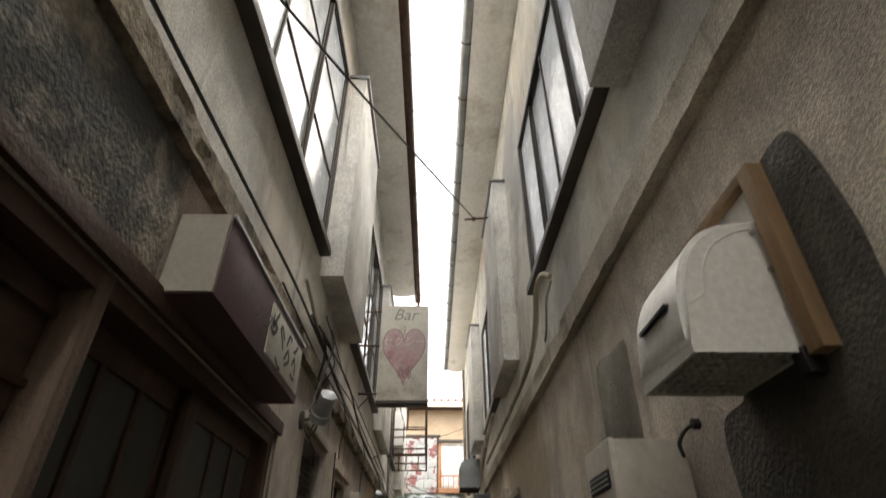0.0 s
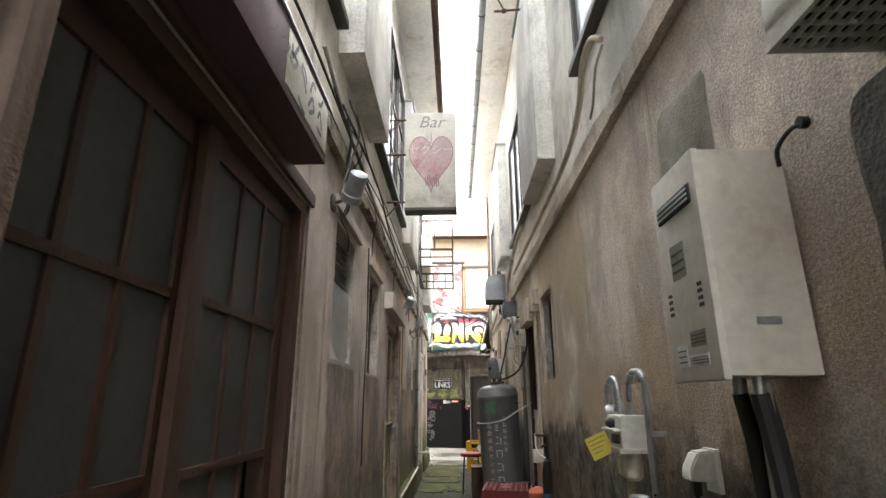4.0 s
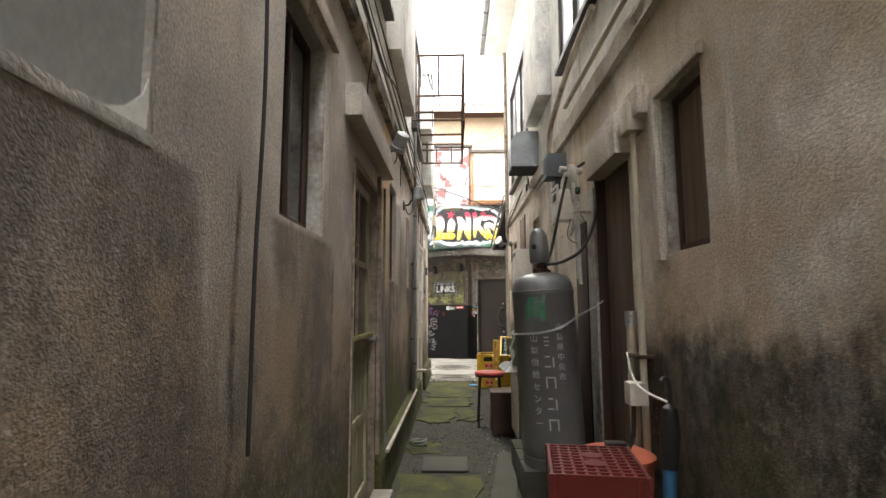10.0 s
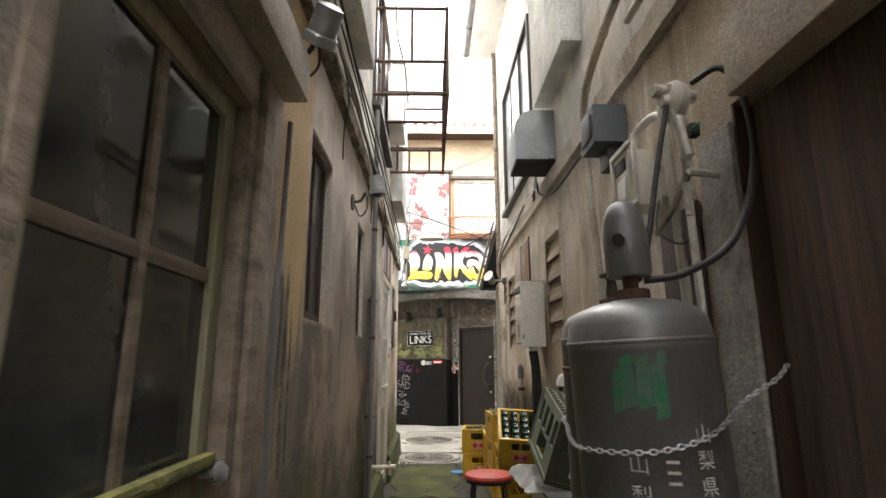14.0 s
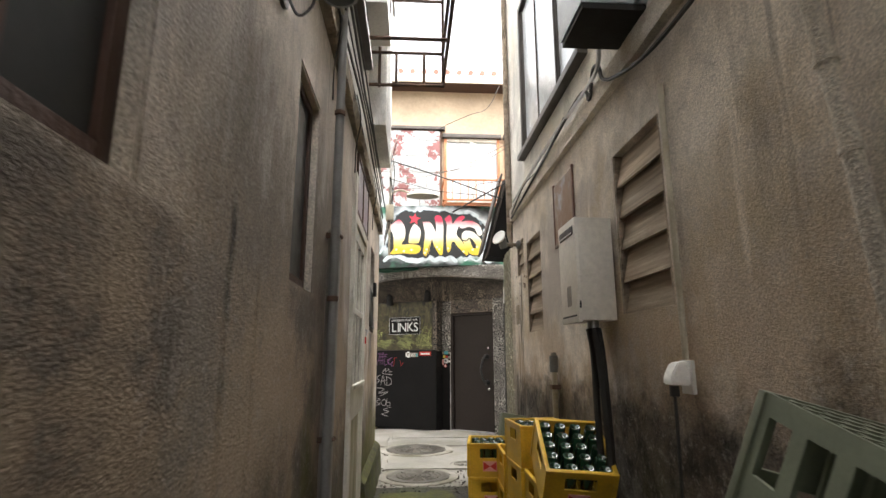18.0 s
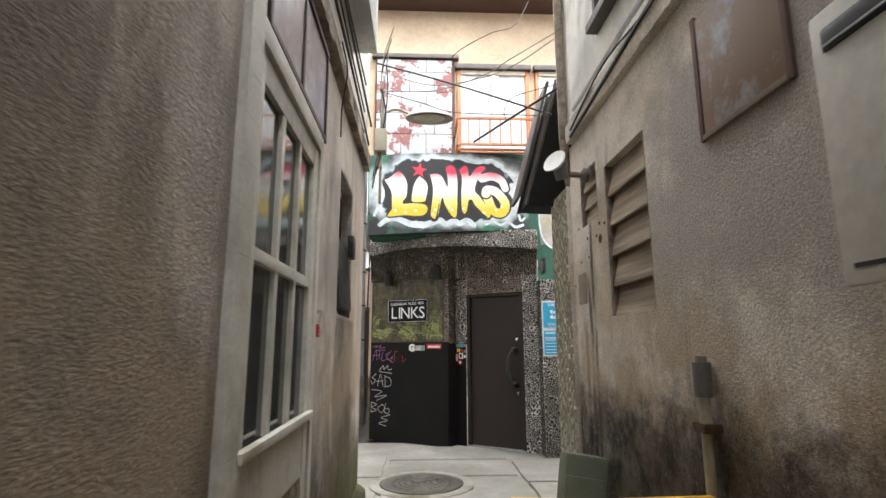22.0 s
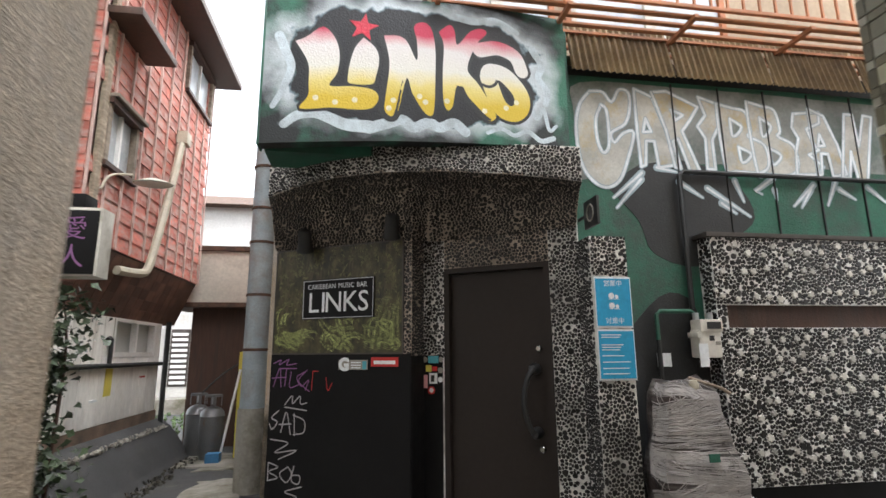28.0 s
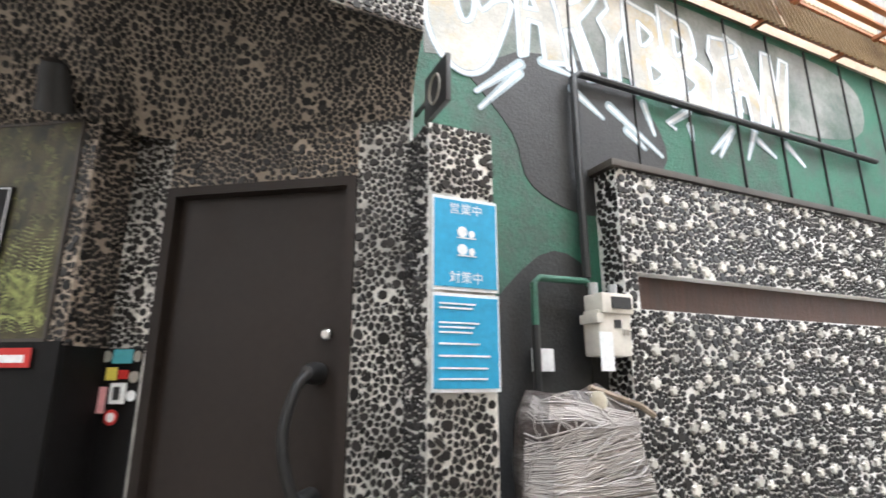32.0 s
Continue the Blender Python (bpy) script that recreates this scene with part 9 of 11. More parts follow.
Y = crate("yel_crate", "yellow plastic bottle crate with a red mark", h=0.27, mark=True)
Rc = crate("red_crate", "dark red plastic bottle crate turned upside down", w=0.365, d=0.45, grid_holes=True)
Gc = crate("grn_crate", "faded green plastic bottle crate tipped on its side", w=0.36, d=0.46, h=0.33, lattice=True)
inv = lambda x, y, z, rz: Matrix.Translation((x, y, z + 0.29)) @ Matrix.Rotation(radians(rz), 4, "Z") @ Matrix.Rotation(math.pi, 4, "X")
up = lambda x, y, z, rz: Matrix.Translation((x, y, z)) @ Matrix.Rotation(radians(rz), 4, "Z")
Rc.matrix_basis = inv(0.335, 5.34, GZ + 0.062, -6)
copy_thing(Rc, inv(0.335, 5.35, GZ + 0.353, -8))
Y.matrix_basis = up(0.322, 11.93, GZ, -6)
copy_thing(Y, up(0.322, 11.93, GZ + 0.271, -8))
for k in range(2):
    copy_thing(Y, up(0.53, 11.44, GZ + 0.271 * k, -3))
for k in range(3):
    copy_thing(Y, up(0.535, 10.93, GZ + 0.271 * k, 1 + k))
copy_thing(Y, inv(0.45, 4.39, GZ + 0.17, -7))
g = thing("wooden_block", (0.39, 4.26, GZ), "low dark wooden block under a yellow crate", "block")
part("block", bx(0.29, 0.60, 4.20, 4.57, GZ + 0.0605, GZ + 0.189, 0.008), "wood_dark", g)
for k in range(2):
    copy_thing(Y, up(0.555, 10.465, GZ + 0.271 * k, -2))
TILT_M = Matrix.Translation((0.533, 10.225, 0.628)) @ Matrix.Rotation(radians(-6), 4, "Z") @ Matrix.Rotation(radians(28.5), 4, "X") @ Matrix.Rotation(radians(4), 4, "Y")
tc_ = tagged(copy_thing(Y, TILT_M), "yellow bottle crate full of green bottles, tipped forward against other crates")
gx = Vector((0.964, 0.03, -0.263)).normalized()
gz = Vector((-0.262, 0.247, -0.933))
gz = (gz - gx * gz.dot(gx)).normalized()
gy = gz.cross(gx)
Gc.matrix_basis = Matrix.Translation((0.535, 7.916, 1.18)) @ Matrix((gx, gy, gz)).transposed().to_4x4()

# bottles
def bottle():
    g = thing("beer_bottle", (0, 0, 0), "empty green glass bottle standing on its neck in the crate", "bottle", "green bottles in the crates")
    bm = B()
    lathe(bm, [(0.012, 0), (0.0135, 0.004), (0.0135, 0.02), (0.012, 0.03), (0.014, 0.07), (0.031, 0.11), (0.0345, 0.13), (0.0345, 0.238), (0.031, 0.247), (0.025, 0.247), (0.017, 0.238), (0.002, 0.233)], 14)
    part("glass", bm, "bottle", g, local=True, smooth=60)
    return g


bt_ = bottle()
first = True
r2 = random.Random(9)
for i in range(4):
    for j in range(5):
        m = TILT_M @ Matrix.Translation((-0.365 / 2 + 0.365 * (i + 0.5) / 4, -0.45 / 2 + 0.45 * (j + 0.5) / 5, 0.014 - r2.uniform(0, 0.0)))
        if first:
            bt_.matrix_basis = m
            first = False
        else:
            copy_thing(bt_, m)
for (bx_, by_, bz_) in ((0.322, 11.93, GZ + 0.271), (0.535, 10.93, GZ + 0.542)):
    for i in range(4):
        for j in range(5):
            if r2.random() < 0.7:
                copy_thing(bt_, Matrix.Translation((bx_ - 0.145 + 0.29 * (i + 0.5) / 4, by_ - 0.18 + 0.36 * (j + 0.5) / 5, bz_ + 0.014)))

# stool, box, cabinet, film-covered things
g = thing("stool", (0.13, 9.02, GZ), "round red vinyl stool with black tube legs", "stool")
part("seat", lathe(B(), [(0.150, 0.547), (0.165, 0.553), (0.17, 0.565), (0.162, 0.58), (0.10, 0.590), (0.002, 0.592)], 28, Matrix.Translation((0.13, 9.02, GZ))), "red_seat", g)
part("seat_ring", lathe(B(), [(0.150, 0.53), (0.160, 0.53), (0.160, 0.547), (0.150, 0.547)], 28, Matrix.Translation((0.13, 9.02, GZ))), "plast_black", g)
for a in (45, 135, 225, 315):
    c, s = math.cos(radians(a)), math.sin(radians(a))
    part("leg", tube(B(), curve_pts([(0.13 + 0.11 * c, 9.02 + 0.11 * s, GZ + 0.535), (0.13 + 0.15 * c, 9.02 + 0.15 * s, GZ + 0.5), (0.13 + 0.19 * c, 9.02 + 0.19 * s, GZ + 0.0)], 4), 0.010, 8), "plast_black", g)
g = thing("wooden_box", (0.25, 8.66, GZ), "dark wooden box with a reddish lid under the stool", "box")
part("body", bx(0.12, 0.42, 8.50, 8.82, GZ, 0.49, 0.006), "wood_dark", g)
part("lid", bx(0.11, 0.43, 8.49, 8.83, 0.49, 0.512, 0.005), "wood_h", g)
g = thing("metal_cabinet", (0.52, 8.0, GZ), "dented pale grey metal cabinet beside the cylinders", "cabinet")
part("body", bx(0.30, 0.77, 7.72, 8.28, GZ + 0.12, 0.775, 0.008), "zinc", g)
part("door", bx(0.292, 0.30, 7.73, 8.27, GZ + 0.14, 0.76, 0.003), "heater", g)
part("plinth", bx(0.32, 0.76, 7.74, 8.26, GZ - 0.01, GZ + 0.119), "plast_black", g)
bm = B()
rows = []
for i in range(15):
    a = i / 14
    row = []
    for j in range(15):
        b = j / 14
        edge = min(a, 1 - a, b, 1 - b)
        x, y = 0.20 + 0.42 * a, 7.98 + 0.52 * b
        row.append(bm.verts.new((x + 0.03 * noise.noise(Vector((a * 4, b * 4, 3))), y + 0.03 * noise.noise(Vector((a * 4, b * 4, 7))),
                                 0.775 + min(1, edge * 5) * (0.07 + 0.07 * noise.noise(Vector((a * 6, b * 6, 0))) + 0.05 * abs(noise.noise(Vector((a * 14, b * 14, 5))))))))
    rows.append(row)
for p, q in zip(rows, rows[1:]):
    for j in range(14):
        bm.faces.new((p[j], p[j + 1], q[j + 1], q[j]))
bmesh.ops.solidify(bm, geom=bm.faces[:], thickness=0.003)
solo("crumpled_sheet", bm, "sheet", "crumpled white plastic sheet beside the green crate", "plastic sheet")
g = thing("green_box", (0.58, 12.45, GZ), "dull green metal box with peeling paint leaning at the wall", "box")
m = Matrix.Translation((0.53, 12.34, GZ + 0.03)) @ Matrix.Rotation(radians(-6), 4, "X") @ Matrix.Rotation(radians(9), 4, "Y")
part("body", bx(-0.12, 0.13, -0.06, 0.10, 0, 0.69, 0.025, m), "grn_crate", g)
part("lid", bx(-0.12, 0.12, -0.075, -0.06, 0.03, 0.57, 0.006, m), "grn_crate", g)
g = thing("roller_stand", (0.50, 12.72, GZ), "white roller on a bent steel stand", "stand")
part("roller", rod(B(), (0.42, 12.74, 0.42), (0.54, 12.70, 0.42), 0.045, 16), "plast_white", g)
part("stand", tube(B(), [(0.56, 12.7, GZ), (0.56, 12.7, 0.42), (0.70, 12.62, 0.62)], 0.010, 6), "galv", g)
part("stand", tube(B(), [(0.43, 12.74, GZ), (0.43, 12.74, 0.40)], 0.010, 6), "galv", g)
part("foot", bx(0.40, 0.60, 12.62, 12.82, GZ, GZ + 0.012), "galv", g)
solo("blue_lid", lathe(B(), [(0.085, 0), (0.09, 0.008), (0.085, 0.018), (0.02, 0.02)], 20, Matrix.Translation((0.06, 11.95, GZ))), "blue_plast", "flat blue plastic lid on the gravel", "lid")
solo("metal_plate", bx(-0.085, 0.085, -0.5, 0.5, 0, 0.014, 0.004, Matrix.Translation((0.13, 7.18, GZ + 0.018)) @ Matrix.Rotation(radians(-8), 4, "Z") @ Matrix.Rotation(radians(3), 4, "X")), "concrete_dark", "grey board lying on the gravel", "board")
g = thing("drain_cover", (-0.25, 7.0, 0.1), "square concrete drain cover with a lifting hole", "drain cover")
part("cover", bx(-0.53, -0.16, 7.30, 7.69, 0.08, 0.096, 0.006), "concrete_dark", g)
part("hole", lathe(B(), [(0.02, 0), (0.02, 0.003)], 12, Matrix.Translation((-0.34, 7.5, 0.095))), "plast_black", g)
solo("hose_coil", tube(B(), [(-0.60 + 0.07 * math.cos(0.6 * k), 8.05 + 0.09 * math.sin(0.6 * k), GZ + 0.012 + 0.003 * k) for k in range(22)], 0.010, 6), "grn_crate", "small coil of green hose on the ground", "hose")

# fire-red lid, umbrella and tap pipes by the red crates
g = thing("orange_tub", (0.56, 5.78, GZ), "orange plastic tub lid with a black handle", "tub")
part("tub", lathe(B(), [(0.15, 0.0), (0.19, 0.5), (0.20, 0.52), (0.20, 0.545), (0.17, 0.56), (0.002, 0.565)], 28, Matrix.Translation((0.56, 5.80, GZ))), "orange", g)
part("handle", bx(0.50, 0.60, 5.71, 5.78, GZ + 0.562, GZ + 0.62, 0.015), "plast_black", g)
g = thing("umbrella", (0.70, 5.5, GZ), "closed blue and black umbrella hooked upright at the wall", "umbrella")
part("canopy", lathe(B(), [(0.008, 0.06), (0.02, 0.12), (0.032, 0.5), (0.036, 0.72), (0.02, 0.80)], 10, Matrix.Translation((0.69, 5.5, GZ)) @ Matrix.Rotation(radians(3), 4, "Y")), "blue_plast", g)
part("collar", lathe(B(), [(0.0375, 0.56), (0.046, 0.72), (0.034, 0.83), (0.01, 0.85)], 12, Matrix.Translation((0.69, 5.5, GZ)) @ Matrix.Rotation(radians(3), 4, "Y")), "plast_black", g)
part("crook", tube(B(), curve_pts([(0.735, 5.5, GZ + 0.83), (0.735, 5.5, GZ + 0.93), (0.715, 5.49, GZ + 0.965), (0.685, 5.48, GZ + 0.95)], 5), 0.011, 8), "plast_black", g)
g = thing("water_pipe", (0.74, 6.05, GZ), "beige water pipes with a hooded tap and joint box", "pipe")
part("riser", tube(B(), [(0.745, 5.85, GZ), (0.745, 5.85, 2.36)], 0.018, 10), "pvc", g)
part("riser", tube(B(), [(0.735, 5.99, GZ), (0.735, 5.99, 1.28)], 0.027, 10), "pvc", g)
part("cap", rod(B(), (0.735, 5.99, 1.27), (0.735, 5.99, 1.35), 0.033, 12), "galv", g)
part("joint_box", bx(0.69, 0.79, 5.78, 5.90, 2.335, 2.495, 0.006), "pvc", g)
part("tap_hood", bx(0.65, 0.75, 5.80, 5.90, 0.86, 0.98, 0.02), "heater", g)
part("strap", bx(0.70, 0.79, 5.82, 6.03, 1.10, 1.12, 0.003), "rust", g)
part("cord", tube(B(), curve_pts([(0.70, 5.97, 1.12), (0.69, 5.86, 1.0), (0.70, 5.7, 0.95), (0.735, 5.5, GZ + 0.85)], 6), 0.006, 6), "plast_white", g)
part("drop", tube(B(), curve_pts([(0.68, 5.84, 0.88), (0.67, 5.84, 0.7), (0.62, 5.82, 0.62)], 4), 0.012, 6), "plast_black", g)

# ---- gas cylinders ----
def cylinder(base, top, label, r=0.217, banded=False):
    g = thing("gas_cylinder", base, label, "gas cylinder", "gas cylinders chained to the wall")
    m, L = axis(base, top)
    P = [(r * 0.93, 0.0), (r * 0.93, 0.07), (r, 0.09), (r * 1.004, 0.14), (r, 0.16), (r, L - 0.16), (r * 1.012, L - 0.155), (r * 1.012, L - 0.13), (r * 0.995, L - 0.12), (r * 0.96, L - 0.075), (r * 0.83, L - 0.035), (r * 0.6, L - 0.012), (r * 0.3, L), (0.04, L + 0.002)]
    part("tank", lathe(B(), P, 40, m), "cyl", g, smooth=50)
    part("foot_ring", lathe(B(), [(r * 0.97, 0.0), (r * 0.985, 0.0), (r * 0.985, 0.075), (r * 0.97, 0.075)], 36, m), "cyl", g)
    for zz in (L - 0.13, L - 0.24)[:2 if banded else 1]:
        part("weld_bead", lathe(B(), [(r, zz - 0.008), (r * 1.022, zz - 0.003), (r * 1.022, zz + 0.003), (r, zz + 0.008)], 40, m), "cyl" if zz > L - 0.2 else "rust", g)
    part("neck_ring", lathe(B(), [(0.055, L - 0.005), (0.055, L + 0.03), (0.04, L + 0.035)], 20, m), "rust", g)
    part("valve", lathe(B(), [(0.022, L + 0.03), (0.026, L + 0.06), (0.018, L + 0.11), (0.024, L + 0.12)], 12, m), "rust", g)
    return g, m, L


cg, cm, cL = cylinder((0.435, 6.79, 0.30), (0.367, 6.78, 1.62), "tall grey gas cylinder with stencilled lettering leaning slightly")
# protective cap with a round hole
bm = B()
lathe(bm, [(0.066, 0), (0.071, 0.01), (0.071, 0.12), (0.064, 0.19), (0.045, 0.235), (0.02, 0.25), (0.002, 0.252)], 24, cm @ Matrix.Translation((0, 0, cL + 0.075)))
cap = part("valve_cap", bm, "cyl", cg, smooth=60)
part("cap_hole", lathe(B(), [(0.02, 0), (0.02, 0.006)], 16, axis(cm @ Vector((0, 0, cL + 0.185)) + Vector((-0.042, -0.053, 0)), cm @ Vector((0, 0, cL + 0.185)) + Vector((-0.42, -0.53, 0)))[0]), "plast_black", cap)


def on_cyl(m, r):
    """Place on the cylinder's front: u round it, v up."""
    return lambda u, v, h: m @ Vector((0, 0, v)) + Vector(((r + 0.001 + h) * math.sin(u / r - 0.42), -(r + 0.001 + h) * math.cos(u / r - 0.42), 0))


OC = on_cyl(cm, 0.217)


def dense(bm_, step=0.02):
    bmesh.ops.subdivide_edges(bm_, edges=[e for e in bm_.edges if e.calc_length() > step], cuts=2)
    return bm_


def cyl_text(txt, size, u, v, mtl, gap, bold=0.0):
    for k, ch in enumerate(txt):
        if ch != " ":
            part("stencil", lettering(ch, size, lambda a, b, h: OC(u + a, v - gap * k + b, 0.0005), bold=bold), mtl, cg)


# company name as plain bars, place name as letters
for k in range(5):
    v = 0.893 - 0.138 * k
    bm = B()
    for (a, b, c, d) in (((-0.045, -0.035, 0.05, 0.012), (-0.045, -0.075, 0.05, 0.012), (-0.045, -0.115, 0.05, 0.012)) if k == 0 else ((-0.045, -0.02, 0.05, 0.014), (0.03, -0.12, 0.015, 0.10), (-0.05, -0.12, 0.06, 0.014)) if k % 2 else ((-0.05, -0.02, 0.10, 0.014), (-0.05, -0.12, 0.014, 0.1), (0.035, -0.12, 0.014, 0.1))):
        n = 4
        for q in range(n):
            bm.faces.new([bm.verts.new(OC(0.070 + 0.66 * (a + c * s), v + 0.66 * (b + d * t_), 0.0006)) for s, t_ in ((q / n, 0), ((q + 1) / n, 0), ((q + 1) / n, 1), (q / n, 1))])
    part("stencil", bm, "cyl_text", cg, "bold pale stencilled bars", 0)
cyl_text("山梨県中央市", 0.052, 0.150, 0.925, "cyl_text", 0.066)
cyl_text("山梨供給センター", 0.056, -0.028, 0.845, "cyl_text", 0.080)
bm = B()
for (u, v, w_, h_) in ((0.03, 1.07, 0.035, 0.12), (0.012, 1.06, 0.025, 0.09), (0.065, 1.07, 0.035, 0.12), (0.10, 1.05, 0.03, 0.13), (0.085, 1.08, 0.03, 0.09), (0.04, 1.15, 0.06, 0.03), (0.015, 1.13, 0.03, 0.03), (0.11, 1.16, 0.025, 0.04)):
    prism(bm, [(u, v), (u + w_, v + 0.01), (u + w_ * 0.9, v + h_), (u + 0.006, v + h_ * 0.9)], lambda a, b, h: OC(-0.005 + (a - 0.07) * 1.25, 1.065 + (b - 1.12) * 1.25, 0.0006 + 0.0006 * h), 1.0)
part("stencil", bm, "cyl_green", cg, "faded green stencilled emblem", 0)
cg2, cm2, cL2 = cylinder((0.495, 7.265, 0.30), (0.472, 7.255, 1.645), "second grey gas cylinder with dark stencilled marks behind the first", banded=True)
OC2 = on_cyl(cm2, 0.217)
for shape in ([(-0.075 + 0.02 * math.cos(0.7854 * k), 1.055 + 0.02 * math.sin(0.7854 * k)) for k in range(8)],
              [(-0.125, 0.985), (-0.10, 1.0), (-0.06, 1.015), (-0.02, 1.03), (0.0, 1.01), (-0.03, 0.985), (-0.075, 0.975)],
              [(-0.115, 0.955), (-0.05, 0.965), (0.0, 0.975), (-0.01, 0.95), (-0.055, 0.935), (-0.10, 0.935)],
              [(-0.125, 0.855), (-0.085, 0.865), (-0.055, 0.925), (-0.10, 0.925)],
              [(-0.045, 0.925), (-0.005, 0.935), (0.01, 0.865), (-0.03, 0.85)]):
    bm = B()
    prism(bm, shape, lambda a, b, h: OC2(a - 0.03, b + 0.12, 0.0006 + 0.0006 * h), 1.0)
    part("stencil", bm, "cyl_green", cg2, "dark green stencilled emblem", 0)
for k, ch in enumerate("サラダ"):
    part("stencil", lettering(ch, 0.068, lambda a, b, h: OC2(-0.165 + 0.064 * k + a, 0.885 + b, 0.0005), bold=0.02), "cyl_green", cg2)
part("hand_wheel", lathe(B(), [(0.012, 0), (0.045, 0.004), (0.05, 0.012), (0.045, 0.02), (0.012, 0.024)], 10, cm2 @ Matrix.Translation((0, 0, cL2 + 0.12))), "plast_black", cg2)
# blocks under the cylinders
g = thing("block_stand", (0.43, 7.0, GZ), "row of rough concrete blocks under the cylinders", "blocks")
for k in range(3):
    part("block", bx(0.20, 0.68, 6.60 + 0.29 * k, 6.87 + 0.29 * k, GZ - 0.01, 0.298 + 0.001 * k, 0.012), "concrete_dark", g)
# chain
bm = B()
pts = curve_pts([(0.50, 7.70, 1.175), (0.36, 7.50, 1.195), (0.245, 7.26, 1.21), (0.205, 7.05, 1.21), (0.165, 6.86, 1.195), (0.16, 6.68, 1.19), (0.30, 6.555, 1.20), (0.46, 6.56, 1.24), (0.60, 6.63, 1.32), (0.72, 6.66, 1.38), (0.785, 6.70, 1.42)], 10)
g = thing("chain", (0.4, 6.6, 1.1), "thin steel chain holding the cylinders to the wall", "chain")
acc = 0.0
k = 0
for a, b in zip(pts, pts[1:]):
    L = (b - a).length
    while acc < L:
        p = a.lerp(b, acc / L)
        d, s1, s2 = frame_of(b - a)
        side = s1 if k % 2 else s2
        lk = [p + d * 0.012 * math.cos(t) + side * 0.0065 * math.sin(t) for t in [2 * math.pi * q / 8 for q in range(9)]]
        part("link", tube(B(), lk, 0.0026, 4), "galv", g, smooth=0)
        acc += 0.018
        k += 1
    acc -= L

# regulator and hoses over the cylinders
g = thing("gas_regulator", (0.72, 7.3, 2.3), "gas regulator box with silver pipes and black hoses on the wall", "regulator")
part("meter_box", bx(0.60, 0.74, 7.30, 7.48, 2.10, 2.36, 0.012), "heater", g)
part("window", bx(0.594, 0.601, 7.33, 7.45, 2.27, 2.33, 0.004), "plast_black", g)
part("panel", bx(0.595, 0.601, 7.34, 7.44, 2.14, 2.24, 0.004), "plast_white", g)
part("bracket", bx(0.74, 0.79, 7.34, 7.44, 2.15, 2.3), "pale_metal", g)
for z in (2.08, 2.36):
    part("frame_bar", bx(0.585, 0.60, 7.20, 7.49, z, z + 0.022, 0.003), "pale_metal", g)
for y in (7.20, 7.468):
    part("frame_bar", bx(0.585, 0.60, y, y + 0.022, 2.102, 2.36, 0.003), "pale_metal", g)
part("riser_pipe", tube(B(), [(0.70, 7.0, 2.40), (0.70, 7.0, 1.9), (0.705, 7.0, 1.55)], 0.015, 10), "pale_metal", g)
part("riser_pipe", tube(B(), [(0.665, 6.95, 2.36), (0.668, 6.95, 1.95)], 0.012, 10), "pale_metal", g)
for z in (2.31, 2.18, 2.02):
    part("union", rod(B(), (0.70, 7.0, z), (0.70, 7.0, z + 0.035), 0.024, 8), "pale_metal", g)
part("handle", tube(B(), [(0.66, 6.86, 2.24), (0.66, 6.80, 2.24)], 0.008, 6), "cyl_green", g)
part("pipe", tube(B(), curve_pts([(0.68, 7.42, 2.36), (0.68, 7.41, 2.44), (0.69, 7.35, 2.48), (0.70, 7.24, 2.48), (0.715, 7.18, 2.44), (0.72, 7.17, 2.30), (0.73, 7.17, 1.95), (0.74, 7.17, 1.60)], 5), 0.020, 10), "pale_metal", g)
part("regulator", lathe(B(), [(0.03, 0), (0.075, 0.01), (0.08, 0.03), (0.075, 0.045), (0.03, 0.06), (0.02, 0.08)], 20, axis((0.66, 6.92, 2.38), (0.56, 6.90, 2.38))[0]), "pale_metal", g)
part("valve_body", tube(B(), [(0.62, 6.90, 2.44), (0.63, 6.90, 2.33), (0.66, 6.90, 2.16)], 0.024, 10), "pale_metal", g)
part("valve_body", tube(B(), [(0.55, 6.90, 2.42), (0.72, 6.93, 2.41)], 0.026, 10), "pale_metal", g)
part("knob", bx(0.655, 0.69, 6.85, 6.89, 2.22, 2.27, 0.008), "plast_black", g)
part("stay", tube(B(), [(0.66, 6.90, 2.10), (0.70, 7.15, 2.02), (0.72, 7.35, 1.98)], 0.014, 6), "pale_metal", g)
part("stay", tube(B(), [(0.66, 6.90, 2.10), (0.79, 6.91, 2.09)], 0.014, 6), "pale_metal", g)
part("hose", tube(B(), curve_pts([(0.68, 6.86, 2.43), (0.73, 6.76, 2.43), (0.758, 6.70, 2.30), (0.755, 6.68, 2.05), (0.66, 6.68, 1.80), (0.52, 6.72, 1.70), (0.40, 6.76, 1.68)], 8), 0.012, 8), "cable", g, "black rubber hose")
part("hose", tube(B(), curve_pts([(0.60, 6.90, 2.36), (0.55, 6.90, 2.15), (0.49, 6.88, 1.9), (0.45, 6.86, 1.76), (0.40, 6.80, 1.69)], 8), 0.011, 8), "cable", g, "black rubber hose")
part("wire", tube(B(), curve_pts([(0.70, 7.25, 2.1), (0.66, 7.2, 1.95), (0.72, 7.1, 1.88), (0.77, 7.05, 2.0), (0.76, 7.15, 2.12)], 6), 0.004, 5), "cable", g)
g = thing("black_box", (0.70, 7.8, 2.6), "dark grey lamp box on the wall above the cylinders", "box")
part("body", bx(0.60, 0.785, 7.72, 7.96, 2.58, 2.80, 0.012), "box_blue", g)
part("lens", bx(0.592, 0.60, 7.76, 7.92, 2.62, 2.76, 0.004), "plast_black", g)
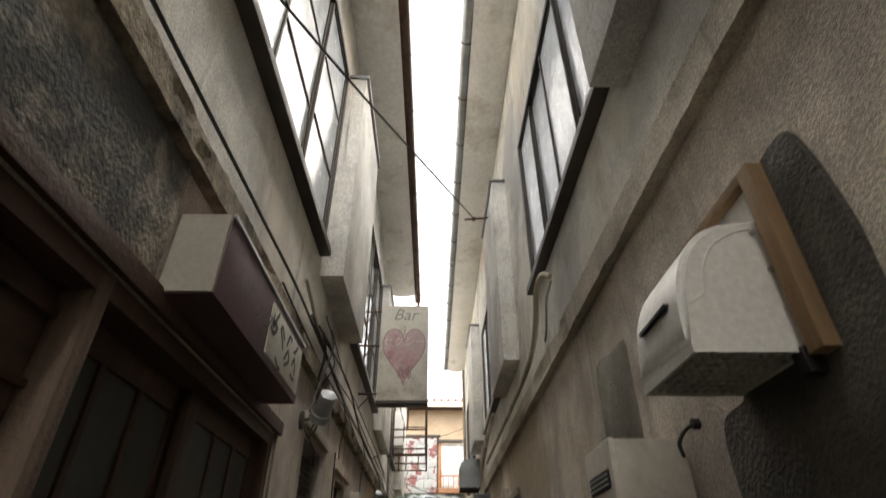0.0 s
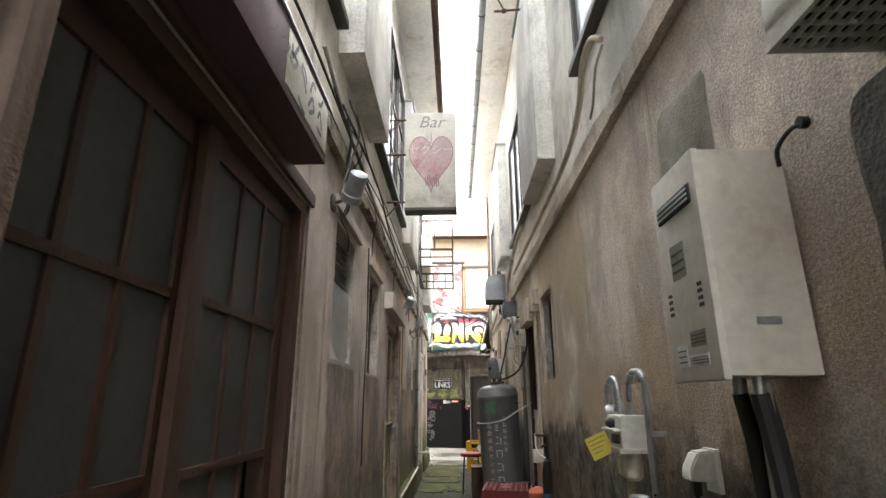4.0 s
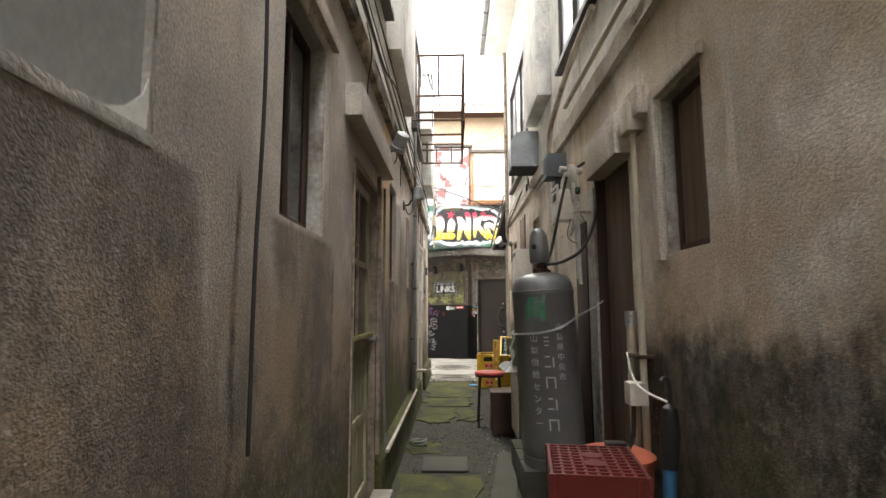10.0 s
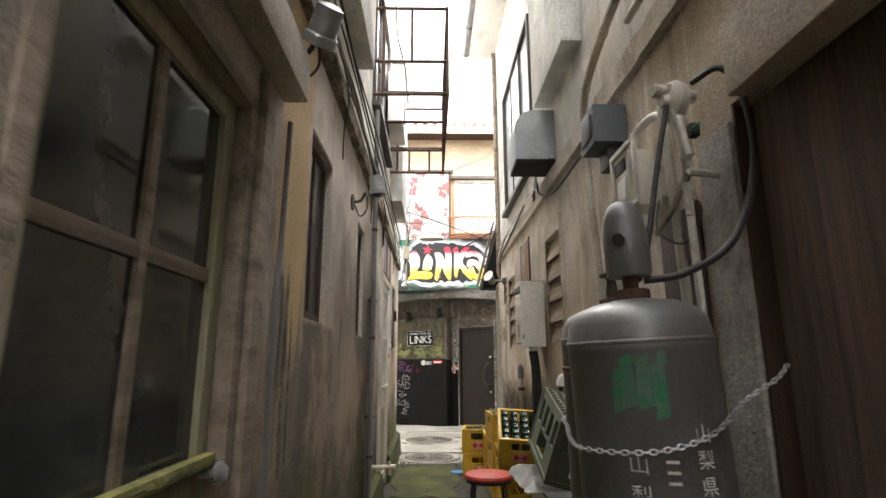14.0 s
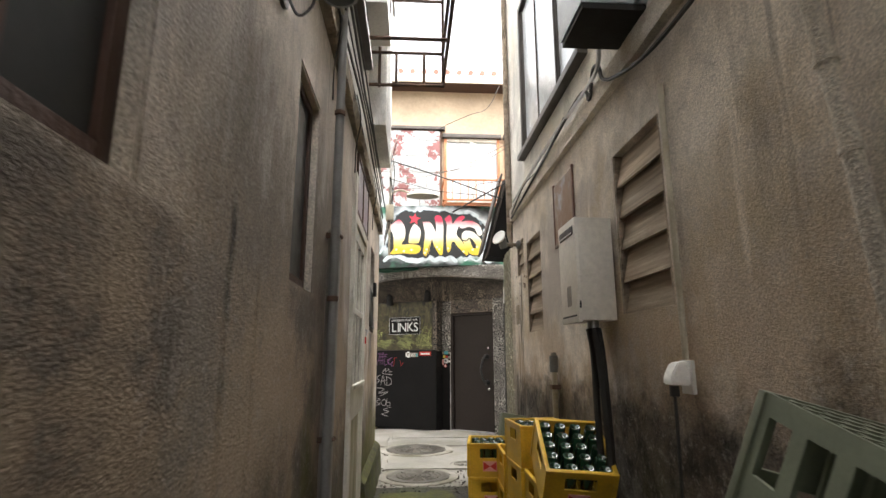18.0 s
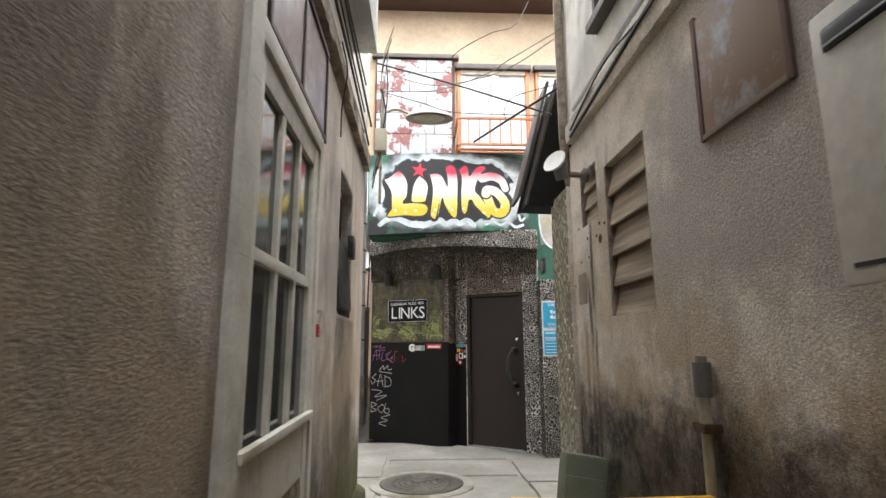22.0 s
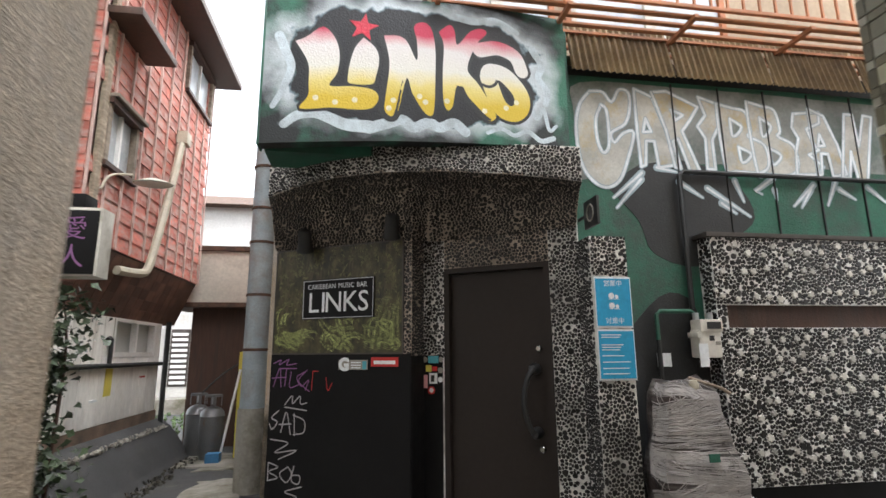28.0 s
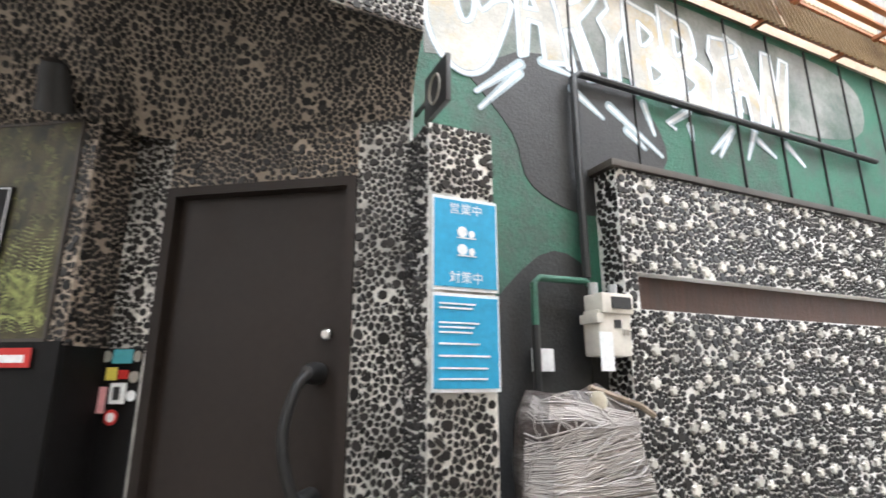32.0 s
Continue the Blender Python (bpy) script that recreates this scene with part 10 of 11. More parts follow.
part("bracket", bx(0.68, 0.76, 7.76, 7.90, 2.46, 2.58, 0.01), "plast_black", g)
# thick wrapped duct down the wall
g = thing("wrapped_duct", (0.74, 8.2, 0.8), "taped beige pipe duct sagging down the wall", "duct")
duct = curve_pts([(0.76, 6.6, 3.55), (0.74, 7.2, 3.46), (0.735, 7.9, 3.30), (0.73, 8.22, 3.14), (0.735, 8.31, 2.9), (0.74, 8.30, 2.55), (0.745, 8.255, 2.12), (0.75, 8.23, 1.85), (0.755, 8.20, 1.39), (0.757, 8.19, 1.2), (0.755, 8.19, 0.8)], 7)
part("pipe", tube(B(), duct, 0.026, 12), "ledge", g)
for k in range(6, len(duct) - 2, 7):
    part("tape_band", rod(B(), duct[k], duct[k].lerp(duct[k + 1], 0.5), 0.031, 12), "ledge", g)
solo("conduit_bend", tube(B(), curve_pts([(0.74, 2.86, 3.38), (0.70, 2.92, 3.42), (0.68, 3.05, 3.36), (0.70, 3.3, 3.2), (0.735, 3.9, 3.15), (0.735, 5.2, 3.14), (0.735, 7.5, 3.15)], 6), 0.020, 8), "pvc", "beige flexible conduit lying on the ledge", "pipe")
cable([(0.75, 2.88, 3.36), (0.72, 2.95, 3.25), (0.73, 3.08, 3.12), (0.74, 3.2, 3.08)], 0.008, "cable_grey", "grey cable drooping from the conduit")
cable([(0.74, 7.9, 2.6), (0.745, 8.3, 2.78), (0.745, 9.2, 2.80), (0.74, 9.75, 2.95), (0.735, 9.85, 3.10), (0.735, 9.95, 3.12), (0.74, 10.05, 2.98), (0.74, 10.25, 3.10), (0.74, 11.5, 3.0), (0.74, 12.7, 2.9)], 0.012, "cable", "black cable looping along the ledge")
cable([(0.735, 9.2, 3.1), (0.73, 9.62, 3.24), (0.70, 9.72, 3.22), (0.715, 9.8, 3.08), (0.735, 10.1, 3.07), (0.74, 11.0, 3.1), (0.74, 12.6, 3.06)], 0.014, "galv", "silver cable bent over the ledge")
cable([(0.74, 10.6, 3.12), (0.735, 11.3, 3.0), (0.74, 12.0, 3.06), (0.74, 12.7, 2.95)], 0.006, "cable")
# zinc hood
g = thing("zinc_hood", (0.62, 9.5, 3.1), "rounded zinc-coated vent hood on the upper wall", "vent hood")
bm = B()
P = [(0.795, 3.12), (0.45, 3.12)] + [(0.62 + 0.17 * math.cos(a), 3.40 + 0.17 * math.sin(a)) for a in [math.pi - math.pi / 2 * k / 8 for k in range(9)]] + [(0.795, 3.57)]
for yy in (9.30, 9.66):
    bm.faces.new([bm.verts.new((x, yy, z)) for x, z in P])
bm.verts.ensure_lookup_table()
n = len(P)
for k in range(1, n):
    a, b = k, (k + 1) % n
    bm.faces.new((bm.verts[a], bm.verts[b], bm.verts[n + b], bm.verts[n + a]))
bmesh.ops.recalc_face_normals(bm, faces=bm.faces)
part("shell", bm, "zinc", g)
# near-black sheet closes the opening, its shade painted
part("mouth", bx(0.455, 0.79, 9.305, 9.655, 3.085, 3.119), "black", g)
# stub, small fittings on the far right wall
g = thing("pipe_stub", (0.75, 11.22, GZ), "beige pipe stub with a grey cap strapped to the wall", "pipe")
part("pipe", tube(B(), [(0.75, 11.22, GZ), (0.75, 11.22, 1.24)], 0.022, 10), "pvc", g)
part("cap", rod(B(), (0.75, 11.22, 1.23), (0.75, 11.22, 1.36), 0.034, 14), "pvc_grey", g)
part("cap_top", rod(B(), (0.75, 11.22, 1.36), (0.75, 11.22, 1.385), 0.022, 12), "cable_grey", g)
part("strap", bx(0.72, 0.79, 11.18, 11.27, 1.10, 1.135, 0.004), "rust", g)
g = thing("wall_lamp", (XR, 12.5, 2.55), "small outdoor lamp with a white cone shade on a bracket", "lamp")
part("mount", lathe(B(), [(0.05, 0), (0.05, 0.03), (0.02, 0.05), (0.002, 0.05)], 16, axis((XR, 12.52, 2.55), (0.5, 12.52, 2.55))[0]), "pvc_grey", g)
part("arm", tube(B(), [(0.75, 12.52, 2.55), (0.62, 12.48, 2.545)], 0.020, 8), "wood_grey", g)
part("body", rod(B(), (0.60, 12.46, 2.50), (0.57, 12.43, 2.60), 0.04, 14, 0.05), "pvc_grey", g)
part("shade", lathe(B(), [(0.03, 0.0), (0.05, 0.02), (0.085, 0.055), (0.08, 0.06), (0.002, 0.05)], 20, axis((0.575, 12.44, 2.585), (0.45, 12.34, 2.66))[0]), "plast_white", g)
for (y, z, s) in ((12.35, 2.08, 0.032), (12.41, 2.11, 0.012), (12.35, 2.18, 0.014), (12.26, 2.16, 0.012), (12.59, 2.13, 0.011), (12.58, 2.00, 0.010), (12.74, 1.99, 0.009), (12.76, 2.23, 0.009), (12.59, 2.23, 0.008), (12.90, 1.84, 0.009)):
    solo("bolt_scar", lathe(B(), [(s, 0), (s * 0.75, 0.004), (0.003, 0.002)], 7, axis((XR, y, z), (0.5, y, z))[0]), "rust", "rusty bolt hole stuck in the wall", "bolt", "old bolt holes in the wall")
for y_, z_ in ((8.02, 2.33), (7.93, 2.29), (8.05, 2.12), (7.88, 2.22), (7.97, 2.05)):
    solo("nail", tube(B(), [(XR, y_, z_), (XR - 0.02, y_ - 0.006, z_ - 0.004)], 0.003, 5), "rust", "rusty nail stuck in the wall", "nail", "rusty nails in the wall")

# street lamp at the corner
g = thing("street_lamp", (-0.3, 13.5, 3.4), "old street lamp with pale oval shade on a bent arm", "street lamp")
bm = B()
lathe(bm, [(0.02, 0.07), (0.08, 0.06), (0.19, 0.015), (0.215, -0.02), (0.205, -0.022), (0.17, -0.005), (0.002, 0.02)], 28, Matrix.Translation((-0.26, 13.53, 3.42)) @ Matrix.Diagonal((1.0, 0.62, 1, 1)))
part("shade", bm, "signwhite", g, smooth=60)
part("bulb_glass", lathe(B(), [(0.002, -0.04), (0.06, -0.035), (0.12, -0.01), (0.14, 0.0)], 20, Matrix.Translation((-0.26, 13.53, 3.405)) @ Matrix.Diagonal((1.0, 0.62, 1, 1))), "far_cream", g)
part("arm", tube(B(), curve_pts([(-0.44, 13.53, 3.45), (-0.56, 13.52, 3.48), (-0.66, 13.50, 3.42), (-0.68, 13.48, 3.30), (-0.68, 13.46, 2.6)], 6), 0.014, 8), "pvc", g)
part("box", bx(-0.73, -0.63, 13.40, 13.52, 3.05, 3.25, 0.01), "pvc", g)
r2 = random.Random(33)
for k in range(7):
    cable([(-0.70 + 0.02 * k, 13.42, 3.5 + 0.12 * k), (-0.70 + r2.uniform(-0.05, 0.08), 13.5, 3.3 + 0.1 * k), (-0.68, 13.45, 3.0 + 0.05 * k), (-0.74, 13.42, 2.7 + 0.1 * r2.random())], 0.006, "cable" if k % 2 else "cable_grey", "tangled cables at the house corner")
WIRE = "overhead wire across the street corner"
cable([(-0.72, 13.42, 3.86), (-0.047, 13.25, 3.581), (0.70, 13.04, 3.228)], 0.009, "cable", WIRE)
cable([(-0.70, 13.42, 3.60), (-0.324, 13.5, 3.533), (-0.023, 13.6, 3.498), (0.72, 13.3, 3.34)], 0.0045, "cable", WIRE)
cable([(0.74, 12.98, 3.91), (0.411, 13.2, 3.796), (0.205, 13.4, 3.755), (-0.218, 13.6, 3.706), (-0.70, 13.45, 3.618)], 0.0045, "cable_grey", WIRE)
cable([(0.74, 12.98, 3.86), (0.476, 13.2, 3.762), (0.205, 13.4, 3.735), (-0.236, 13.6, 3.76), (-0.70, 13.45, 3.80)], 0.0045, "cable_grey", WIRE)
cable([(0.72, 12.98, 3.45), (0.60, 13.05, 3.449), (0.44, 13.3, 3.50), (0.387, 13.4, 3.43), (0.395, 13.337, 3.306)], 0.004, "cable", WIRE)
solo("wire_stay", tube(B(), [(0.74, 12.98, 3.425), (0.141, 13.6, 3.218)], 0.010, 6), "cable", "black stay rod slanting out from the corner pipe", "rod")
cable([(1.25, 15.97, 6.41), (0.95, 15.62, 5.75), (0.60, 15.5, 5.54), (0.25, 15.8, 5.50), (0.10, 16.25, 5.60)], 0.006, "cable", "overhead wire across the street")
solo("downpipe", tube(B(), [(0.76, 12.93, 6.45), (0.76, 12.93, 2.75), (0.80, 12.95, 2.62)], 0.035, 12), "wood_grey", "rust-brown downpipe at the house corner", "pipe")
# dark hood over the corner
g = thing("awning_board", (0.70, 13.4, 2.6), "black sloping awning board hanging at the corner", "awning")
def wedge(bm, lift):
    P = [(0.535 - lift, 2.56), (1.12, 2.54), (1.12, 3.60), (0.90, 3.66), (0.83 - lift, 3.66)]
    a = [bm.verts.new((x, 13.29 - lift * 0.3, z)) for x, z in P]
    b = [bm.verts.new((x, 13.59 + lift * 0.3, z)) for x, z in P]
    bm.faces.new(a)
    bm.faces.new(b[::-1])
    for k in range(5):
        bm.faces.new((a[k], b[k], b[(k + 1) % 5], a[(k + 1) % 5]))
    bmesh.ops.recalc_face_normals(bm, faces=bm.faces)
    return bm


part("board", wedge(B(), 0.0), "bar_black", g)
part("drip_board", bx(0.46, 0.485, 13.27, 13.61, 2.62, 3.68, 0.004, Matrix.Translation((0.47, 0, 2.62)) @ Matrix.Rotation(math.atan2(0.295, 1.1), 4, "Y") @ Matrix.Translation((-0.47, 0, -2.62))), "frame_dark", g)
part("edge_trim", tube(B(), [(0.525, 13.285, 2.555), (0.825, 13.285, 3.66)], 0.018, 4), "frame_dark", g)
part("edge_trim", tube(B(), [(0.525, 13.595, 2.555), (0.825, 13.595, 3.66)], 0.018, 4), "frame_dark", g)

# ---- side street beyond the bar ----
tagged(part("road_side", bx(-6.0, -1.2, 17.0, 40.0, 0.02, 0.05), "asphalt"), kind="structure", category="road", label="dark asphalt side street")
solo("kerb_strip", bx(-5.0, -1.95, 16.6, 16.75, 0.03, 0.075, 0.01), "concrete", "worn concrete kerb strip across the side street", "kerb", kind="structure")
for i, (a, b, c, d) in enumerate(((-2.3, -1.6, 19.7, 20.6), (-2.9, -2.1, 19.9, 20.9), (-2.1, -1.5, 18.2, 19.2))):
    ob = slab_at(a, b, c, d, 0.062, "concrete", "", 90 + i, "concrete_patch", 0.06)
    tagged(ob, "pale broken concrete patch in the asphalt", "paving", "concrete patches in the side street", "structure")
g = thing("utility_pole", (-1.47, 18.6, 0.04), "grey metal-sleeved utility pole with steel bands", "utility pole")
part("shaft", lathe(B(), [(0.14, 0), (0.13, 3.5), (0.11, 9.5)], 24, Matrix.Translation((-1.45, 18.6, 0.03))), "pole", g)
part("sleeve", lathe(B(), [(0.155, 0), (0.155, 0.85), (0.145, 0.87)], 24, Matrix.Translation((-1.45, 18.6, 0.03))), "concrete", g)
for z in (1.5, 2.1, 2.7, 3.1, 3.6):
    part("band", lathe(B(), [(0.141, 0), (0.143, 0.005), (0.143, 0.025), (0.141, 0.03)], 24, Matrix.Translation((-1.45, 18.6, z))), "rust", g)
solo("pole_cable", tube(B(), curve_pts([(-1.28, 18.5, 4.4), (-1.24, 18.45, 3.0), (-1.27, 18.45, 1.5), (-1.26, 18.45, 0.1)], 6), 0.014, 6), "cable", "black cable running up the utility pole", "cable")
for k in range(4):
    solo("overhead_wire", tube(B(), curve_pts([(-1.47, 18.6, 6.0 - 0.35 * k), (-2.2, 24, 5.6 - 0.3 * k), (-3.0, 32, 6.2 - 0.3 * k)], 8), 0.010, 5), "cable", "overhead wire down the side street", "cable", "overhead wires")

RH = thing("red_house", (-2.8, 19, 0), "old two-storey house, faded red shingle siding over white ground floor", "house")
x0, ya, yb, z0, z1 = -2.86, 17.5, 21.1, 2.545, 6.0
OPENINGS = ((17.80, 18.44, 3.35, 3.95), (19.88, 21.0, 5.22, 5.90))
part("upper_wall", wall(B(), (x0 - 0.02, x0 - 0.2), ya, yb, z0, z1, OPENINGS), "red_siding", RH)
part("end_wall", bx(-6.0, x0 - 0.02, yb - 0.15, yb, z0, z1), "red_siding", RH)
part("near_wall", bx(-6.0, x0 - 0.02, ya, ya + 0.15, z0 - 0.4, z1), "red_siding", RH)
for j in range(24):
    part("shingle", bx(-4.4, x0 - 0.01, -0.008, 0.008, 0, 0.17, 0, Matrix.Translation((0, ya - 0.004, z0 - 0.4 + 0.165 * j)) @ Matrix.Rotation(radians(-4), 4, "X")), "red_siding", RH, smooth=0)
part("corner_board", bx(x0 - 0.02, x0 + 0.03, ya + 0.14, ya + 0.20, z0 - 0.05, z1, 0.006), "wood_pale", RH)
part("corner_board", bx(x0 - 0.02, x0 + 0.02, ya + 0.215, ya + 0.255, z0 - 0.05, z1, 0.006), "wood_pale", RH)
part("under_floor", bx(-4.0, x0 - 0.02, ya, yb, z0 - 0.04, z0 - 0.001), "wood_dark", RH)
r2 = random.Random(17)
rows_n = 22
for j in range(rows_n):
    za = z0 + (z1 - z0) * j / rows_n
    zb = z0 + (z1 - z0) * (j + 1) / rows_n
    y = ya + (0.2 if j % 2 else 0)
    while y < yb - 0.05:
        yn = min(y + 0.42, yb)
        cut = [(a, b) for a, b, c, d in OPENINGS if c < zb and d > za and a < yn and b > y]
        if not cut:
            part("shingle", bx(-0.008, 0.008, y + 0.004, yn - 0.004, 0, (zb - za) * 1.02, 0, Matrix.Translation((x0 - 0.006, 0, za)) @ Matrix.Rotation(radians(-4), 4, "Y")), "red_siding", RH, smooth=0)
        y = yn
y = ya
while y < yb:
    for za, zb in ((z0, 3.29), (4.03, z1)) if 17.73 < y < 18.5 else ((z0, 5.15),) if 19.82 < y < 21.05 else ((z0, z1),):
        part("batten", bx(x0, x0 + 0.022, y, y + 0.024, za, zb), "batten_pink", RH)
    y += 0.36
for a, b, c, d in OPENINGS:
    part("window_frame", bx(x0 - 0.1, x0 + 0.03, a - 0.03, a + 0.03, c, d), "wood_grey", RH)
    part("window_frame", bx(x0 - 0.1, x0 + 0.03, b - 0.03, b + 0.03, c, d), "wood_grey", RH)
    part("window_frame", bx(x0 - 0.1, x0 + 0.06, a - 0.05, b + 0.05, d, d + 0.06), "wood_dark", RH)
    part("window_frame", bx(x0 - 0.1, x0 + 0.05, a - 0.05, b + 0.05, c - 0.05, c), "wood_dark", RH)
    mid = (a + b) / 2
    part("mullion", bx(x0 - 0.06, x0 + 0.0, mid - 0.02, mid + 0.02, c, d), "plast_white", RH)
    for p, q in ((a + 0.03, mid - 0.02), (mid + 0.02, b - 0.03)):
        part("pane", bx(x0 - 0.05, x0 - 0.04, p, q, c, d), "glass_sky", RH)
part("eave", bx(-6.2, x0 + 0.40, ya, yb + 0.25, z1, z1 + 0.10, 0.01), "wood_dark", RH)
part("window_hood", bx(x0, x0 + 0.34, 17.5, 18.5, 4.78, 4.86, 0.01), "wood_dark", RH)
part("window_hood", bx(x0, x0 + 0.10, 17.76, 18.52, 4.02, 4.06, 0.01), "wood_grey", RH)
part("ground_wall", wall(B(), (-3.12, -3.27), ya, 20.55, 0.72, 1.898, [(19.08, 20.26, 1.50, 1.86)]), "white_boards", RH)
part("ground_end", bx(-6.0, -3.27, 20.4, 20.55, 0.72, 1.898), "white_boards", RH)
part("foundation", bx(-3.3, -3.10, ya, 20.58, 0.0, 0.72, 0.02), "foot_brown", RH)
bm = B()
prism(bm, [(-3.11, 0.03), (-2.62, 0.03), (-2.70, 0.12), (-2.85, 0.35), (-2.97, 0.50), (-3.11, 0.60)], lambda u, v, h: Vector((u, 17.46 + h, v)), 3.3)
tagged(part("verge", bm, "asphalt", smooth=0), kind="structure", category="road", label="sloping asphalt verge along the house footing")
for q in range(14):
    part("wall_board", bx(-3.119, -3.108, ya + 0.22 * q + 0.004, min(ya + 0.22 * (q + 1), 20.5) - 0.004, 0.725, 1.445 if ya + 0.22 * q > 18.9 else 1.895, 0.002), "white_boards", RH)
# underside of the red siding, its shade put into the brown
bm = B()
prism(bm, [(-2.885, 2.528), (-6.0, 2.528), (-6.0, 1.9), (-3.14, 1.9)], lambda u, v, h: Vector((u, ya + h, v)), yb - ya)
part("cove", bm, "brown_and_shaded_red", RH, smooth=0)
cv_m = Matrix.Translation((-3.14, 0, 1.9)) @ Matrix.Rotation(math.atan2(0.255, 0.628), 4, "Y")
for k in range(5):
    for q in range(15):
        part("cove_board", bx(-0.002, 0.012, ya + 0.21 * q + 0.004, ya + 0.21 * (q + 1) - 0.004, 0.135 * k + 0.004, 0.135 * (k + 1), 0, cv_m), "brown_and_shaded_red", RH, smooth=0)
part("window_frame", bx(-3.17, -3.10, 19.05, 20.29, 1.45, 1.50), "plast_white", RH)
part("window_frame", bx(-3.17, -3.10, 19.05, 20.29, 1.855, 1.89), "plast_white", RH)
for y in (19.05, 19.65, 20.24):
    part("window_frame", bx(-3.17, -3.10, y, y + 0.05, 1.50, 1.855), "plast_white", RH)
part("pane", bx(-3.20, -3.19, 19.08, 20.26, 1.50, 1.86), "curtain", RH)
part("wall_pipe", tube(B(), [(-3.08, 17.5, 1.36), (-3.08, 20.55, 1.345)], 0.026, 8), "plast_black", RH)
part("wall_pipe", tube(B(), [(-3.05, 20.62, 0.05), (-3.05, 20.62, 1.2), (-3.05, 20.62, 1.93)], 0.035, 8), "plast_black", RH)
part("wall_pipe", tube(B(), curve_pts([(-3.08, 18.95, 1.36), (-3.08, 18.95, 1.64), (-3.08, 18.85, 1.64)], 2), 0.024, 8), "plast_black", RH)
part("wall_pipe", tube(B(), curve_pts([(-2.79, 19.70, 4.35), (-2.79, 19.45, 3.6), (-2.79, 19.12, 2.75), (-2.80, 18.97, 2.44), (-2.84, 18.8, 2.38), (-2.9, 18.45, 2.36)], 6), 0.05, 8), "pvc", RH)
part("rainwater_head", bx(-2.855, -2.71, 19.64, 19.82, 4.3, 4.48, 0.02), "pvc", RH)
for (y, z, m) in ((17.35, 0.92, "yellow_tag"), (18.3, 1.08, "red_mark"), (17.05, 0.88, "poster_white")):
    part("notice", bx(-3.109, -3.10, y + 1.6, y + 1.76, z + 0.1, z + 0.4 if m == "yellow_tag" else z + 0.12), m, RH)
g = thing("street_lamp", (-2.6, 18.4, 3.3), "small street lamp on the red house wall", "street lamp")
part("shade", lathe(B(), [(0.02, 0.05), (0.1, 0.03), (0.2, -0.01), (0.19, -0.02), (0.002, 0.0)], 24, Matrix.Translation((-2.50, 18.12, 3.24)) @ Matrix.Diagonal((1, 0.7, 1, 1))), "signwhite", g)
part("arm", tube(B(), curve_pts([(-2.85, 17.8, 3.06), (-2.80, 17.86, 3.22), (-2.66, 18.0, 3.28)], 4), 0.014, 6), "pvc", g)

g = thing("white_shop", (-4.2, 17.2, 2.2), "white rendered upper storey of the neighbouring shop with a wooden eave", "building", kind="structure")
bm = B()
prism(bm, [(-6.5, 16.95), (-2.775, 16.95), (-2.935, 17.44), (-6.5, 17.44)], lambda u, v, h: Vector((u, v, 2.25 + h)), 3.3)
# front face: shade is in the grey colour
part("wall", bm, "shop_shaded", g, smooth=0)
# thin added sheet gives the same wall's lit side in white
bm = B()
prism(bm, [(-2.771, 16.948), (-2.755, 16.953), (-2.917, 17.445), (-2.931, 17.441)], lambda u, v, h: Vector((u, v, 2.25 + h)), 3.3)
part("side_panel", bm, "white_boards", g, smooth=0)
part("eave", bx(-6.5, -2.55, 16.7, 17.47, 5.55, 5.63, 0.01), "wood_dark", g)
part("lower_wall", bx(-6.5, -3.4, 17.0, 17.44, 0.0, 2.249), "wood_dark", g)
g = thing("shop_sign", (-2.5, 16.7, 2.06), "white box sign with a black face and two purple characters", "sign")
part("cabinet", bx(-2.645, -2.285, 16.70, 16.89, 2.05, 2.58, 0.008), "signwhite", g)
part("cap_box", bx(-2.645, -2.42, 16.70, 16.89, 2.581, 2.69, 0.008), "bar_black", g)
face = part("face", bx(-2.638, -2.305, 16.688, 16.70, 2.065, 2.555, 0.003), "bar_black", g)
for k, ch in enumerate("愛人"):
    part("letter", lettering(ch, 0.19, lambda u, v, h: Vector((-2.468 + u, 16.685, 2.345 - 0.215 * k + v))), "pen_p", face)
part("bracket", bx(-2.80, -2.60, 16.86, 16.95, 2.3, 2.36), "rust", g)
IV = thing("ivy_bush", (-3.15, 17.0, GZ), "dense dark green ivy bush climbing the shop wall", "bush")
r2 = random.Random(41)
for k in range(5):
    part("stem", tube(B(), curve_pts([(-2.95 + 0.1 * k, 16.9, 0.03), (-3.0 + 0.12 * k, 16.88, 0.8), (-3.05 + 0.13 * k, 16.92, 1.5), (-3.0 + 0.1 * k, 16.93, 1.95)], 5), 0.018, 6, 0.006), "wood_dark", IV)
V, F = [], []
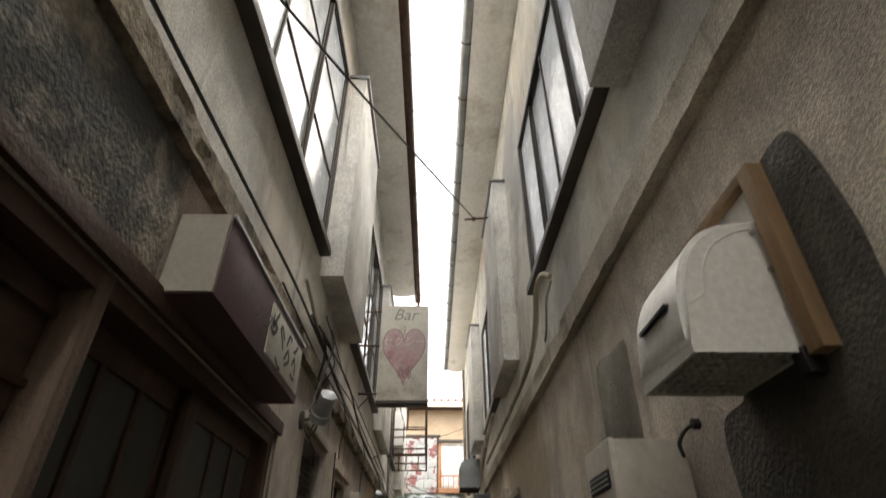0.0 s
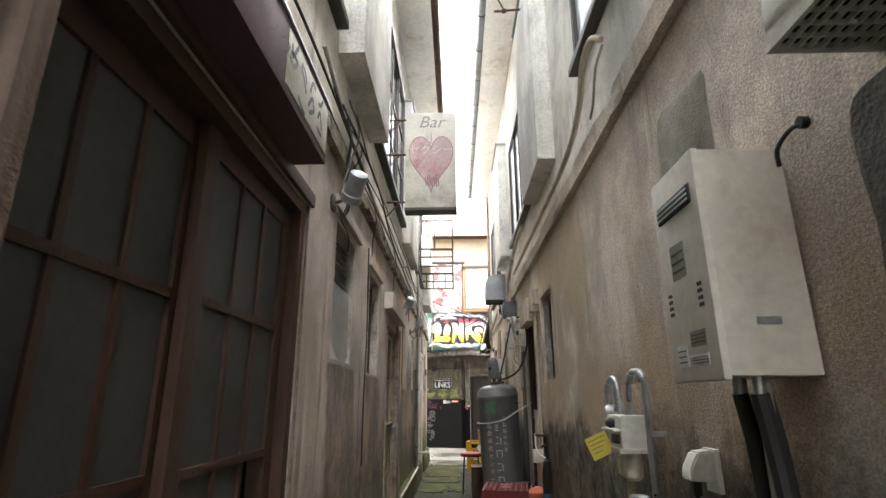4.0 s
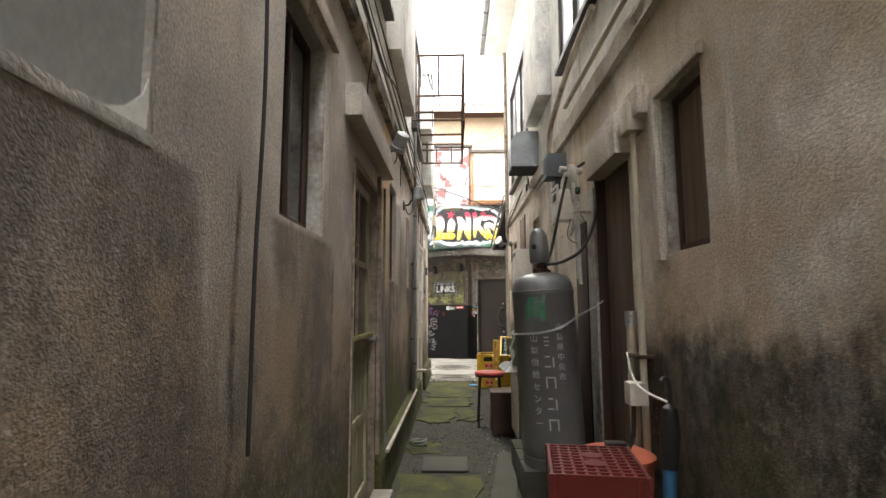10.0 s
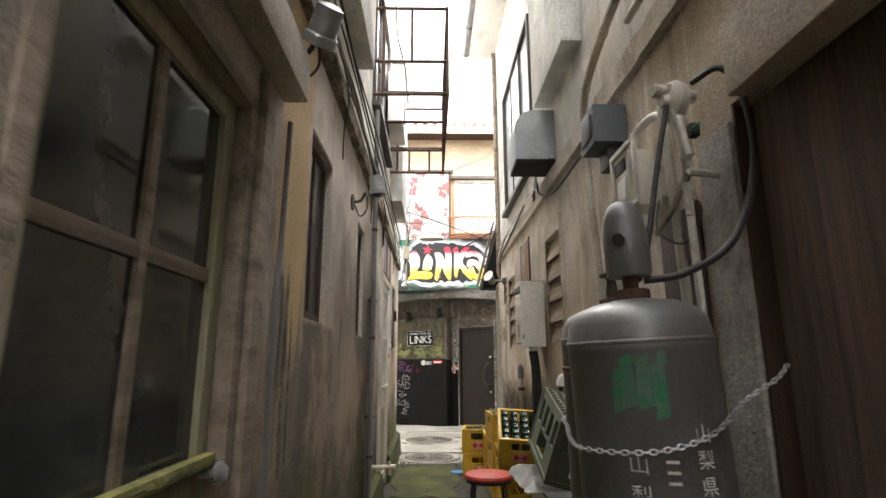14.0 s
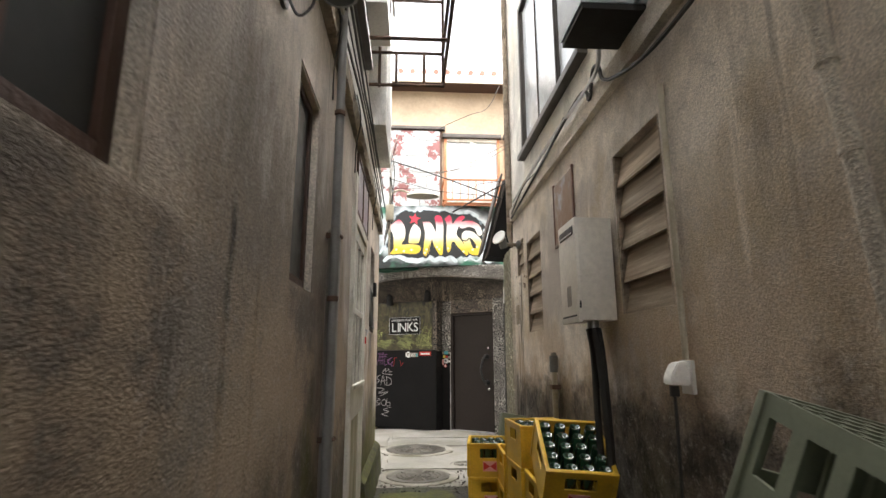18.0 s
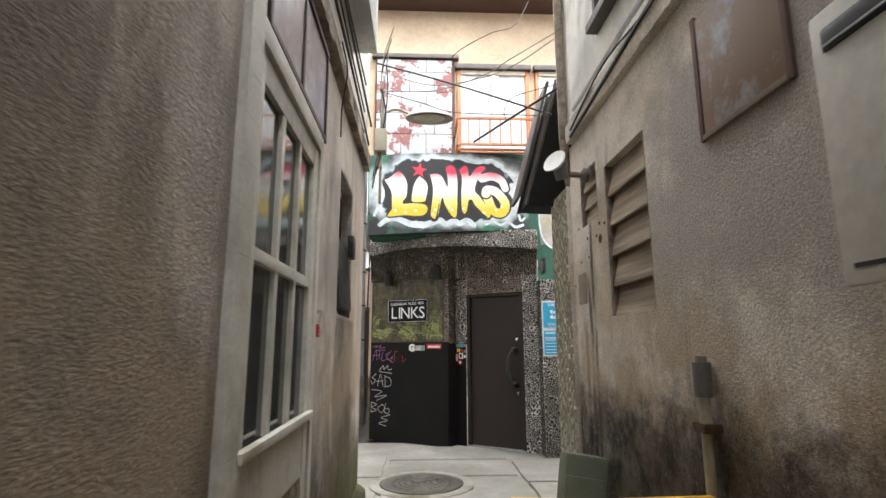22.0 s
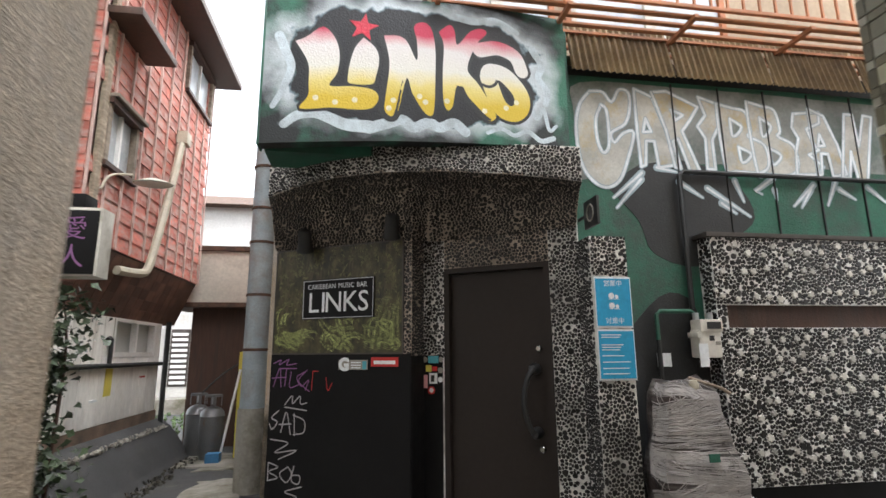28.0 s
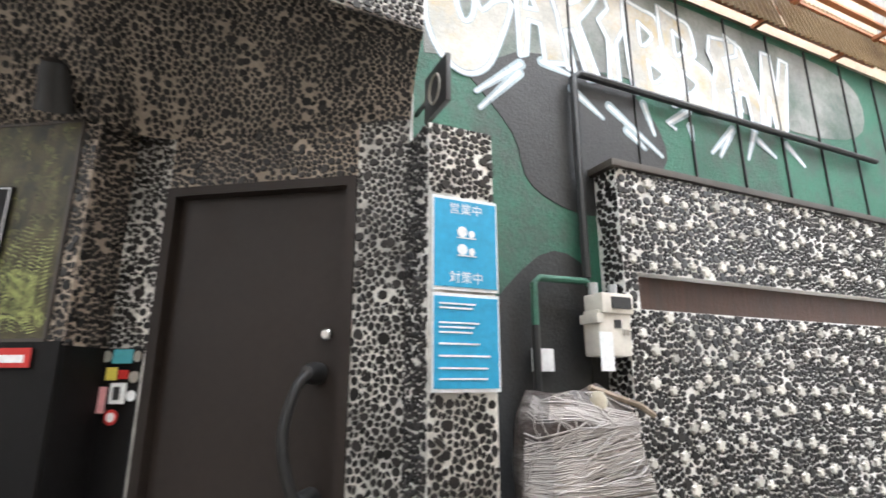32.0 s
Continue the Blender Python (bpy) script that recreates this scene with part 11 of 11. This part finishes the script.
for k in range(4200):
    z_ = r2.uniform(0.05, 2.25)
    w_ = 0.26 + 0.22 * noise.noise(Vector((z_ * 1.4, 2.0, 5.0))) + (0.18 if z_ < 0.7 else 0.0)
    c = Vector((-2.72 + r2.gauss(0, 0.5) * w_ * 1.25, 16.84 + r2.gauss(0, 0.5) * w_ * 0.7, z_))
    if c.x > -2.2 or c.y > 16.94 or c.z > 1.98:
        continue
    m = Matrix.LocRotScale(c, Euler([r2.uniform(-1.2, 1.2), r2.uniform(-1.2, 1.2), r2.uniform(0, 6.3)]), None)
    sz = r2.uniform(0.022, 0.05)
    q = len(V)
    V += [m @ Vector((a * sz, b * sz, d_ * sz)) for a, b, d_ in ((0, -0.9, 0), (0.75, -0.3, 0.15), (0.35, 0.2, 0.05), (0, 1.1, -0.1), (-0.35, 0.2, 0.05), (-0.75, -0.3, 0.15))]
    F += [(q, q + 1, q + 2, q + 3), (q, q + 3, q + 4, q + 5)]
me = bpy.data.meshes.new("leaves")
me.from_pydata(V, [], F)
me.materials.append(M["ivy"])
ob = new("leaves", me)
ob["kind"] = "stuff"
ob.parent = IV
ob.matrix_parent_inverse = Matrix.Translation(-Vector(IV.location))

g = thing("shed", (-2.3, 21.6, 0), "low shed with cream fascia over dark brown walls", "shed")
part("fascia", bx(-3.30, -0.9, 21.3, 22.4, 2.28, 3.12, 0.01), "far_cream", g)
part("roof_edge", bx(-3.34, -0.9, 21.25, 22.4, 3.12, 3.2, 0.01), "rust", g)
part("lower_edge", bx(-3.36, -0.9, 21.25, 22.4, 2.20, 2.28, 0.01), "rust", g)
part("wall", bx(-3.0, -1.0, 21.5, 22.4, 0.0, 2.2), "wood_dark", g)
for (x, y) in ((-2.62, 20.85), (-2.33, 20.5)):
    g = thing("gas_cylinder", (x, y, 0.06), "small squat grey gas cylinder by the shed", "gas cylinder", "gas cylinders by the shed")
    part("tank", lathe(B(), [(0.13, 0), (0.14, 0.03), (0.145, 0.06), (0.16, 0.09), (0.16, 0.56), (0.165, 0.565), (0.165, 0.575), (0.16, 0.58), (0.145, 0.64), (0.10, 0.68), (0.04, 0.70)], 24, Matrix.Translation((x, y, 0.05))), "cyl", g)
    part("collar", lathe(B(), [(0.105, 0.83), (0.115, 0.83), (0.115, 0.86), (0.105, 0.86)], 20, Matrix.Translation((x, y, 0.05))), "cyl", g)
    for a in (0.4, 1.97, 3.54, 5.11):
        part("collar_post", bx(-0.02, 0.02, -0.005, 0.005, 0.70, 0.84, 0.002, Matrix.Translation((x + 0.11 * math.cos(a), y + 0.11 * math.sin(a), 0.05)) @ Matrix.Rotation(a + math.pi / 2, 4, "Z")), "cyl", g)
    part("valve", rod(B(), (x, y, 0.78), (x, y, 0.88), 0.025, 10), "galv", g)
solo("broom", tube(B(), [(-2.16, 20.3, 0.06), (-1.99, 20.47, 1.25)], 0.018, 6), "plast_white", "white broom handle leaning by the cylinders", "broom")
solo("dustpan", bx(-2.30, -2.12, 20.12, 20.30, 0.052, 0.18, 0.03), "blue_plast", "blue plastic dustpan on the ground", "dustpan")
solo("yellow_guard", bx(-2.02, -1.90, 20.48, 20.54, 0.05, 1.5, 0.01), "yellow_tag", "yellow guard board beside the pole", "guard")
solo("supply_pipe", tube(B(), curve_pts([(-2.62, 20.85, 0.87), (-2.4, 20.95, 1.12), (-2.2, 21.2, 1.3), (-2.1, 21.5, 1.35)], 5), 0.014, 6), "cable", "black gas hose from the cylinders to the shed", "hose")
FH = thing("white_house", (-5, 28, 0), "far white house with a dark red roof and shutters", "house")
part("wall", bx(-8.0, -2.6, 27.0, 33.0, -0.2, 5.4), "far_white", FH)
bm = B()
v = [bm.verts.new(p) for p in ((-8.4, 26.6, 5.4), (-2.2, 26.6, 5.4), (-2.2, 33.4, 5.4), (-8.4, 33.4, 5.4), (-8.4, 30, 6.6), (-2.2, 30, 6.6))]
for f_ in ((0, 1, 5, 4), (2, 3, 4, 5), (1, 2, 5), (3, 0, 4), (0, 3, 2, 1)):
    bm.faces.new([v[i] for i in f_])
part("roof", bm, "rust", FH, smooth=0)
for k in range(10):
    part("shutter_slat", bx(-5.05, -4.68, 26.95, 26.99, 0.72 + 0.135 * k, 0.79 + 0.135 * k), "plast_white", FH)
part("shutter_frame", bx(-5.1, -4.63, 26.985, 26.999, 0.66, 2.1), "frame_dark", FH)
part("window", bx(-5.62, -5.35, 26.97, 26.999, 1.7, 2.1), "frame_dark", FH)
part("drain_pipe", tube(B(), [(-5.2, 26.96, -0.1), (-5.2, 26.96, 5.3)], 0.04, 8), "pvc_grey", FH)
part("step", bx(-6.2, -4.3, 26.3, 27.0, 0.0, 0.4, 0.02), "concrete", FH)
scatter("weeds", 200, (-5.2, -3.4, 22.5, 26.2), 0.045, "leaf", "low weeds at the foot of the far house", 5, z=0.1)
scatter("rubble", 420, (-3.08, -2.93, 17.5, 20.6), 0.03, "litter", "small stones and rubble along the house footing", 6, z=0.50)
scatter("rubble", 240, (-2.72, -2.45, 17.5, 20.6), 0.03, "gravel", "loose stones at the edge of the lane", 7, z=0.06)
# far blocks that close the street to either side
for (x0_, x1_, y0_, y1_, h_) in ((-16, -7, 13.5, 20, 6.0), (7, 16, 13, 17, 6.5), (-3, 8, 36, 42, 7.0)):
    solo("far_building", bx(x0_, x1_, y0_, y1_, -0.2, h_), "far_white", "plain pale building closing the street", "building", kind="structure")

# ---- tiled pier at the corner of the right wall ----
PIER = thing("tiled_pier", (0.78, 13.15, GZ), "corner pier clad in mosaic tiles, large olive squares and small pale ones", "pier", kind="structure")
part("core", bx(0.766, 1.2, 12.936, 13.385, -0.1, 2.6), "tile_joint", PIER)
part("edge_mortar", bx(0.759, 0.83, 12.9305, 12.9355, -0.1, 2.6), "lintel", PIER, "pale mortar edge")
shared = {}
r2 = random.Random(77)
U = 0.0215
# one cell of three by three units: a large square, two bars and a small pale square
CELL = ((0, 0, 2, 2, "tile"), (2, 0, 1, 2, "tile_ochre"), (0, 2, 2, 1, "tile_ochre"), (2, 2, 1, 1, "tile_pale"))
joined = {}
for col in range(7):
    for row in range(39):
        flip_y, flip_z = r2.random() < 0.5, r2.random() < 0.5
        for a, b, w_, h_, mt in CELL:
            a, b = (3 - a - w_ if flip_y else a), (3 - b - h_ if flip_z else b)
            mt = r2.choice(("tile", "tile_ochre", "tile_pale")) if r2.random() < 0.22 else mt
            y, z = 12.9335 + U * (3 * col + a), 0.075 + U * (3 * row + b)
            d_ = r2.uniform(0, 0.002)
            if 14 <= row < 24:
                key = (w_, h_, mt)
                if key not in shared:
                    bm = bx(-0.008, 0, 0.0013, U * w_ - 0.0013, 0.0013, U * h_ - 0.0013, 0.0)
                    shared[key] = bpy.data.meshes.new("tile")
                    bm.to_mesh(shared[key])
                    bm.free()
                    shared[key].materials.append(M[mt])
                ob = new("tile", shared[key])
                ob.parent = PIER
                ob.matrix_parent_inverse = Matrix.Translation(-Vector(PIER.location))
                ob.location = (0.766 - d_, y, z)
            else:
                V, F = joined.setdefault(mt, ([], []))
                k = len(V)
                V += [(p_, q_, t_) for p_ in (0.758 - d_, 0.766) for q_ in (y + 0.0013, y + U * w_ - 0.0013) for t_ in (z + 0.0013, z + U * h_ - 0.0013)]
                F += [tuple(k + q for q in f_) for f_ in ((0, 1, 3, 2), (0, 4, 5, 1), (2, 3, 7, 6), (1, 5, 7, 3), (0, 2, 6, 4))]
for mt, (V, F) in joined.items():
    me = bpy.data.meshes.new("mosaic")
    me.from_pydata(V, [], F)
    me.materials.append(M[mt])
    ob = new("mosaic", me)
    ob["kind"] = "stuff"
    ob.parent = PIER
    ob.matrix_parent_inverse = Matrix.Translation(-Vector(PIER.location))
